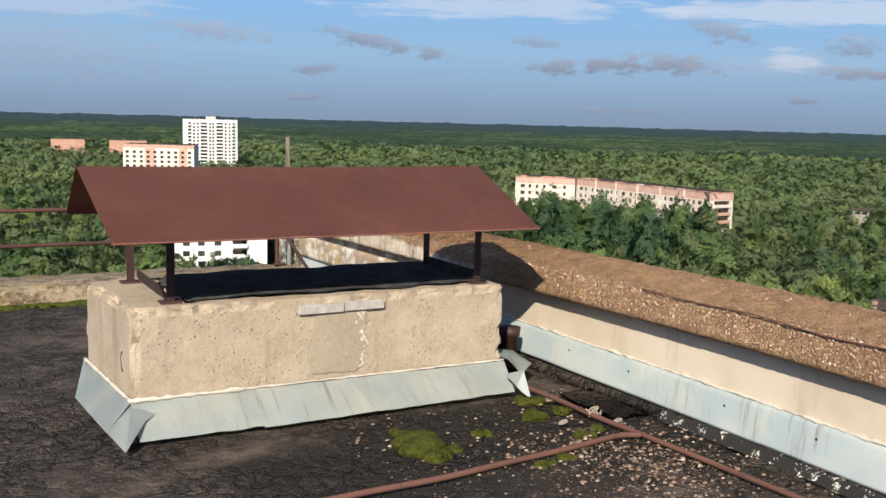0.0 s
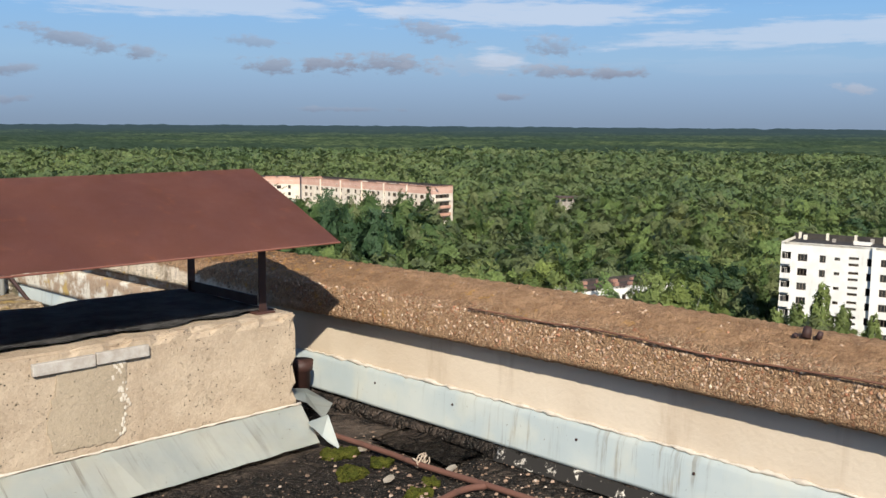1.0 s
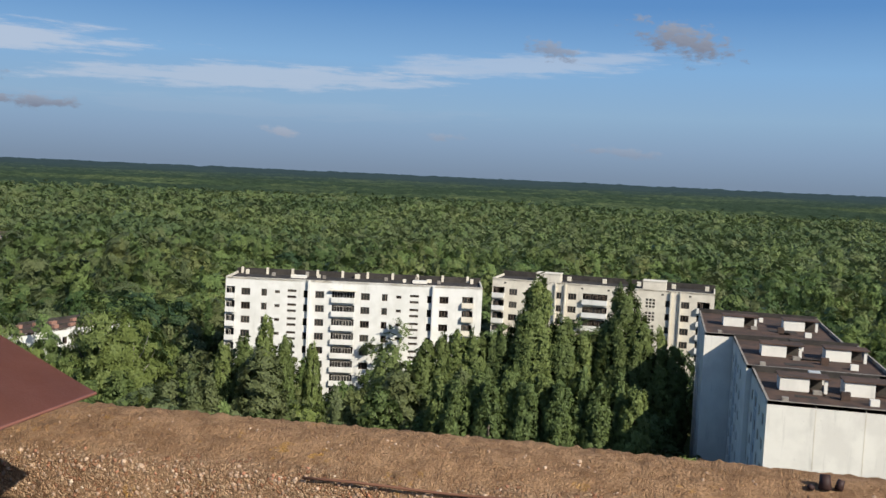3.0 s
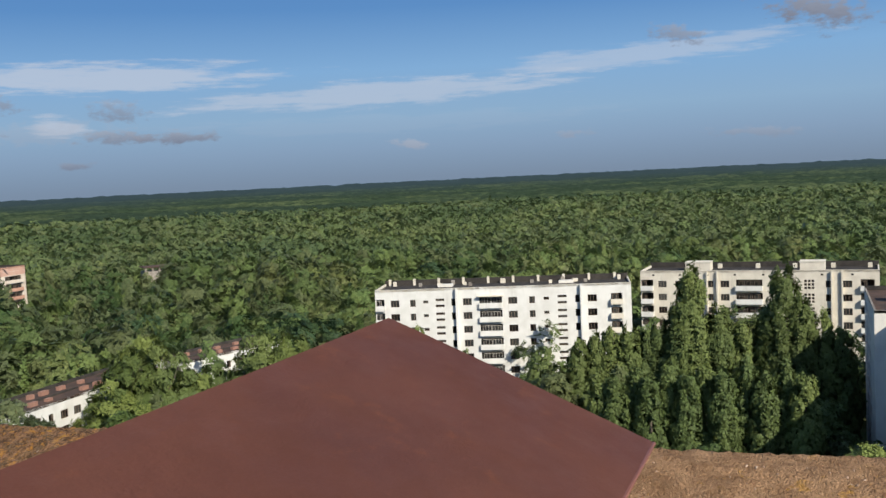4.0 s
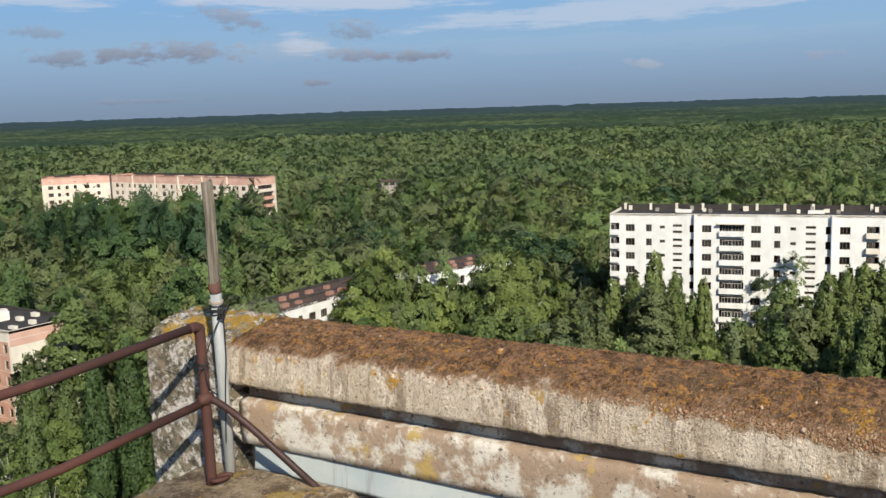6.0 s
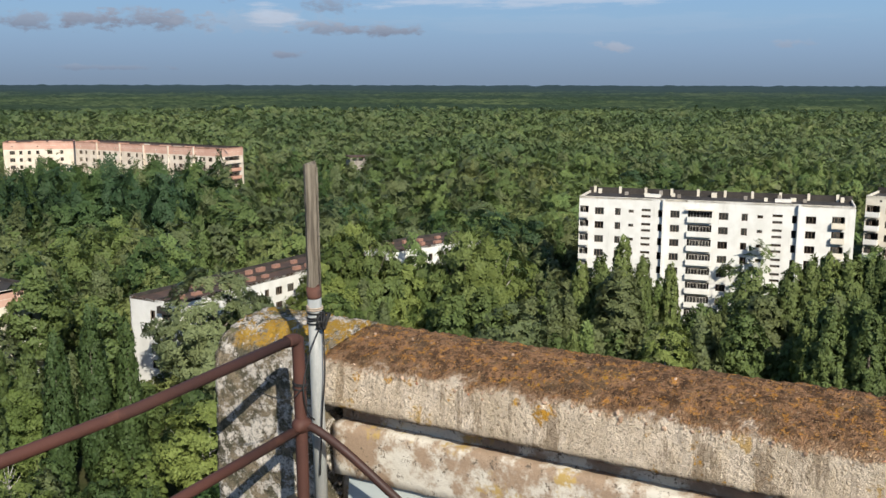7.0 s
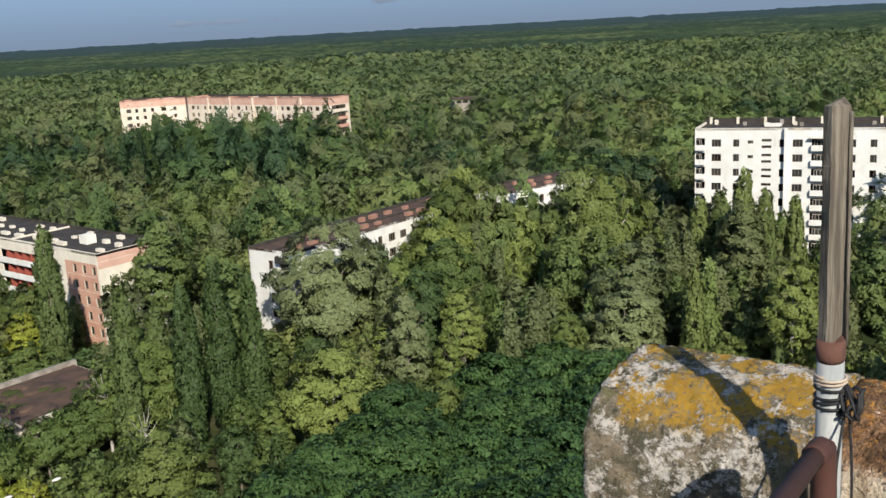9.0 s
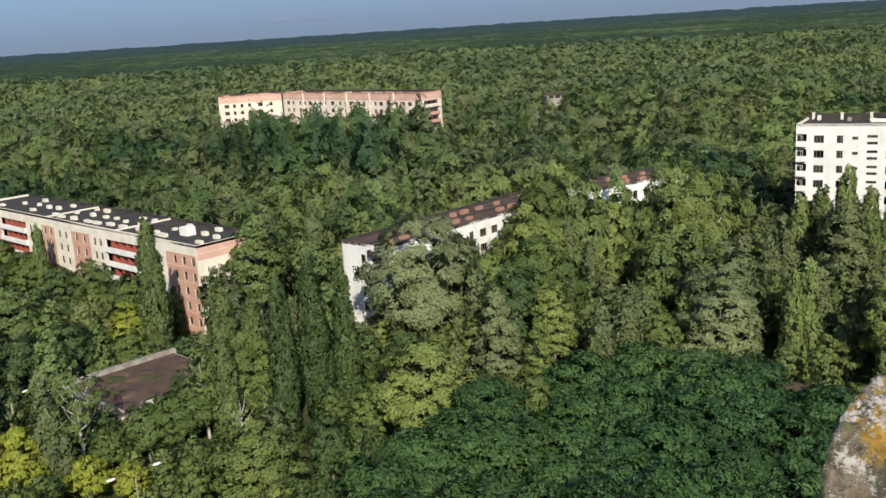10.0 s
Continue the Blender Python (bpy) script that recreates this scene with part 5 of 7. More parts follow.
class Block:
    """A block of flats. Local x runs along the front, y into the house, z up from the ground."""

    def __init__(self, name, left, right, depth, height, label, body, roof, rng):
        self.left, self.right = Vector((*left, GROUND)), Vector((*right, GROUND))
        way = self.right - self.left
        self.L, self.D, self.H = way.length, depth, height
        self.ob = thing(name, self.left, label, "apartment block", "abandoned blocks of flats")
        self.ob.rotation_euler = (0, 0, math.atan2(way.y, way.x))
        self.m = Matrix.Translation(self.left) @ Matrix.Rotation(math.atan2(way.y, way.x), 4, "Z")
        self.rng, self.body, self.name = rng, body, name
        # solid box; the rooms' lack of light is painted into its colour
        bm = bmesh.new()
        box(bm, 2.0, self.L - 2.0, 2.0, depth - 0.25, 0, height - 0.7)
        part("core", bm, DARKFILL, self.ob, "solid core painted dark in place of unlit rooms")
        bm = bmesh.new()
        box(bm, 0.25, self.L - 0.25, 0.25, depth - 0.25, height - 0.75, height - 0.42)
        self.roof = part("roof", bm, roof, self.ob, "dark felt roof")
        bm = bmesh.new()
        box(bm, 0, self.L, depth - 0.25, depth, 0, height)
        part("wall", bm, body, self.ob)

    def place(self, side, u, z, off=0.0):
        """The local pose of a point u along a side at height z, its -y axis pointing outwards."""
        if side == "front":
            return pose(u, off, z)
        if side == "left":
            return pose(off, self.D - u, z, 0, 0, -90)
        return pose(self.L - off, u, z, 0, 0, 90)

    def side(self, side, openings=(), bands=(), seam=2.98, label="", materials=None, step=None):
        """One outer wall with its openings (u0, u1, z0, z1) cut through; bands (u0, u1, z0, z1, material index) colour the panels."""
        width = self.L if side == "front" else self.D
        us = sorted({0.0, width} | {q for o in openings for q in o[:2]} | {q for b in bands for q in b[:2]})
        zs = sorted({0.0, self.H} | {q for o in openings for q in o[2:4]} | {q for b in bands for q in b[2:4]})
        us = [u for u in us if 0 <= u <= width]
        zs = [z for z in zs if 0 <= z <= self.H]
        bm = bmesh.new()
        m = self.place(side, 0, 0)
        lo, hi = (0.0, width) if side == "front" else (0.02, width - 0.02)

        def quad(ps, k):
            f = bm.faces.new([bm.verts.new(m @ Vector(p)) for p in ps])
            f.material_index = k
        d = 0.30
        for ua, ub in zip(us, us[1:]):
            for za, zb in zip(zs, zs[1:]):
                uc, zc = (ua + ub) / 2, (za + zb) / 2
                if any(o[0] < uc < o[1] and o[2] < zc < o[3] for o in openings):
                    continue
                k = next((b[4] for b in bands if b[0] < uc < b[1] and b[2] < zc < b[3]), 0)
                quad(((ua, 0, za), (ub, 0, za), (ub, 0, zb), (ua, 0, zb)), k)
        for ua, ub, za, zb in (o[:4] for o in openings):
            quad(((ua, 0, za), (ua, d, za), (ub, d, za), (ub, 0, za)), 0)
            quad(((ua, 0, zb), (ub, 0, zb), (ub, d, zb), (ua, d, zb)), 0)
            quad(((ua, 0, za), (ua, 0, zb), (ua, d, zb), (ua, d, za)), 0)
            quad(((ub, 0, za), (ub, d, za), (ub, d, zb), (ub, 0, zb)), 0)
        part("wall", bm, materials or [self.body], self.ob, label)
        # joints between the storeys' panels
        if seam:
            bm = bmesh.new()
            z = self.H - 1.5
            while z > 1:
                v = [(0.03, -0.012, z), (width - 0.03, -0.012, z), (width - 0.03, -0.012, z + 0.07), (0.03, -0.012, z + 0.07)]
                spans = [0.03] + [q for o in sorted(openings) if o[2] < z + 0.08 and o[3] > z - 0.01 for q in o[:2]] + [width - 0.03]
                for a, b in zip(spans[::2], spans[1::2]):
                    if b - a > 0.2:
                        p0, p1 = (m @ Vector((a, -0.014, z))), (m @ Vector((b, 0.01, z + 0.06)))
                        box(bm, min(p0.x, p1.x), max(p0.x, p1.x), min(p0.y, p1.y), max(p0.y, p1.y), z, z + 0.06)
                z -= seam
            tagged(part("panel_joint", bm, self.body, self.ob), "fine joints between the wall panels", kind="stuff")

    def window(self, side, u, z, w, h, mat=None, pane=0.6):
        mat = mat or FRAME
        ob = new("window", shared_mesh(("window", w, h, mat.name), lambda: window_frame(w, h), [mat]))
        ob.parent = self.ob
        ob.matrix_basis = self.place(side, u, z, 0.12)
        if self.rng.random() < pane:
            p = new("pane", shared_mesh(("pane", w, h), lambda: window_pane(w, h), [PANE]))
            p.parent = ob

    def balcony(self, side, u, z, w, d, mat):
        ob = new("balcony", shared_mesh(("balcony", w, d, mat.name), lambda: balcony(w, d), [mat]))
        ob.parent = self.ob
        ob.matrix_basis = self.place(side, u, z, 0.0)

    def on_roof(self, name, x, y, sx, sy, h, mat, lift=0.0, cap=None, label=""):
        bm = bmesh.new()
        z = self.H - 0.42 + lift
        box(bm, x - sx / 2, x + sx / 2, y - sy / 2, y + sy / 2, z, z + h)
        if cap:
            box(bm, x - sx / 2 - 0.12, x + sx / 2 + 0.12, y - sy / 2 - 0.12, y + sy / 2 + 0.12, z + h + 0.003, z + h + 0.15)
        part(name, bm, mat, self.roof, label)

    def rim(self, mat, h=0.35):
        """The roof's edge: low along front and ends, a dark felt-clad upstand behind."""
        z = self.H
        L, D = self.L, self.D
        for k, a in enumerate(((0, L, 0.0, 0.28), (0, 0.28, 0.283, D - 0.283), (L - 0.28, L, 0.283, D - 0.283), (0, L, D - 0.28, D))):
            bm = bmesh.new()
            box(bm, a[0], a[1], a[2], a[3], z - 0.42, z + 0.05 + (h if k == 3 else 0.0))
            part("roof_rim", bm, ROOFELT if k == 3 else mat, self.ob, "dark felt-clad roof edge" if k == 3 else "weathered pale roof edge")


def rows_of(H, first, pitch, count):
    return [H - first - pitch * k for k in range(count)]


def white_block():
    rng = random.Random(31)
    b = Block("apartment_block", (191.0, 93.5), (203.2, 40.4), 12.0, 27.7, "nine-storey white panel block with dark empty windows", WHITE, ROOFELT, rng)
    rows = rows_of(b.H, 3.0, 2.98, 9)
    wide, single, small, stair = [4.3, 20.0, 29.7, 46.4], [8.2, 33.8], [11.0, 36.8], [14.1, 40.1]
    loggia = [(0.15, 2.0), (22.6, 27.4)]
    slot = [17.0, 43.3]
    op = []
    for z in rows:
        for u in wide:
            op.append((u - 0.95, u + 0.95, z - 0.75, z + 0.75))
            b.window("front", u, z, 1.9, 1.5)
        for u in single:
            op.append((u - 0.6, u + 0.6, z - 0.75, z + 0.75))
            b.window("front", u, z, 1.2, 1.5)
        for u in small:
            op.append((u - 0.55, u + 0.55, z - 0.1, z + 0.55))
            b.window("front", u, z + 0.225, 1.1, 0.65)
        for u in stair:
            for dz in (0.55, -0.75):
                op.append((u - 0.95, u + 0.95, z + dz - 0.25, z + dz + 0.30))
                b.window("front", u, z + dz + 0.025, 1.9, 0.55)
        for u in slot:
            op.append((u - 0.45, u + 0.45, z - 0.8, z + 0.75))
        for a, c in loggia:
            op.append((a, c, z - 1.28, z + 1.0))
            b.balcony("front", (a + c) / 2, z - 1.30, c - a + 0.1, 0.75, WHITE)
            for k in range(2 if c - a > 3 else 1):
                b.window("front", a + (c - a) * (0.3 + 0.42 * k), z - 0.05, 1.9 if c - a > 3 else 1.2, 1.5, FRAMEW, 0.4)
    for z in rows:
        op.append((50.3, 52.6, z - 1.2, z + 0.9))
        b.balcony("front", 51.45, z - 1.25, 2.5, 0.9, CREAMW)
        b.window("front", 51.2, z, 1.2, 1.5)
    b.side("front", op, label="white facade with panel joints")
    b.side("left", [])
    b.side("right", [])
    b.rim(CREAMW, 0.75)
    # projecting bays
    for u0, u1 in ((17.55, 17.95), (43.9, 44.3)):
        bm = bmesh.new()
        box(bm, u0, u1, -0.9, -0.004, 0, b.H + 0.05)
        part("pilaster", bm, WHITE, b.ob, "projecting edge of the next bay")
    bm = bmesh.new()
    box(bm, 22.2, 27.8, -1.1, -0.003, b.H - 1.95, b.H - 1.75)
    part("hood", bm, CREAMW, b.ob, "concrete hood over the loggias")
    for k, u in enumerate((2.5, 8.6, 13.2, 15.8, 18.6, 20.0, 27.0, 33.5, 37.6, 40.2, 43.0, 45.2, 52.5)):
        b.on_roof("roof_vent", u, 10.6 - (k % 3) * 1.6, 0.7 + 0.4 * (k % 4 == 2), 0.7, 0.7 + 0.3 * (k % 3 == 0), RIM if k % 2 else CREAMW)
    for k in range(10):
        b.on_roof("roof_post", 1.2 + 5.6 * k, 11.72, 0.55, 0.5, 1.45, CREAMW, 0, False, "pale post on the rear roof edge")
    for u in (14.5, 41.0):
        b.on_roof("roof_hatch", u, 7.5, 3.2, 2.2, 0.5, GREYW)


def cream_block():
    rng = random.Random(32)
    b = Block("apartment_block", (225.0, 42.0), (222.4, -8.2), 12.0, 27.7, "nine-storey cream panel block with long loggias, behind poplars", CREAMW, ROOFELT, rng)
    rows = rows_of(b.H, 3.0, 2.98, 9)
    op = []
    for z in rows:
        for u in (5.0, 18.8, 44.0):
            op.append((u - 0.95, u + 0.95, z - 0.75, z + 0.75))
            b.window("front", u, z, 1.9, 1.5)
        for u in (8.5, 15.7, 32.7, 40.3):
            op.append((u - 0.6, u + 0.6, z - 0.75, z + 0.75))
            b.window("front", u, z, 1.2, 1.5)
        for a, c in ((0.2, 2.9), (21.2, 26.8), (46.6, 49.3)):
            op.append((a, c, z - 1.28, z + 1.0))
            b.balcony("front", (a + c) / 2, z - 1.30, round(c - a + 0.1, 2), 0.85, WHITE)
            for k in range(3 if c - a > 4 else 1):
                b.window("front", a + (c - a) * (0.22 + 0.29 * k), z - 0.05, 1.2, 1.5, FRAME, 0.4)
        # stair lattice
        for du in (-0.75, 0.0, 0.75):
            for dz in (0.65, -0.1, -0.85):
                op.append((36.4 + du - 0.27, 36.4 + du + 0.27, z + dz - 0.27, z + dz + 0.27))
    b.side("front", op, label="cream facade, stained along its joints")
    b.side("left")
    b.side("right")
    b.rim(CREAMW, 0.75)
    for u0, u1 in ((9.8, 15.3), (34.4, 39.5)):
        b.on_roof("stair_head", (u0 + u1) / 2, 5.0, u1 - u0, 4.0, 1.9, CREAMW, 0, True, "cream stair head with flat cap")
    for u in (16.6, 25.0, 33.0, 41.0, 48.5):
        b.on_roof("roof_vent", u, 9.5, 0.9, 0.9, 1.0, CREAMW)
    for u in (15.0, 17.2, 40.9, 43.0):
        bm = bmesh.new()
        box(bm, u - 0.15, u + 0.15, -0.6, -0.004, 0, b.H - 0.2)
        part("pilaster", bm, CREAMW, b.ob)
    # row of small attic openings, their shade painted as dark plates
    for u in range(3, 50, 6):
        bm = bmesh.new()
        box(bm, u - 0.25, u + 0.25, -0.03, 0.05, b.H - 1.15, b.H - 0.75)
        part("attic_vent", bm, DARKFILL, b.ob, "small dark-painted plate for the shade of an attic vent")


def terracotta_block():
    rng = random.Random(33)
    b = Block("apartment_block", (90.9, 252.0), (90.9, 156.5), 13.2, 16.7, "five-storey block in cream and terracotta panels with red loggias", CREAMW, ROOFELT, rng)
    rows = rows_of(b.H, 3.15, 2.78, 5)
    L = b.L
    op, bands = [], []
    top = b.H - 1.95
    # from the near corner backwards: terracotta, loggias, cream, terracotta, cream, terracotta, loggias, ...
    d = 0.0
    plan = [("t", 10.5), ("c", 8.6), ("l", 13.9), ("c", 5.8), ("t", 8.5), ("c", 7.2), ("t", 6.6), ("c", 7.4), ("l", 13.9), ("t", 8.5)]
    for kind, w in plan:
        a, c = L - d - w, L - d
        if a < 0:
            break
        if kind == "t":
            bands.append((a + 0.2, c - 0.5, 0.0, top, 1))
        for z in rows:
            if kind == "l":
                bands.append((a, c, z - 1.3, z + 1.2, 0))
                op.append((a + 0.3, c - 0.3, z - 1.25, z + 1.0))
                b.balcony("front", (a + c) / 2, z - 1.28, w - 0.4, 0.5, WHITE)
            else:
                us = (a + w * 0.28, a + w * 0.68) if w < 10 else (a + w * 0.30, a + w * 0.58, a + w * 0.86)
                for u in us:
                    op.append((u - 0.55, u + 0.55, z - 0.75, z + 0.75))
                    b.window("front", u, z, 1.1, 1.5, FRAME, 0.5)
        d += w
    b.side("front", op, bands, 2.78, "cream and terracotta panel facade", [CREAMW, BROWNW])
    # red loggia backs and partitions
    d = 0.0
    for kind, w in plan:
        a, c = L - d - w, L - d
        d += w
        if kind != "l" or a < 0:
            continue
        for z in rows:
            bm = bmesh.new()
            box(bm, a + 0.3, c - 0.3, 1.0, 1.1, z - 1.25, z + 1.0)
            part("loggia_back", bm, REDW, b.ob, "dull red loggia back wall")
            for k in range(1, 5):
                bm = bmesh.new()
                u = a + (c - a) * k / 5
                box(bm, u - 0.12, u + 0.12, 0.05, 0.99, z - 1.25, z + 1.0)
                part("partition", bm, REDW, b.ob)
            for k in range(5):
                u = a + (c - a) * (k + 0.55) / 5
                # flat panel: the doorway's shade is painted as a dark colour
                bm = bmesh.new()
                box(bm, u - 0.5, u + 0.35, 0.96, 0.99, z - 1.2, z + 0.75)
                part("loggia_door", bm, DARKFILL, b.ob, "dark-painted panel in place of an unlit doorway")
    # end wall: terracotta top, cream below, balconies
    op = []
    for z in rows:
        op.append((7.2, 11.6, z - 1.25, z + 1.0))
        b.balcony("right", 9.6, z - 1.28, 4.4, 0.95, WHITE)
        b.window("right", 8.2, z, 1.2, 1.5, FRAMEW)
        bm = bmesh.new()
        m = b.place("right", 9.4, z)
        p0, p1 = m @ Vector((-2.2, 0.9, 0)), m @ Vector((2.2, 1.0, 0))
        box(bm, min(p0.x, p1.x), max(p0.x, p1.x), min(p0.y, p1.y), max(p0.y, p1.y), z - 1.25, z + 1.0)
        part("loggia_back", bm, PINKW, b.ob)
    b.side("right", op, [(0.0, 13.2, b.H - 2.7, b.H, 1)], 2.78, "end wall with terracotta top band", [CREAMW, PINKW])
    bm = bmesh.new()
    m = b.place("right", 9.4, b.H - 2.75)
    p0, p1 = m @ Vector((-2.9, -1.5, 0)), m @ Vector((2.9, -0.003, 0.18))
    box(bm, min(p0.x, p1.x), max(p0.x, p1.x), min(p0.y, p1.y), max(p0.y, p1.y), p0.z, p1.z)
    part("hood", bm, DARKFILL, b.ob, "dark flat hood over the end balconies")
    b.side("left")
    b.rim(CREAMW, 0.0)
    k = 0
    u = L - 4.0
    while u > 4:
        for y, s in ((3.0, 1.7), (7.0, 0.9), (10.6, 1.1)):
            if rng.random() < 0.72:
                b.on_roof("roof_vent", u + rng.uniform(-1.2, 1.2), y + rng.uniform(-0.5, 0.5), s * rng.uniform(0.9, 1.7), 0.8, rng.uniform(0.45, 0.8), CREAMW)
        k += 1
        u -= 5.2
    b.on_roof("stair_hatch", L - 12.0, 6.0, 2.4, 2.0, 1.6, GREYW)
    for u in (36.0, 66.0):
        bm = bmesh.new()
        box(bm, u - 0.2, u + 0.2, 0.3, b.D - 0.3, b.H - 0.40, b.H - 0.1)
        part("expansion_strip", bm, CREAMW, b.roof, "pale upstand across the roof")


def low_block(name, left, right, seed, label):
    rng = random.Random(seed)
    b = Block(name, left, right, 10.6, 16.5, label, WHITE, ROOFBROWN, rng)
    rows = rows_of(b.H, 2.6, 2.8, 5)
    op = []
    u = 2.2
    k = 0
    while u < b.L - 1.5:
        w = 1.9 if k % 3 else 1.2
        for z in rows:
            op.append((u - w / 2, u + w / 2, z - 0.75, z + 0.75))
            b.window("front", u, z, w, 1.5, FRAME, 0.4)
        u += 3.3
        k += 1
    b.side("front", op, [], 2.8)
    op = []
    for z in rows:
        op.append((4.6, 5.8, z - 0.75, z + 0.75))
        b.window("left", 5.2, z, 1.2, 1.5)
        op.append((7.3, 9.6, z - 1.2, z + 0.95))
        b.balcony("left", 8.45, z - 1.25, 2.5, 0.9, CREAMW)
        b.window("left", 8.2, z, 1.2, 1.5)
    b.side("left", op, [], 2.8)
    b.side("right")
    b.rim(ROOFBROWN, 0.12)
    bm = bmesh.new()
    box(bm, 0.3, b.L - 0.3, 5.1, 5.4, b.H - 0.41, b.H - 0.12)
    part("ridge_strip", bm, ROOFELT, b.roof, "dark joint strip along the roof")
    u = 3.0
    while u < b.L - 2:
        for y in (3.0, 7.6):
            if rng.random() < 0.75:
                b.on_roof("roof_vent", u + rng.uniform(-0.8, 0.8), y, rng.uniform(0.9, 2.0), 0.8, rng.uniform(0.5, 0.8), BRICKV, 0, False, "brick-red roof vent")
        u += 4.4
    b.balcony("left", 8.45, b.H - 1.75, 2.5, 0.9, ROOFELT)


def pink_block():
    rng = random.Random(35)
    for left, right, depth, seed in (((251.0, 338.0), (252.3, 259.3), 11.0, 0), ((231.2, 355.5), (250.4, 338.4), 11.0, 1)):
        b = Block("apartment_block", left, right, depth, 28.0, "long faded block, pink upper band over cream walls, roof edge crumbling", FADEDW, ROOFBROWN, rng)
        rows = rows_of(b.H, 4.1, 2.85, 8)
        op = []
        u, k = 3.2, 0
        while u < b.L - 2.5:
            if rng.random() < 0.85:
                w = 1.9 if k % 4 == 0 else 1.2
                for z in rows:
                    op.append((u - w / 2, u + w / 2, z - 0.75, z + 0.75))
                    b.window("front", u, z, w, 1.5, FRAME, 0.4)
                if k % 3 == 0:
                    op.append((u - 0.3, u + 0.3, b.H - 2.0, b.H - 1.6))
            u += rng.choice((3.1, 3.1, 4.4))
            k += 1
        b.side("front", op, [(0, b.L, b.H - 2.9, b.H, 1)], 2.85, "cream wall under a faded pink band", [FADEDW, PINKW])
        op = []
        for z in rows if seed == 0 else ():
            op.append((1.6, 9.0, z - 1.2, z + 1.0))
            b.balcony("right", 5.3, z - 1.25, 7.6, 0.8, BROWNW if rows.index(z) % 3 else FADEDW)
            for uu in (3.2, 5.8, 8.0):
                b.window("right", uu, z, 1.2, 1.5)
        b.side("right", op, [(0, 11, b.H - 2.9, b.H, 1)], 2.85, "", [FADEDW, PINKW])
        b.side("left", [], [(0, 11, b.H - 2.9, b.H, 1)], 2.85, "", [FADEDW, PINKW])
        b.rim(BROWNW, 0.15)
        u = 2.0
        while u < b.L - 3:
            ln = rng.uniform(2, 6)
            if rng.random() < 0.6:
                b.on_roof("broken_rim", u + ln / 2, 0.5 + rng.uniform(0, 0.5), ln, 0.35, rng.uniform(0.35, 0.75), rng.choice((FADEDW, PINKW, BROWNW)), 0.1, False, "broken piece of roof rim")
            u += ln + rng.uniform(0, 2)
        # bay steps along the front
        u = 13.0
        while u < b.L - 5 and seed == 0:
            bm = bmesh.new()
            box(bm, u - 0.2, u + 0.2, -0.5, -0.004, 0, b.H - 0.05)
            part("pilaster", bm, FADEDW, b.ob)
            u += 13.0


def stepped_block():
    """Nine-storey block in three stepped bays, blank end wall in the sun."""
    rng = random.Random(36)
    for left, right, depth, nth in (((115.2, -8.7), (115.2, -24.5), 20.0, 0), ((135.3, -8.0), (135.3, -26.5), 25.0, 1), ((160.6, -3.6), (160.6, -24.5), 28.0, 2)):
        b = Block("apartment_block", left, right, depth, 27.7 + (0.0, 0.3, 0.5)[nth], "nine-storey pale block in stepped bays with blank end wall", GREYW, ROOFBROWN, rng)
        b.side("front", [], [], 2.98, "blank pale end wall of large panels")
        rows = rows_of(b.H, 3.0, 2.98, 9)
        op = []
        for z in rows:
            for u in (3.0, 7.5, 12.0, 16.5):
                op.append((u - 0.9, u + 0.9, z - 0.75, z + 0.75))
                b.window("left", u, z, 1.9, 1.5)
        # blue-grey strip: this side's sky-lit shade put into the colour
        b.side("left", op, [(5.6, 9.4, 0, b.H - 1.6, 1)], 2.98, "", [GREYW, BLUEW])
        b.side("right")
        b.rim(RIM, 0.3)
        for u in (b.L * 0.25, b.L * 0.72):
            b.on_roof("stair_head", u, depth * 0.5, 3.4, 3.0, 1.7, GREYW, 0, False, "pale stair head on the roof")
            b.on_roof("stair_head_roof", u + 1.1, depth * 0.5, 6.0, 3.4, 0.16, ROOFBROWN, 1.703, False, "muddy felt roof of the stair head")
            b.on_roof("stair_head_post", u + 3.6, depth * 0.5 - 1.2, 0.4, 0.4, 1.7, GREYW, 0, False, "pale corner post")
            # the shade inside the porch is painted as a dark panel
            b.on_roof("stair_head_back", u + 2.6, depth * 0.5 + 1.0, 1.8, 0.3, 1.7, DARKFILL, 0, False, "dark-painted panel for the shade in the open porch")
        for k in range(9):
            b.on_roof("roof_vent", 1.5 + (b.L - 3) * (k + 0.5) / 9, depth * (0.12 + 0.7 * ((k * 4) % 9) / 8), 0.7 + 0.3 * (k % 2), 0.7, 0.5 + 0.25 * (k % 3), (RIM, GREYW, ROOFBROWN)[k % 3])
        for k in range(5):
            b.on_roof("roof_patch", b.L * rng.uniform(0.15, 0.85), depth * rng.uniform(0.15, 0.85), rng.uniform(2, 5), rng.uniform(1, 3), 0.05, (ROOFBROWN, ROOFELT)[k % 2], 0.0, False, "patch of muddy felt")
        if nth < 2:
            b.on_roof("roof_box", b.L * 0.45, depth * 0.75, 1.4, 1.2, 1.5, BLUEW if nth == 0 else ROOFELT, 0, False, "dark painted roof box")
        bm = bmesh.new()
        for v in range(1, 3):
            box(bm, b.L * v / 3 - 0.05, b.L * v / 3 + 0.05, -0.014, 0.01, 0.2, b.H - 0.2)
        tagged(part("panel_joint", bm, CREAMW, b.ob), "upright joints between the wall panels", kind="stuff")


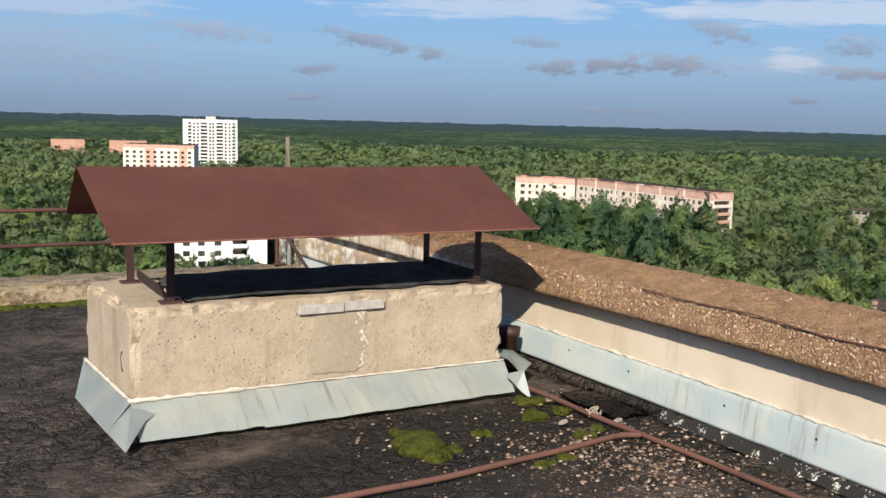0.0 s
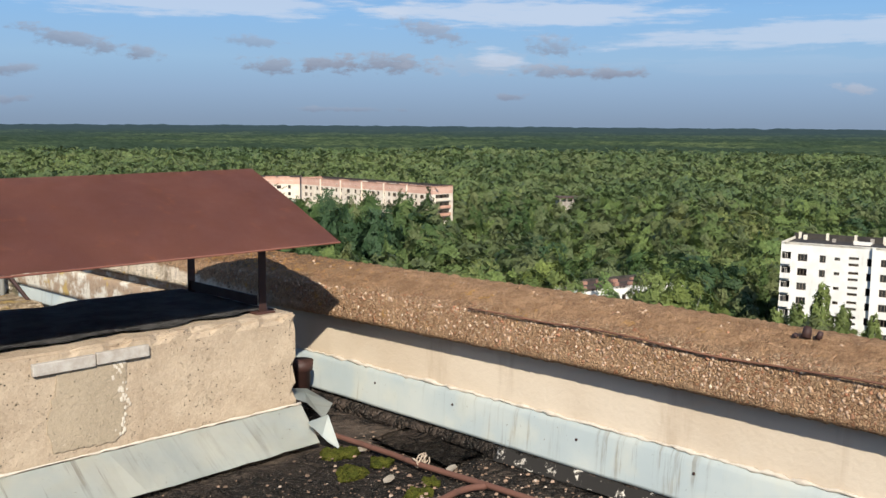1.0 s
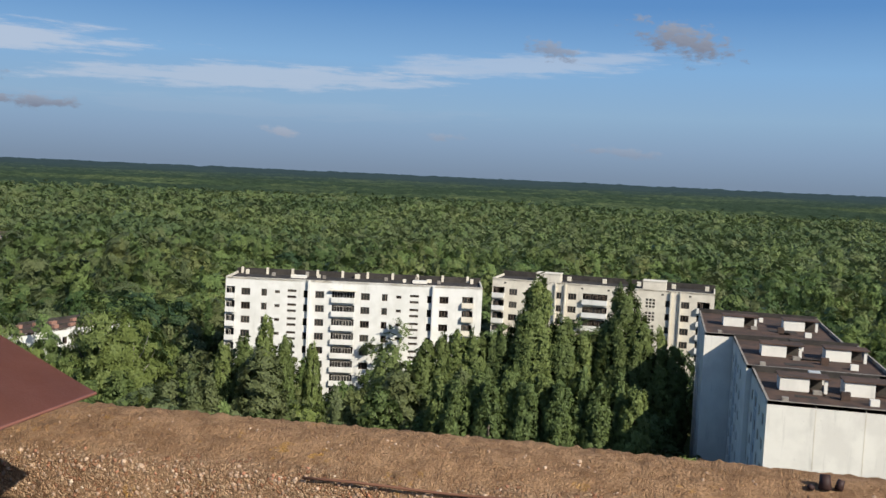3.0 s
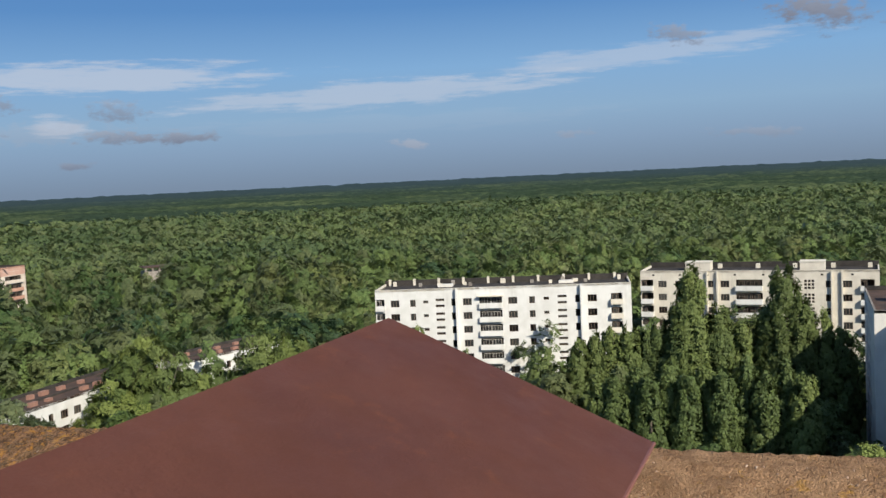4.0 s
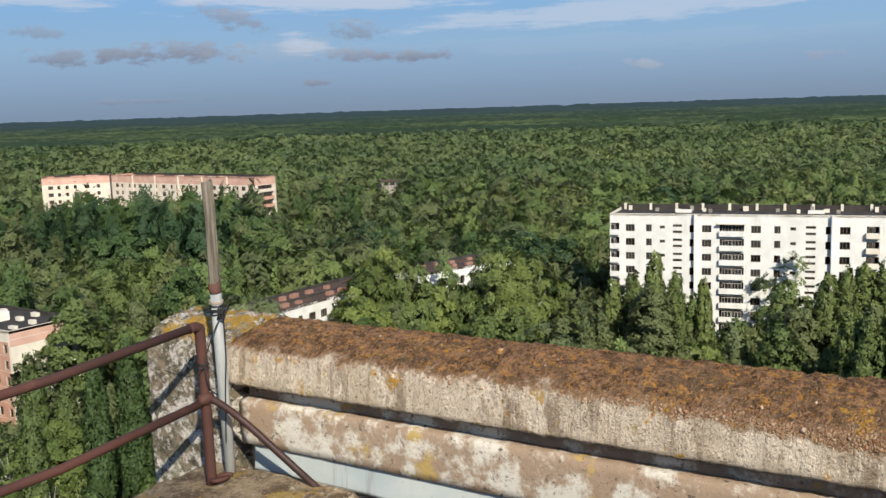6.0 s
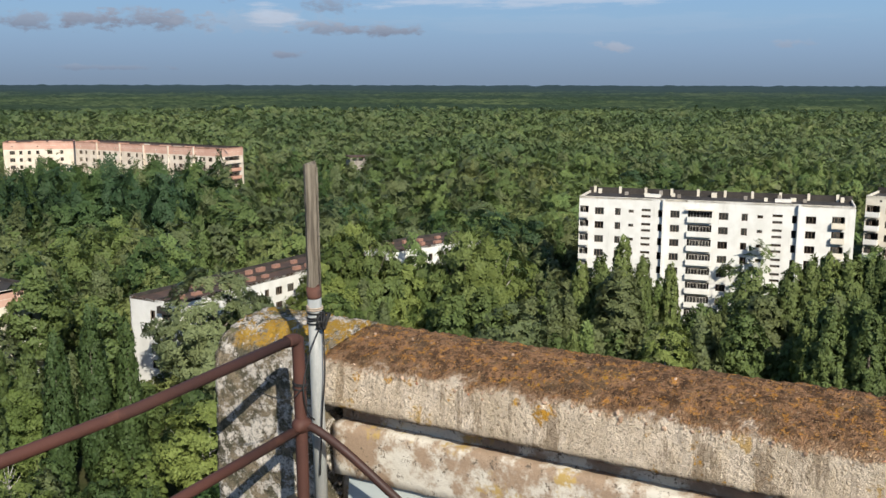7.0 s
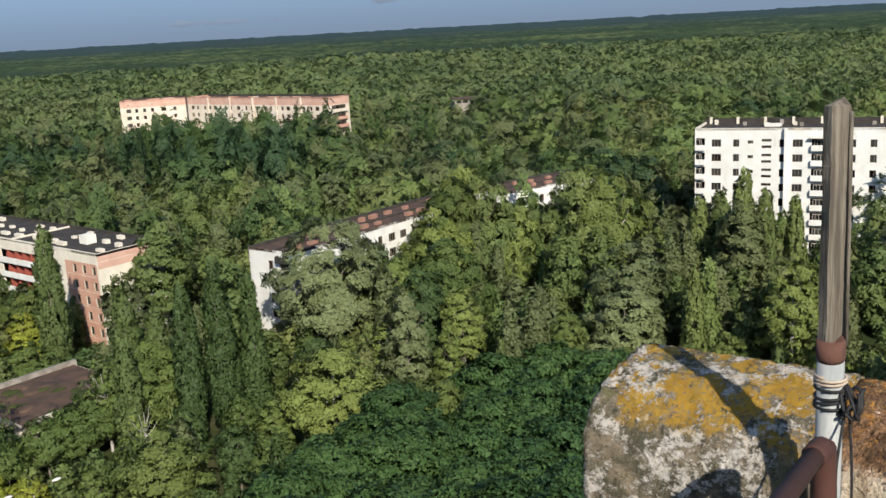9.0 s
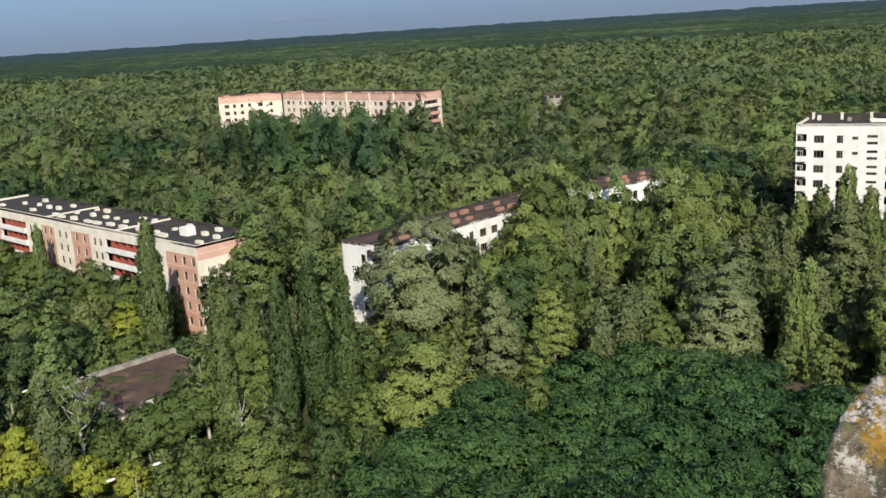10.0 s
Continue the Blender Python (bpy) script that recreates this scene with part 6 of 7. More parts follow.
def tower_block():
    rng = random.Random(37)
    b = Block("apartment_block", (191.5, 776.5), (232.3, 765.7), 20.0, 46.6, "distant sixteen-storey white tower with balcony columns", WHITE, ROOFELT, rng)
    rows = rows_of(b.H, 3.6, 2.72, 15)
    op = []
    for z in rows:
        for a, c in ((4.0, 6.4), (13.6, 18.6), (25.8, 30.8), (38.0, 40.5)):
            op.append((a, c, z - 1.2, z + 0.9))
            b.balcony("front", (a + c) / 2, z - 1.25, c - a, 0.9, WHITE)
        for u in (8.6, 11.6, 21.0, 23.4, 33.0, 36.0):
            op.append((u - 0.75, u + 0.75, z - 0.75, z + 0.75))
            b.window("front", u, z, 1.5, 1.5, FRAME, 0.0)
    b.side("front", op, [], 0)
    b.side("left")
    b.side("right")
    b.rim(WHITE, 0.1)
    b.on_roof("lift_house", 21.5, 6, 7.5, 5, 2.4, CREAMW, 0, True)
    b = Block("apartment_block", (113.7, 606.0), (151.5, 587.5), 13.0, 32.0, "distant cream block with reddish roof band", CREAMW, ROOFBROWN, rng)
    rows = rows_of(b.H, 4.6, 2.8, 6)
    op = []
    for z in rows:
        for k in range(10):
            u = 2.5 + 4.1 * k
            op.append((u - 0.9, u + 0.9, z - 0.75, z + 0.75))
            b.window("front", u, z, 1.9, 1.5, FRAME, 0.0)
    b.side("front", op, [(0, 60, b.H - 2.2, b.H, 1), (13, 19, 0, 40, 1), (33, 38, 0, 40, 1)], 0, "", [CREAMW, PINKW])
    b.side("left")
    b.side("right")
    b.rim(PINKW)
    for left, right, h in (((120, 993), (150, 989), 23.5), ((172, 985), (206, 979), 23.0)):
        b = Block("apartment_block", left, right, 12.0, h, "distant rust-red building among trees", BROWNW, ROOFBROWN, rng)
        b.side("front", [], [], 0)
        b.side("left")
        b.side("right")
        b.rim(BROWNW)
    b = Block("apartment_block", (63.5, 267.0), (88.0, 262.0), 12.0, 27.7, "white nine-storey block seen beyond the roof edge", WHITE, ROOFELT, rng)
    rows = rows_of(b.H, 3.0, 2.9, 9)
    op = []
    for z in rows:
        for a, c in ((15.5, 19.5),):
            op.append((a, c, z - 1.2, z + 1.0))
            b.balcony("front", (a + c) / 2, z - 1.25, c - a, 0.9, WHITE)
            b.window("front", 17.0, z, 1.9, 1.5)
        for u in (3, 7, 11.5):
            op.append((u - 0.9, u + 0.9, z - 0.75, z + 0.75))
            b.window("front", u, z, 1.9, 1.5)
    b.side("front", op)
    b.side("left")
    b.side("right")
    b.rim(CREAMW)


def small_buildings():
    rng = random.Random(38)
    # flat roof of a low ruined pavilion
    pav = thing("pavilion", (0, 0, GROUND), "low flat-roofed ruin with pale crumbling roof rim", "ruin")
    pav.location = (65, 130, GROUND)
    bm = bmesh.new()
    box(bm, -9, 9, -8.5, 8.5, 0, 5.6)
    part("wall", bm, CREAMW, pav)
    bm = bmesh.new()
    box(bm, -8.7, 8.7, -8.2, 8.2, 5.603, 5.75)
    part("roof", bm, ROOFBROWN, pav, "muddy roof with debris")
    for a in ((-9.2, 9.2, 8.2, 8.9), (-9.2, -8.6, -8.5, 8.197)):
        bm = bmesh.new()
        box(bm, a[0], a[1], a[2], a[3], 5.604, 6.35)
        part("rim", bm, RIM, pav, "stained concrete roof rim")
    bm = bmesh.new()
    box(bm, -6.5, -3.5, -8.9, -8.2, 5.604, 6.5)
    part("rim", bm, CREAMW, pav)
    for k in range(30):
        bm = bmesh.new()
        bmesh.ops.create_icosphere(bm, subdivisions=2, radius=rng.uniform(0.5, 1.6), matrix=Matrix.Translation((rng.uniform(-7, 7), rng.uniform(-7, 7), 5.75)) @ Matrix.Diagonal((1.4, 1, 0.35, 1)))
        for v in bm.verts:
            v.co += 0.25 * noise.noise(v.co * 2) * Vector((1, 1, 0.5))
        part("mound", bm, GRASS if k % 2 else ROOFBROWN, pav)
    # small ruin far in the woods
    hut = thing("hut", (393, 303, GROUND), "grey ruined upper storey in the far woods", "ruin")
    hut.rotation_euler = (0, 0, radians(-40))
    bm = bmesh.new()
    box(bm, -7, 7, -5, 5, 0, 12.7)
    part("wall", bm, RIM, hut)
    bm = bmesh.new()
    box(bm, -7.6, 7.6, -5.6, 5.6, 14.5, 15.0)
    part("roof", bm, ROOFBROWN, hut)
    for k in range(5):
        bm = bmesh.new()
        box(bm, -6.9 + 3.2 * k, -6.1 + 3.2 * k, -4.9, -4.1, 12.703, 14.497)
        part("pillar", bm, RIM, hut)
    # white kiosk at the edge of the trees
    ki = thing("kiosk", (114.5, 59.4, GROUND), "small whitewashed brick kiosk under trees", "kiosk")
    bm = bmesh.new()
    box(bm, -1.6, 1.6, -1.3, 1.3, 0, 4.0)
    part("wall", bm, WHITE, ki)
    bm = bmesh.new()
    box(bm, -1.8, 1.8, -1.5, 1.5, 4.003, 4.2)
    part("roof", bm, ROOFBROWN, ki)
    # street lamps
    for x, y, a in ((45.2, 98.5, -6), (46.6, 131.7, 20), (70.0, 118.0, 0)):
        lamp = thing("street_lamp", (x, y, GROUND), "grey double-armed street lamp with pale heads, overgrown", "street lamp", "street lamps")
        lamp.rotation_euler = (0, 0, radians(a))
        bm = bmesh.new()
        tube(bm, [(0, 0, 0), (0, 0, 8.3)], [0.12, 0.07], 8)
        part("mast", bm, RIM, lamp, "", True)
        for s in (-1, 1):
            bm = bmesh.new()
            tube(bm, curve_points([(0, 0, 8.2), (s * 0.9, 0, 8.85), (s * 2.1, 0, 9.0)], 5), 0.04, 6)
            part("arm", bm, DARKRUST, lamp, "", True)
            bm = bmesh.new()
            bmesh.ops.create_uvsphere(bm, u_segments=12, v_segments=8, radius=0.5, matrix=Matrix.Translation((s * 2.45, 0, 9.02)) @ Matrix.Diagonal((1.0, 0.42, 0.30, 1)))
            part("lamp_head", bm, WHITE, lamp, "pale oval lamp head", True)


white_block()
cream_block()
terracotta_block()
low_block("apartment_block", (107.3, 126.0), (160.0, 127.2), 34, "five-storey white block with brown roof, half hidden by trees")
low_block("apartment_block", (165.0, 125.0), (194.2, 117.6), 39, "white block with brown roof sunk among trees")
pink_block()
stepped_block()
tower_block()
small_buildings()

# ---- woods ----
LEAVES = {
    "mid": mat_leaf("leaves_mid", (0.074, 0.112, 0.032)),
    "light": mat_leaf("leaves_light", (0.098, 0.138, 0.040)),
    "poplar": mat_leaf("leaves_poplar", (0.086, 0.124, 0.042), stretch=(1, 1, 0.42)),
    "dark": mat_leaf("leaves_dark", (0.037, 0.079, 0.026), leaf=3.2),
    "grey": mat_leaf("leaves_grey", (0.128, 0.158, 0.074), warmth=(1.10, 1.06, 1.0)),
    "yellow": mat_leaf("leaves_yellow", (0.195, 0.225, 0.034), warmth=(1.12, 1.08, 1.0)),
    "deep": mat_leaf("leaves_deep", (0.044, 0.076, 0.026), stretch=(1, 1, 0.5)),
}
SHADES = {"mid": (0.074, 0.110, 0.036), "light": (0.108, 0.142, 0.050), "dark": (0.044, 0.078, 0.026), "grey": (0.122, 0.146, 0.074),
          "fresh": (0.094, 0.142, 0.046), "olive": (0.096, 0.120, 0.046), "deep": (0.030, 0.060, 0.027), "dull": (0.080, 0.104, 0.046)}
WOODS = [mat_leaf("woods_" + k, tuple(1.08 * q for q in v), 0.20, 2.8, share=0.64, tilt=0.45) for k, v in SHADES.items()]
# far shades drawn together towards a paler green, haze put into the colour
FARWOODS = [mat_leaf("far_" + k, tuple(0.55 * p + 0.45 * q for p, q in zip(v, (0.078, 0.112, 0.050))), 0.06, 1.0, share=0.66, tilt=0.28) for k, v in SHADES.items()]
BARK = mat_plain("bark", (0.12, 0.10, 0.08), (0.20, 0.18, 0.15), 3, 0.95, 0.8, (1, 1, 0.2), 0.1, 0.03)
BIRCH = mat_plain("birch_bark", (0.50, 0.48, 0.44), (0.22, 0.20, 0.18), 2.5, 0.9, 0.4, (1, 1, 1.5))


def leaf_cloud(kind, h, w, count, size, rs, loose=0.34, inner=0.08):
    """A crown as many boughs, each a clump of leaf sprays facing out and up, with gaps between: the vertices of triangles, and their normals."""
    low = {"round": rs.uniform(0.18, 0.32), "poplar": 0.06, "cone": 0.06, "dome": 0.42}[kind]
    tip, ph = rs.uniform(0.60, 0.92), rs.uniform(0, 6.28, 8)
    lump = {"round": 0.20, "poplar": 0.12, "cone": 0.07, "dome": 0.18}[kind]

    def radius(a, t):
        t = np.clip(t, 0.0, 0.999)
        if kind == "poplar":
            p = np.minimum(1.0, 0.55 + 1.6 * t) * (1 - np.maximum(0, t - 0.42) / 0.585) ** 0.55
        elif kind == "cone":
            p = np.minimum(1.0, 0.5 + 4 * t) * (1.0 - t) ** 0.72
        elif kind == "dome":
            p = (1 - t**1.7) ** 0.6
        else:
            p = np.sin(math.pi * (0.10 + 0.895 * t) ** tip) ** 0.66
        k = lump * (np.sin(2 * a + ph[0] + 5 * t) + np.sin(3 * a - ph[1] - 9 * t) + 0.8 * np.sin(-4 * a + ph[2] + 13 * t)) * 0.62
        return 0.5 * w * p * (1 + k)

    # boughs, spread evenly over the crown
    nc = max(4, min({"round": 58, "poplar": 84, "cone": 70, "dome": 44}[kind], count // (14 if count > 150 else 5)))
    t = rs.uniform(0.0, 0.97, 14 * nc)
    a = rs.uniform(0, 2 * math.pi, len(t))
    keep = rs.rand(len(t)) * 0.60 * w < radius(a, t) + 0.10 * w
    t, a = t[keep], a[keep]
    deep = np.where(rs.rand(len(t)) < inner * 2, 0.45, rs.uniform(0.70, 0.95, len(t)))
    r = radius(a, t) * deep
    ps = np.stack([np.cos(a) * r, np.sin(a) * r, h * (low + (1 - low) * t)], 1)
    flat = ps * np.array([1, 1, 0.45 if kind == "poplar" else 1.0])
    pick, gone = [0], np.full(len(ps), 1e9)
    for _ in range(min(nc, len(ps)) - 1):
        gone = np.minimum(gone, ((flat - flat[pick[-1]]) ** 2).sum(1))
        pick.append(int(np.argmax(gone * rs.uniform(0.45, 1.0, len(gone)))))
    ps, a = ps[pick], a[pick]
    nc = len(ps)
    rc = {"round": 1.02, "poplar": 0.80, "cone": 0.85, "dome": 0.95}[kind] * w / math.sqrt(nc) * rs.uniform(0.65, 1.25, nc)
    rc = np.minimum(rc, 0.40 * w)
    tall = {"round": 0.80, "poplar": 4.2, "cone": 0.80, "dome": 0.55}[kind]
    # leaves on the boughs
    own = rs.choice(nc, count, p=rc**2 / (rc**2).sum())
    out = np.stack([np.cos(a), np.sin(a), 0 * a], 1)[own]
    swell = out * (1.0 if kind != "dome" else 0.35)
    swell[:, 2] = {"round": 1.7, "poplar": 0.25, "cone": 0.7, "dome": 1.0}[kind] * ((ps[own, 2] / h - low) / (1 - low) - (0.35 if kind == "round" else 0.0))
    d = rs.normal(size=(count, 3))
    d /= np.linalg.norm(d, axis=1)[:, None]
    d = d + 0.50 * out + np.array([0, 0, 0.55 if kind != "poplar" else 0.25])
    d /= np.linalg.norm(d, axis=1)[:, None]
    c = ps[own] + d * (rc[own] * rs.uniform(0.62, 1.10, count))[:, None] * np.array([1, 1, tall])
    nn = 0.8 * d / np.array([1, 1, min(tall, 2.0)]) + 0.75 * swell
    nn /= np.linalg.norm(nn, axis=1)[:, None]
    soft = nn.copy()
    nn += loose * rs.normal(size=(count, 3))
    nn /= np.linalg.norm(nn, axis=1)[:, None]
    g = rs.normal(size=(count, 3))
    g[:, 2] += 1.8 if kind == "poplar" else 0.3
    b = np.cross(nn, g)
    b /= np.linalg.norm(b, axis=1)[:, None]
    g = np.cross(b, nn)
    s = size * rs.uniform(0.6, 1.35, (count, 1))
    return np.stack([c + g * s * rs.uniform(0.4, 0.8, (count, 1)), c - g * s * 0.45 + b * s * rs.uniform(0.3, 0.55, (count, 1)), c - g * s * rs.uniform(0.2, 0.6, (count, 1)) - b * s * rs.uniform(0.3, 0.55, (count, 1))], 1).reshape(-1, 3), np.repeat(soft, 3, 0)


def soften(me, normals):
    """Light falls on a bough as on one soft mass."""
    me.polygons.foreach_set("use_smooth", np.ones(len(me.polygons), dtype=bool))
    me.normals_split_custom_set_from_vertices(normals)


def cloud_mesh(name, cloud, material):
    v, normals = cloud
    me = bpy.data.meshes.new(name)
    n = len(v) // 3
    me.vertices.add(3 * n)
    me.vertices.foreach_set("co", np.ascontiguousarray(v, dtype=np.float32).ravel())
    me.loops.add(3 * n)
    me.loops.foreach_set("vertex_index", np.arange(3 * n, dtype=np.int32))
    me.polygons.add(n)
    me.polygons.foreach_set("loop_start", np.arange(0, 3 * n, 3, dtype=np.int32))
    me.update(calc_edges=True)
    soften(me, normals)
    me.materials.append(material)
    return me


def trunk_mesh(name, h, w, seed, material, limbs=7):
    rg = random.Random(seed)
    bm = bmesh.new()
    lean = rg.uniform(-0.02, 0.02) * h
    mid = [(lean * t * t, 0.4 * lean * t, h * t) for t in (0, 0.2, 0.45, 0.7, 0.9)]
    r = 0.016 * h
    tube(bm, mid, [r * 1.25, r, r * 0.75, r * 0.45, r * 0.12], 6)
    for k in range(limbs):
        t = 0.25 + 0.50 * k / limbs
        a = 2.4 * k + rg.uniform(-0.4, 0.4)
        p = Vector((lean * t * t, 0.4 * lean * t, h * t))
        ln = w * rg.uniform(0.22, 0.40)
        q = p + Vector((ln * 0.6 * math.cos(a), ln * 0.6 * math.sin(a), ln * 0.5))
        e = p + Vector((ln * math.cos(a), ln * math.sin(a), ln * 1.2))
        tube(bm, [p, q, e], [r * 0.40, r * 0.25, r * 0.07], 4)
    me = bpy.data.meshes.new(name)
    bm.to_mesh(me)
    bm.free()
    me.materials.append(material)
    return me


KINDS = {"round": ("round", 13.0, 8.4), "poplar": ("poplar", 22.0, 4.5), "cone": ("cone", 15.0, 7.4), "dome": ("dome", 9.5, 10.0), "slim": ("round", 15.0, 6.0), "sparse": ("round", 14.0, 7.0)}
LABELS = {
    ("sparse", "light"): "half-bare pale birch with white boughs showing", ("cone", "mid"): "small green conical tree with pointed top",
    ("round", "mid"): "broad green deciduous tree in full leaf", ("round", "light"): "light green birch with a loose crown", ("round", "dark"): "dark green tree with dense crown",
    ("round", "yellow"): "small tree turning bright yellow-green", ("round", "grey"): "grey-green tree like a willow", ("slim", "mid"): "slender young green forest tree",
    ("slim", "light"): "slender light green birch tree", ("slim", "poplar"): "slender dull green aspen tree", ("poplar", "deep"): "dark green columnar poplar, dense and tall", ("poplar", "poplar"): "tall columnar poplar with upswept plumes",
    ("cone", "grey"): "silvery conical tree with pointed top", ("dome", "dark"): "low spreading dark green tree with flat boughs", ("round", "deep"): "deep green maple with heavy crown", ("round", "poplar"): "rounded dull green aspen tree"}
MODELS = {}


def tree_model(kind, tone, variant, leaves, size):
    key = (kind, tone, variant, leaves)
    if key not in MODELS:
        shape, h, w = KINDS[kind]
        r = np.random.RandomState(len(kind) * 701 + len(tone) * 37 + variant * 97 + leaves % 91)
        crown = cloud_mesh("crown", leaf_cloud(shape, h, w, leaves, size, r), LEAVES[tone])
        trunk = trunk_mesh("trunk", h * (0.82 if kind == "dome" else 0.93), w, variant * 13 + 5, BIRCH if tone == "light" else BARK, 2 if kind in ("dome", "poplar") else 16 if kind == "sparse" else 7)
        MODELS[key] = (crown, trunk)
    return MODELS[key]


def plant(kind, tone, variant, leaves, size, x, y, h, spread=1.0):
    """One tree of height h standing at (x, y)."""
    crown, trunk = tree_model(kind, tone, variant, leaves, size)
    k = h / KINDS[kind][1]
    t = thing("tree", (x, y, GROUND - 0.2), LABELS[(kind, tone)], "tree", "trees of the overgrown town")
    t.scale = (k * spread, k * spread, k)
    t.rotation_euler = (0, 0, (x * 7.3 + y * 3.1) % 6.283)
    for name, me in (("trunk", trunk), ("crown", crown)):
        o = new(name, me)
        o.parent = t


# places kept free: footprints as left end, right end, depth
FOOT = [((191, 93.5), (203.2, 40.4), 12), ((225, 42), (222.4, -8.2), 12), ((90.9, 252), (90.9, 156.5), 13.2), ((107.3, 126), (160, 127.2), 10.6), ((165, 125), (194.2, 117.6), 10.6),
        ((251, 338), (252.3, 259.3), 11), ((231.2, 355.5), (250.4, 338.4), 11), ((115.2, -8.7), (115.2, -24.5), 20), ((135.3, -8), (135.3, -26.5), 25), ((160.6, -3.6), (160.6, -24.5), 28),
        ((56, 121.5), (74, 121.5), 17), ((63.5, 267), (88, 262), 12), ((113.7, 606), (151.5, 587.5), 13), ((191.5, 776.5), (232.3, 765.7), 20), ((386, 298), (400, 308), 10), ((113, 58), (116, 58), 2.6)]


def is_free(x, y, gap=1.8):
    for (ax, ay), (bx, by), d in FOOT:
        L = math.hypot(bx - ax, by - ay)
        ux, uy = (bx - ax) / L, (by - ay) / L
        u = (x - ax) * ux + (y - ay) * uy
        v = -(x - ax) * uy + (y - ay) * ux
        if -gap < u < L + gap and -gap < v < d + gap:
            return False
    return not (-24 < x < 9 and -30 < y < 16)


# sight lines fitted to the camera's view: bearing from, to (degrees from +y to +x), nearest and farthest reach, and the
# fall of the line that stays open
OPEN = [(64.6, 66.7, 60, 200, 0.185), (66.7, 69.0, 60, 200, 0.172), (69.0, 70.8, 60, 200, 0.178), (70.8, 72.4, 60, 205, 0.235), (72.4, 75.0, 60, 205, 0.222), (75.0, 79.8, 60, 205, 0.165),
        (79.8, 81.8, 60, 228, 0.158), (81.8, 84.0, 60, 160, 0.16), (84.0, 86.5, 60, 225, 0.19), (86.5, 89.5, 60, 160, 0.17), (89.5, 91.6, 60, 225, 0.195), (91.6, 103, 40, 200, 0.27),
        (18.5, 22.5, 60, 270, 0.215), (22.5, 25.5, 60, 250, 0.235), (25.5, 28.5, 60, 215, 0.252), (28.5, 31.6, 60, 176, 0.288), (31.6, 35.4, 60, 170, 0.272), (24.4, 29.6, 60, 122, 0.395), (25.5, 28.6, 50, 104, 0.45),
        (38.8, 42.4, 60, 165, 0.292), (46.3, 51.2, 60, 165, 0.217), (53.8, 58.4, 100, 195, 0.176), (32.5, 46.2, 150, 352, 0.080), (13.0, 18.0, 60, 790, 0.050), (9.5, 14.6, 60, 600, 0.049),
        (13.6, 19.0, 60, 262, 0.15), (51.0, 53.6, 200, 485, 0.083), (64.2, 66.4, 55, 123, 0.40)]


def tallest(x, y):
    """How high a tree may stand here without closing one of the open lines."""
    dx, dy = x - 1.0, y - 7.0
    r, a = math.hypot(dx, dy), math.degrees(math.atan2(dx, dy))
    top = 99.0
    for a0, a1, r0, r1, s in OPEN:
        if a0 <= a <= a1 and r0 <= r <= r1:
            top = min(top, 1.7 - s * r - GROUND)
    return top


JOINED, STAND_OUT = [], []


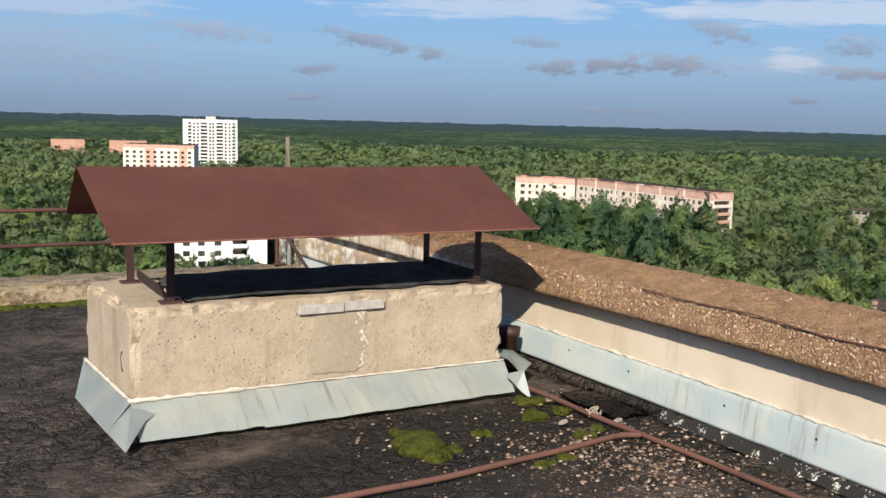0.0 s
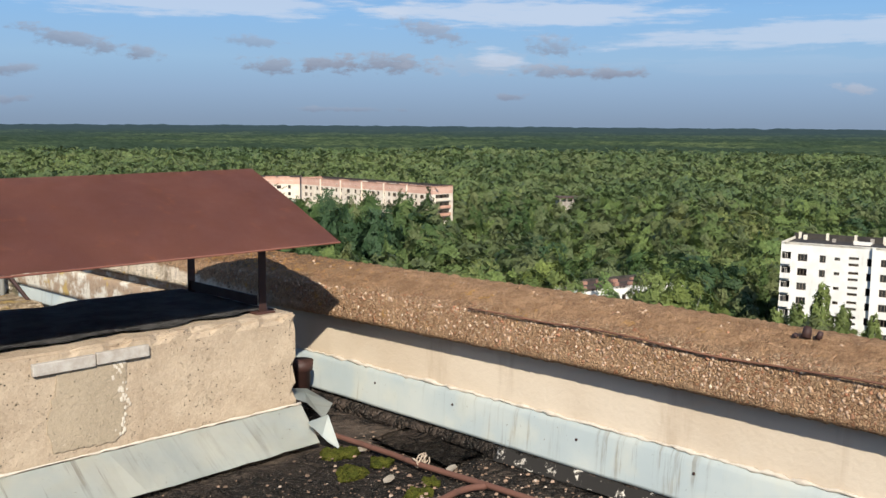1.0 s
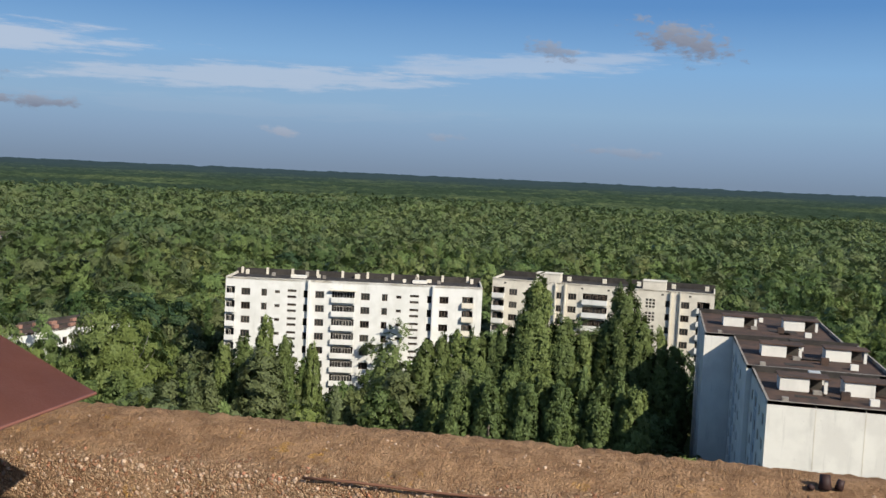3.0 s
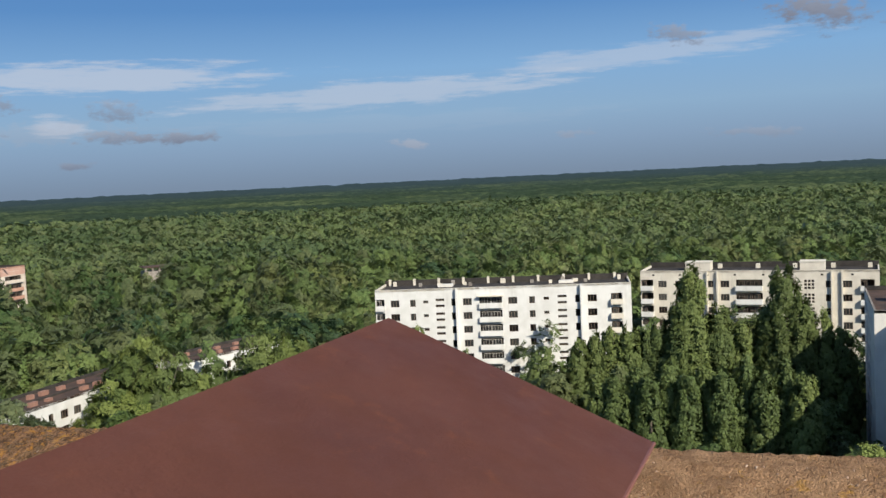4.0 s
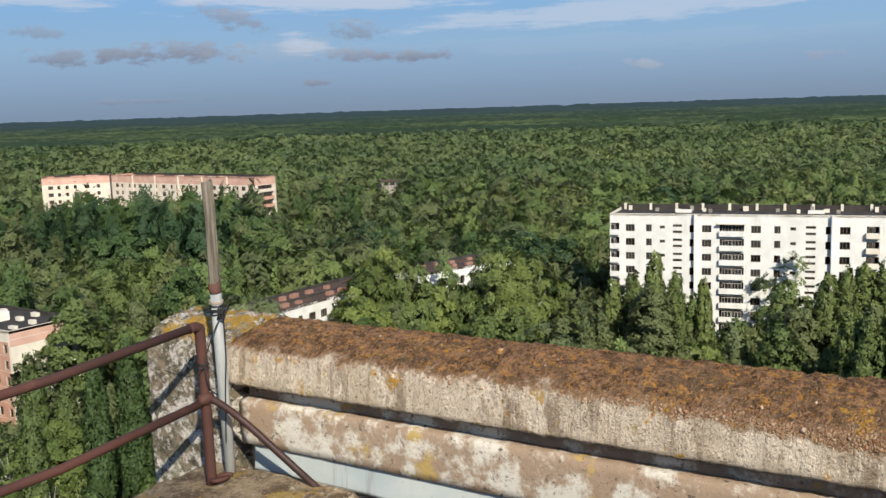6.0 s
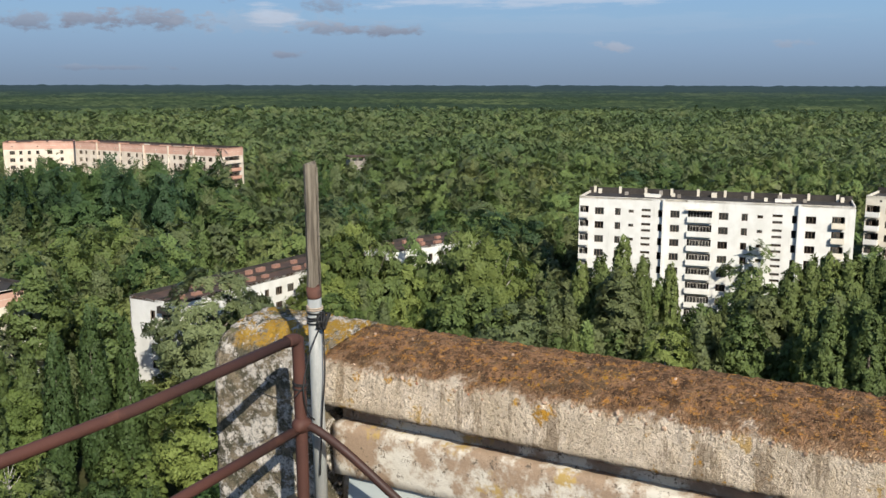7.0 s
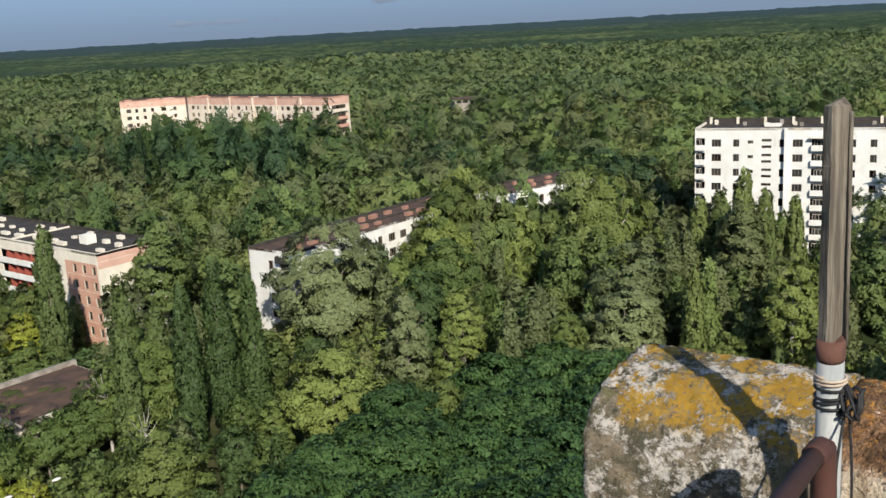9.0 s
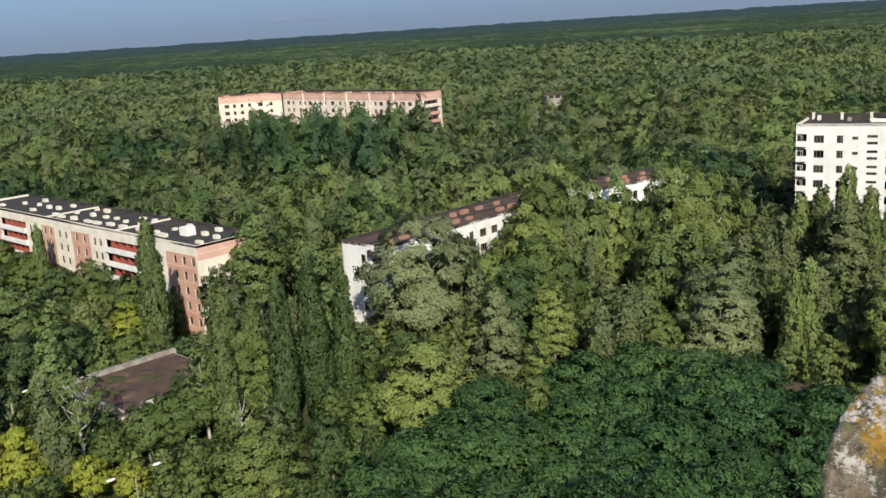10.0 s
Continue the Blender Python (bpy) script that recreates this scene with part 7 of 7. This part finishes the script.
def near_trees():
    rg = random.Random(12)
    grid = {}
    made = [0]

    def clear(x, y, d):
        i, j = int(x // 8), int(y // 8)
        return all((x - px) ** 2 + (y - py) ** 2 > ((d + pd) / 2) ** 2 for a in (i - 1, i, i + 1) for b in (j - 1, j, j + 1) for px, py, pd in grid.get((a, b), ()))

    def put(kind, tone, x, y, h, spread=1.0, d=4.0, own=True, mark=False):
        far = math.hypot(x - 1, y - 7)
        leaves, size = {"poplar": (4600, 0.86), "dome": (3000, 0.92), "cone": (3800, 0.68), "slim": (3000, 0.70), "sparse": (900, 0.60)}.get(kind, (3600, 0.78))
        if far > 140 and kind != "poplar":
            leaves, size = 1700, 1.05
        grid.setdefault((int(x // 8), int(y // 8)), []).append((x, y, d))
        if mark:
            STAND_OUT.append((x, y, h, 0.5 * h * spread * KINDS[kind][2] / KINDS[kind][1]))
        if own and made[0] < 300:
            plant(kind, tone, rg.randrange(4 if kind == "round" else 3), leaves, size, x, y, h, spread)
            made[0] += 1
        else:
            JOINED.append((kind, tone, x, y, h, spread))

    # trees that stand out
    for x, y, top, sp in ((174.8, 24.8, -17.0, 1.35), (176.0, 9.6, -17.0, 1.35), (173.2, 26.8, -21.5, 1.28), (175.3, 20.5, -22.5, 1.42), (176.6, 12.4, -23.0, 1.28), (175.0, 7.0, -22.0, 1.28), (172.5, 38.8, -26.5, 1.42), (172.0, 41.6, -28.0, 1.28), (171.2, 44.7, -28.5, 1.42),
                          (174.0, 30.4, -26.0, 1.42), (173.6, 33.0, -27.5, 1.28), (173.0, 35.8, -26.8, 1.42), (175.8, 16.4, -25.5, 1.42), (176.5, 4.0, -24.5, 1.42), (177.0, 0.8, -27.0, 1.42),
                          (150.0, 36.6, -29.5, 1.28), (148.8, 33.9, -30.0, 1.42), (151.0, 31.2, -29.0, 1.28), (148.4, 28.6, -29.8, 1.42), (151.4, 25.9, -28.6, 1.28), (149.0, 23.0, -29.4, 1.42), (151.0, 20.4, -28.4, 1.35), (148.6, 17.7, -29.2, 1.42), (151.2, 14.8, -28.0, 1.28), (149.0, 12.0, -29.0, 1.42), (151.0, 9.2, -28.4, 1.28), (148.6, 6.4, -29.0, 1.42),
                          (162.2, 72.0, -25.0, 0.95), (163.4, 68.6, -28.5, 1.0), (161.0, 75.5, -28.5, 1.1), (160.0, 79.0, -30.0, 1.1), (165.0, 64.0, -29.5, 0.9),
                          (77.7, 149.1, -25.1, 0.95), (85.6, 208.0, -33.5, 1.0)):
        put("poplar", "poplar", x, y, top - GROUND, sp, 3.5)
    # a dark clump of poplars and the trees round it
    for x, y, h, sp in ((76.6, 107.2, 24.4, 0.85), (73.0, 109.5, 21.5, 0.85), (80.0, 105.0, 22.5, 0.80), (78.5, 109.0, 20.5, 0.9), (70.4, 118.7, 21.6, 1.0), (74.0, 117.0, 18.0, 1.1), (66.5, 113.5, 15.5, 1.2)):
        put("poplar", "deep" if y < 110 else "poplar", x, y, h, sp, 3.0, mark=True)
    put("cone", "grey", 98.3, 94.7, 17.6, 1.0, 6.0, mark=True)
    put("cone", "mid", 100.5, 89.0, 12.9, 1.1, 5.0, mark=True)
    for x, y, h, sp, tone in ((105.7, 116.0, 22.6, 1.15, "grey"), (134.0, 117.6, 19.6, 1.0, "light"), (125.8, 75.7, 12.2, 1.35, "grey"), (80.6, 91.6, 13.5, 1.3, "light"), (89.5, 83.4, 9.0, 1.45, "light"), (58.7, 96.5, 10.4, 1.35, "light"),
                              (117.5, 117.0, 15.5, 0.9, "deep"), (112.0, 108.0, 17.0, 0.9, "mid"), (109.5, 101.0, 16.0, 1.0, "deep"), (119.0, 103.0, 18.5, 1.0, "mid"), (46.0, 141.5, 12.5, 1.3, "deep"), (54.0, 146.0, 12.0, 1.4, "deep"), (63.0, 150.0, 11.0, 1.3, "deep"),
                              (70.5, 146.0, 9.0, 1.2, "mid"), (130.0, 121.0, 12.0, 0.9, "light"), (142.0, 120.0, 13.0, 0.9, "mid")):
        put("round", tone, x, y, h, sp, 5.0, mark=tone in ("grey", "light"))
    for x, y, h in ((43.2, 123.0, 8.4), (46.9, 113.2, 6.2), (50.5, 110.0, 5.0), (79.2, 162.0, 8.8), (75.5, 156.5, 7.0)):
        put("round", "yellow", x, y, h, 1.2, 3.5, mark=True)
    for x, y, h in ((50.0, 120.6, 15.5), (52.0, 133.0, 12.0), (66.0, 118.0, 13.0), (62.0, 104.0, 12.0)):
        put("sparse", "light", x, y, h, 1.0, 3.5)
    for k in range(7):
        put("round", ("mid", "deep")[k % 2], 52.6 + 0.4 * (k % 2), 119.0 + 2.9 * k, 6.0 + 0.9 * (k % 3), 1.2, 2.5)
    for k in range(6):
        put("round", "mid", 57.5 + 3.2 * k, 118.6 - 0.5 * (k % 2), 7.6 + 0.5 * (k % 3) + 4.5 * (k > 3), 1.2, 3.0)
    for k in range(11):
        a, r = radians(51.4 + 0.92 * k), 176 + 8 * (k % 2)
        put("round", ("mid", "light", "poplar")[k % 3], 1 + r * math.sin(a), 7 + r * math.cos(a), (17.8 if 3 <= k <= 7 else 24.0) + 0.6 * (k % 3), 0.85, 4.5)
    # the sight lines onto these trees stay open from the roof
    for x, y, h, half in STAND_OUT:
        r, a = math.hypot(x - 1, y - 7), math.degrees(math.atan2(x - 1, y - 7))
        da = math.degrees(half / r)
        OPEN.append((a - da, a + da, 55, r - 0.8 * half, (1.7 - GROUND - 0.30 * h) / r))

    for k in range(15):
        put("round", ("deep", "mid", "deep", "light")[k % 4], 83.5 + 2.2 * (k % 3), 166.0 + 5.0 * k, 7.4 + 1.2 * ((k * 7) % 4), 1.25, 3.0)

    def in_grove(x, y):
        return 48 < x < 110 and y < 94 - 0.10 * (x - 62) - 0.012 * max(0, x - 78) ** 2 and y < 90 - 0.5 * abs(x - 80) and x + y > 110

    # the dark grove below the roof
    for k in range(1500):
        x, y = rg.uniform(48, 108), rg.uniform(34, 92)
        if y > 92 - 0.10 * (x - 62) - 0.012 * max(0, x - 78) ** 2 or y < 38 or not is_free(x, y, 3) or not clear(x, y, 5.0) or tallest(x, y) < 8:
            continue
        if y > 88 - 0.5 * abs(x - 80) or x + y < 112:
            continue
        put("dome", "dark", x, y, rg.uniform(8.0, 10.5), rg.uniform(0.95, 1.2), 5.0)
    # everything between, the nearest as trees of their own
    tones = [("round", "mid")] * 4 + [("round", "light")] * 2 + [("round", "deep")] * 3 + [("slim", "mid")] * 5 + [("slim", "light")] * 4 + [("slim", "poplar")] * 4 + [("round", "poplar")] * 2 + [("poplar", "poplar")] * 3
    for r0, r1, tries in ((70, 142, 6500), (142, 200, 9000)):
        for k in range(tries):
            a = radians(rg.uniform(8, 104))
            r = math.sqrt(rg.uniform(r0**2, r1**2))
            x, y = 1 + r * math.sin(a), 7 + r * math.cos(a)
            top = tallest(x, y)
            kind, tone = rg.choice(tones if not (r < 130 and 34 < math.degrees(a) < 47) else [("round", "deep"), ("poplar", "deep"), ("round", "deep"), ("slim", "mid")])
            h = rg.uniform(7.0, 18.5) * (1.1 if kind == "slim" else 1.0)
            wide = rg.uniform(0.9, 1.2)
            d = max(3.6, (1.06 if r < 142 else 0.94) * min(h, top) * wide * KINDS[kind][2] / KINDS[kind][1])
            if top < 2.2 or in_grove(x, y) or not is_free(x, y) or not clear(x, y, d):
                continue
            if noise.noise(Vector((x / 26, y / 26, 2))) < -0.38 and r < 160:
                h *= 0.55
            if h > top:
                h = top * rg.uniform(0.82, 1.0)
            put(kind, tone, x, y, h, wide * (1.3 if h < 8 else 1.0), d, r1 < 150)


def merged(name, items, materials, label):
    """Items of (vertices, faces as an array, material index) joined into one mesh."""
    vs, fs, ms, ns, o = [], [], [], [], 0
    for v, f, k in items:
        if isinstance(v, tuple):
            ns.append(v[1])
            v = v[0]
        vs.append(v)
        fs.append(f + o)
        ms.append(np.full(len(f), k, dtype=np.int32))
        o += len(v)
    v, f, m = np.concatenate(vs), np.concatenate(fs), np.concatenate(ms)
    me = bpy.data.meshes.new(name)
    me.vertices.add(len(v))
    me.vertices.foreach_set("co", v.astype(np.float32).ravel())
    me.loops.add(f.size)
    me.loops.foreach_set("vertex_index", f.astype(np.int32).ravel())
    me.polygons.add(len(f))
    me.polygons.foreach_set("loop_start", np.arange(0, f.size, f.shape[1], dtype=np.int32))
    me.polygons.foreach_set("material_index", m)
    me.update(calc_edges=True)
    if ns:
        soften(me, np.concatenate(ns))
    for mt in materials:
        me.materials.append(mt)
    return tagged(new(name, me), label, "woods", kind="stuff")


def tris(n):
    return np.arange(3 * n).reshape(-1, 3)


def stand(cloud, x, y, h, wide, t):
    m, q = cloud
    v, w = np.empty_like(m), np.empty_like(q)
    w[:, 0] = q[:, 0] * math.cos(t) - q[:, 1] * math.sin(t)
    w[:, 1] = q[:, 0] * math.sin(t) + q[:, 1] * math.cos(t)
    w[:, 2] = q[:, 2]
    v[:, 0] = (m[:, 0] * math.cos(t) - m[:, 1] * math.sin(t)) * wide + x
    v[:, 1] = (m[:, 0] * math.sin(t) + m[:, 1] * math.cos(t)) * wide + y
    v[:, 2] = m[:, 2] * h + GROUND
    return v, w


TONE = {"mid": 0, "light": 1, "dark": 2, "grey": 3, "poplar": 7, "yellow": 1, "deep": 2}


def joined_trees():
    rg = np.random.RandomState(8)
    base = {}
    items = []
    for kind, tone, x, y, h, spread in JOINED:
        v = int(rg.randint(4))
        if (kind, v) not in base:
            shape, hh, ww = KINDS[kind]
            base[(kind, v)] = leaf_cloud(shape, 1.0, ww / hh, 900, 0.085, rg, 0.32)
        m = base[(kind, v)]
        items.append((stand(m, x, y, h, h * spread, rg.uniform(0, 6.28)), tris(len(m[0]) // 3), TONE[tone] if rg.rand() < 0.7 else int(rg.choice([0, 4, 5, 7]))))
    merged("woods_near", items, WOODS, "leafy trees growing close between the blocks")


def scatter(rg, a0, a1, r0, r1, step):
    """Uneven but nowhere crowded places in a ring sector."""
    out = []
    for i in range(-3, int(r1 / step) + 2):
        for j in range(-int(0.4 * r1 / step), int(r1 / step) + 2):
            x, y = (i + 0.5 * (j % 2) + rg.uniform(-0.42, 0.42)) * step, (j + rg.uniform(-0.42, 0.42)) * step
            r, a = math.hypot(x, y), math.degrees(math.atan2(x, y))
            if r0 < r < r1 and a0 < a < a1:
                out.append((x + 1, y + 7, r, a))
    return out


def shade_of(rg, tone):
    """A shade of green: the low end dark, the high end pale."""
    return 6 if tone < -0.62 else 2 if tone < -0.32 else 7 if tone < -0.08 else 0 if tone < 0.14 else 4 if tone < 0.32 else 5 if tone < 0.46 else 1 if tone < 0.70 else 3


def woods_middle():
    rg = np.random.RandomState(5)
    base = []
    for k in range(14):
        base.append(leaf_cloud("round", 1.0, 0.42 + 0.05 * (k % 4), 208, 0.125, rg, 0.28, 0.0) if k % 5 else leaf_cloud("poplar", 1.0, 0.27, 208, 0.125, rg, 0.30, 0.0))
    items = []
    for x, y, rr, az in scatter(rg, 2, 107, 198, 460, 7.1):
        if not is_free(x, y, 2.5):
            continue
        patch = noise.noise(Vector((x / 55, y / 55, 1)))
        h = rg.uniform(9.5, 19.5) * (1 + 0.28 * patch)
        if noise.noise(Vector((x / 70, y / 70, 9))) < -0.50:
            h *= 0.6
        tone = 0.9 * noise.noise(Vector((x / 60, y / 60, 5))) + rg.normal(0.02, 0.17)
        k = rg.randint(14)
        tone -= 0.28 if az < 44 else 0.0
        if 32.5 < az < 45.0 and 272 < rr < 338:
            h, tone = rg.uniform(20, 26), tone - 0.4
            k = 5 * rg.randint(3) if rg.rand() < 0.6 else k
        h = min(h, tallest(x, y) * rg.uniform(0.86, 1.0))
        if h < 4:
            continue
        m = base[k]
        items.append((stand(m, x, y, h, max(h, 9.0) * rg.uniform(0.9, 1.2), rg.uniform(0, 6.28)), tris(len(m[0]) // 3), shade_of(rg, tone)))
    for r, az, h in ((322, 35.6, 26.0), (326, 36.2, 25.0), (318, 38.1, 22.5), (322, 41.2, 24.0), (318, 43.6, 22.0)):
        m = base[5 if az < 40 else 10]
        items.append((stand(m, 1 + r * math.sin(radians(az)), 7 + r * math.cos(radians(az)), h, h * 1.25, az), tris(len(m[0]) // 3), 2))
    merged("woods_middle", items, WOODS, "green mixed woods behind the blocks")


def woods_far():
    rg = np.random.RandomState(6)
    items = []
    for r0, r1, step, wide, count, size, grow in ((455, 830, 7.6, 0.52, 58, 0.175, 1.0), (830, 1330, 9.6, 0.64, 27, 0.25, 1.0)):
        base = [leaf_cloud("round", 1.0, wide * rg.uniform(0.85, 1.1), count, size, rg, 0.12, 0.0) for k in range(16)]
        for x, y, rr, az in scatter(rg, -2, 110, r0, r1, step):
            if not is_free(x, y, 2.5):
                continue
            h = rg.uniform(11.5, 17.5) * (1 + 0.3 * noise.noise(Vector((x / 90, y / 90, 1)))) * grow
            h = min(h, tallest(x, y))
            if h < 5:
                continue
            # tone drops with distance: the far shade is put into the colour
            tone = 0.9 * noise.noise(Vector((x / 140, y / 140, 5))) + 0.55 * noise.noise(Vector((x / 45, y / 45, 3))) + rg.normal(-0.05, 0.13) - (rr - 455) / 2600
            m = base[rg.randint(16)]
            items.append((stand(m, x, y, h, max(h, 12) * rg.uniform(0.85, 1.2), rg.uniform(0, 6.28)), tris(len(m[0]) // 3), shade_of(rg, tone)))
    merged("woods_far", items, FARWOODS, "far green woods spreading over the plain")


def far_sheet():
    """The roof of the far forest, rolling out to the horizon; haze is put into its colour."""
    nr, na = 170, 560
    # nearer than 1330 m the sheet is added under the crowns to fill dark gaps
    rr = [470 * (4880 / 470) ** (k / (nr - 1)) for k in range(nr)]
    aa = [radians(-8 + 124 * k / (na - 1)) for k in range(na)]
    rg = np.random.RandomState(3)
    v = []
    for i, r in enumerate(rr):
        rise, k = 22 * max(0, (r - 2300) / 2600) ** 1.2, min(1.0, max(0.25, (r - 900) / 450))
        for a in aa:
            x, y = r * math.sin(a), r * math.cos(a)
            p = Vector((x / 130, y / 130, 0))
            v.append((x, y, GROUND + (10 if r > 1350 else 6.5 + 3.5 * max(0, (r - 1150) / 200)) + k * (4.5 * noise.noise(p) + 4 * noise.noise(p * 3.1) + 3.5 * noise.noise(p * 8.3)) + rise - (10 if i == 0 else 0)))
    v = np.array(v)
    v[:, 2] += rg.normal(0, 1.0, len(v))
    i, j = np.meshgrid(np.arange(nr - 1), np.arange(na - 1), indexing="ij")
    q = np.stack([i * na + j, i * na + j + 1, (i + 1) * na + j + 1, (i + 1) * na + j], -1).reshape(-1, 4)
    n = Nodes("far_forest_hazed")
    c = n.mix(n.span(n.noise(0.005, 5, 0.65), 0.42, 0.58), (0.046, 0.072, 0.040), (0.104, 0.134, 0.062))
    c = n.mix(n.span(n.noise(0.0016, 3, 0.6), 0.46, 0.58), c, (0.044, 0.068, 0.044))
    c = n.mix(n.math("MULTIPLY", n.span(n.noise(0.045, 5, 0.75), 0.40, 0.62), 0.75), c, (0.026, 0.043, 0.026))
    # bluish haze and far cloud shade are put into the colour with distance
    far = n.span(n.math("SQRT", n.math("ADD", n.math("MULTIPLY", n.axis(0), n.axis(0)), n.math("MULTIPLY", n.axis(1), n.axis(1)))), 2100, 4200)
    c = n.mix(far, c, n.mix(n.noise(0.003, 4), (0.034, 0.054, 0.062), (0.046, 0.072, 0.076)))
    n.bump(n.noise(0.09, 5, 0.7), 1.0, 6.0)
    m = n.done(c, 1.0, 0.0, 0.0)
    merged("far_forest", [(v, q, 0)], [m], "forest rolling out to the horizon, bluish haze put into its colour")


near_trees()
joined_trees()
woods_middle()
woods_far()
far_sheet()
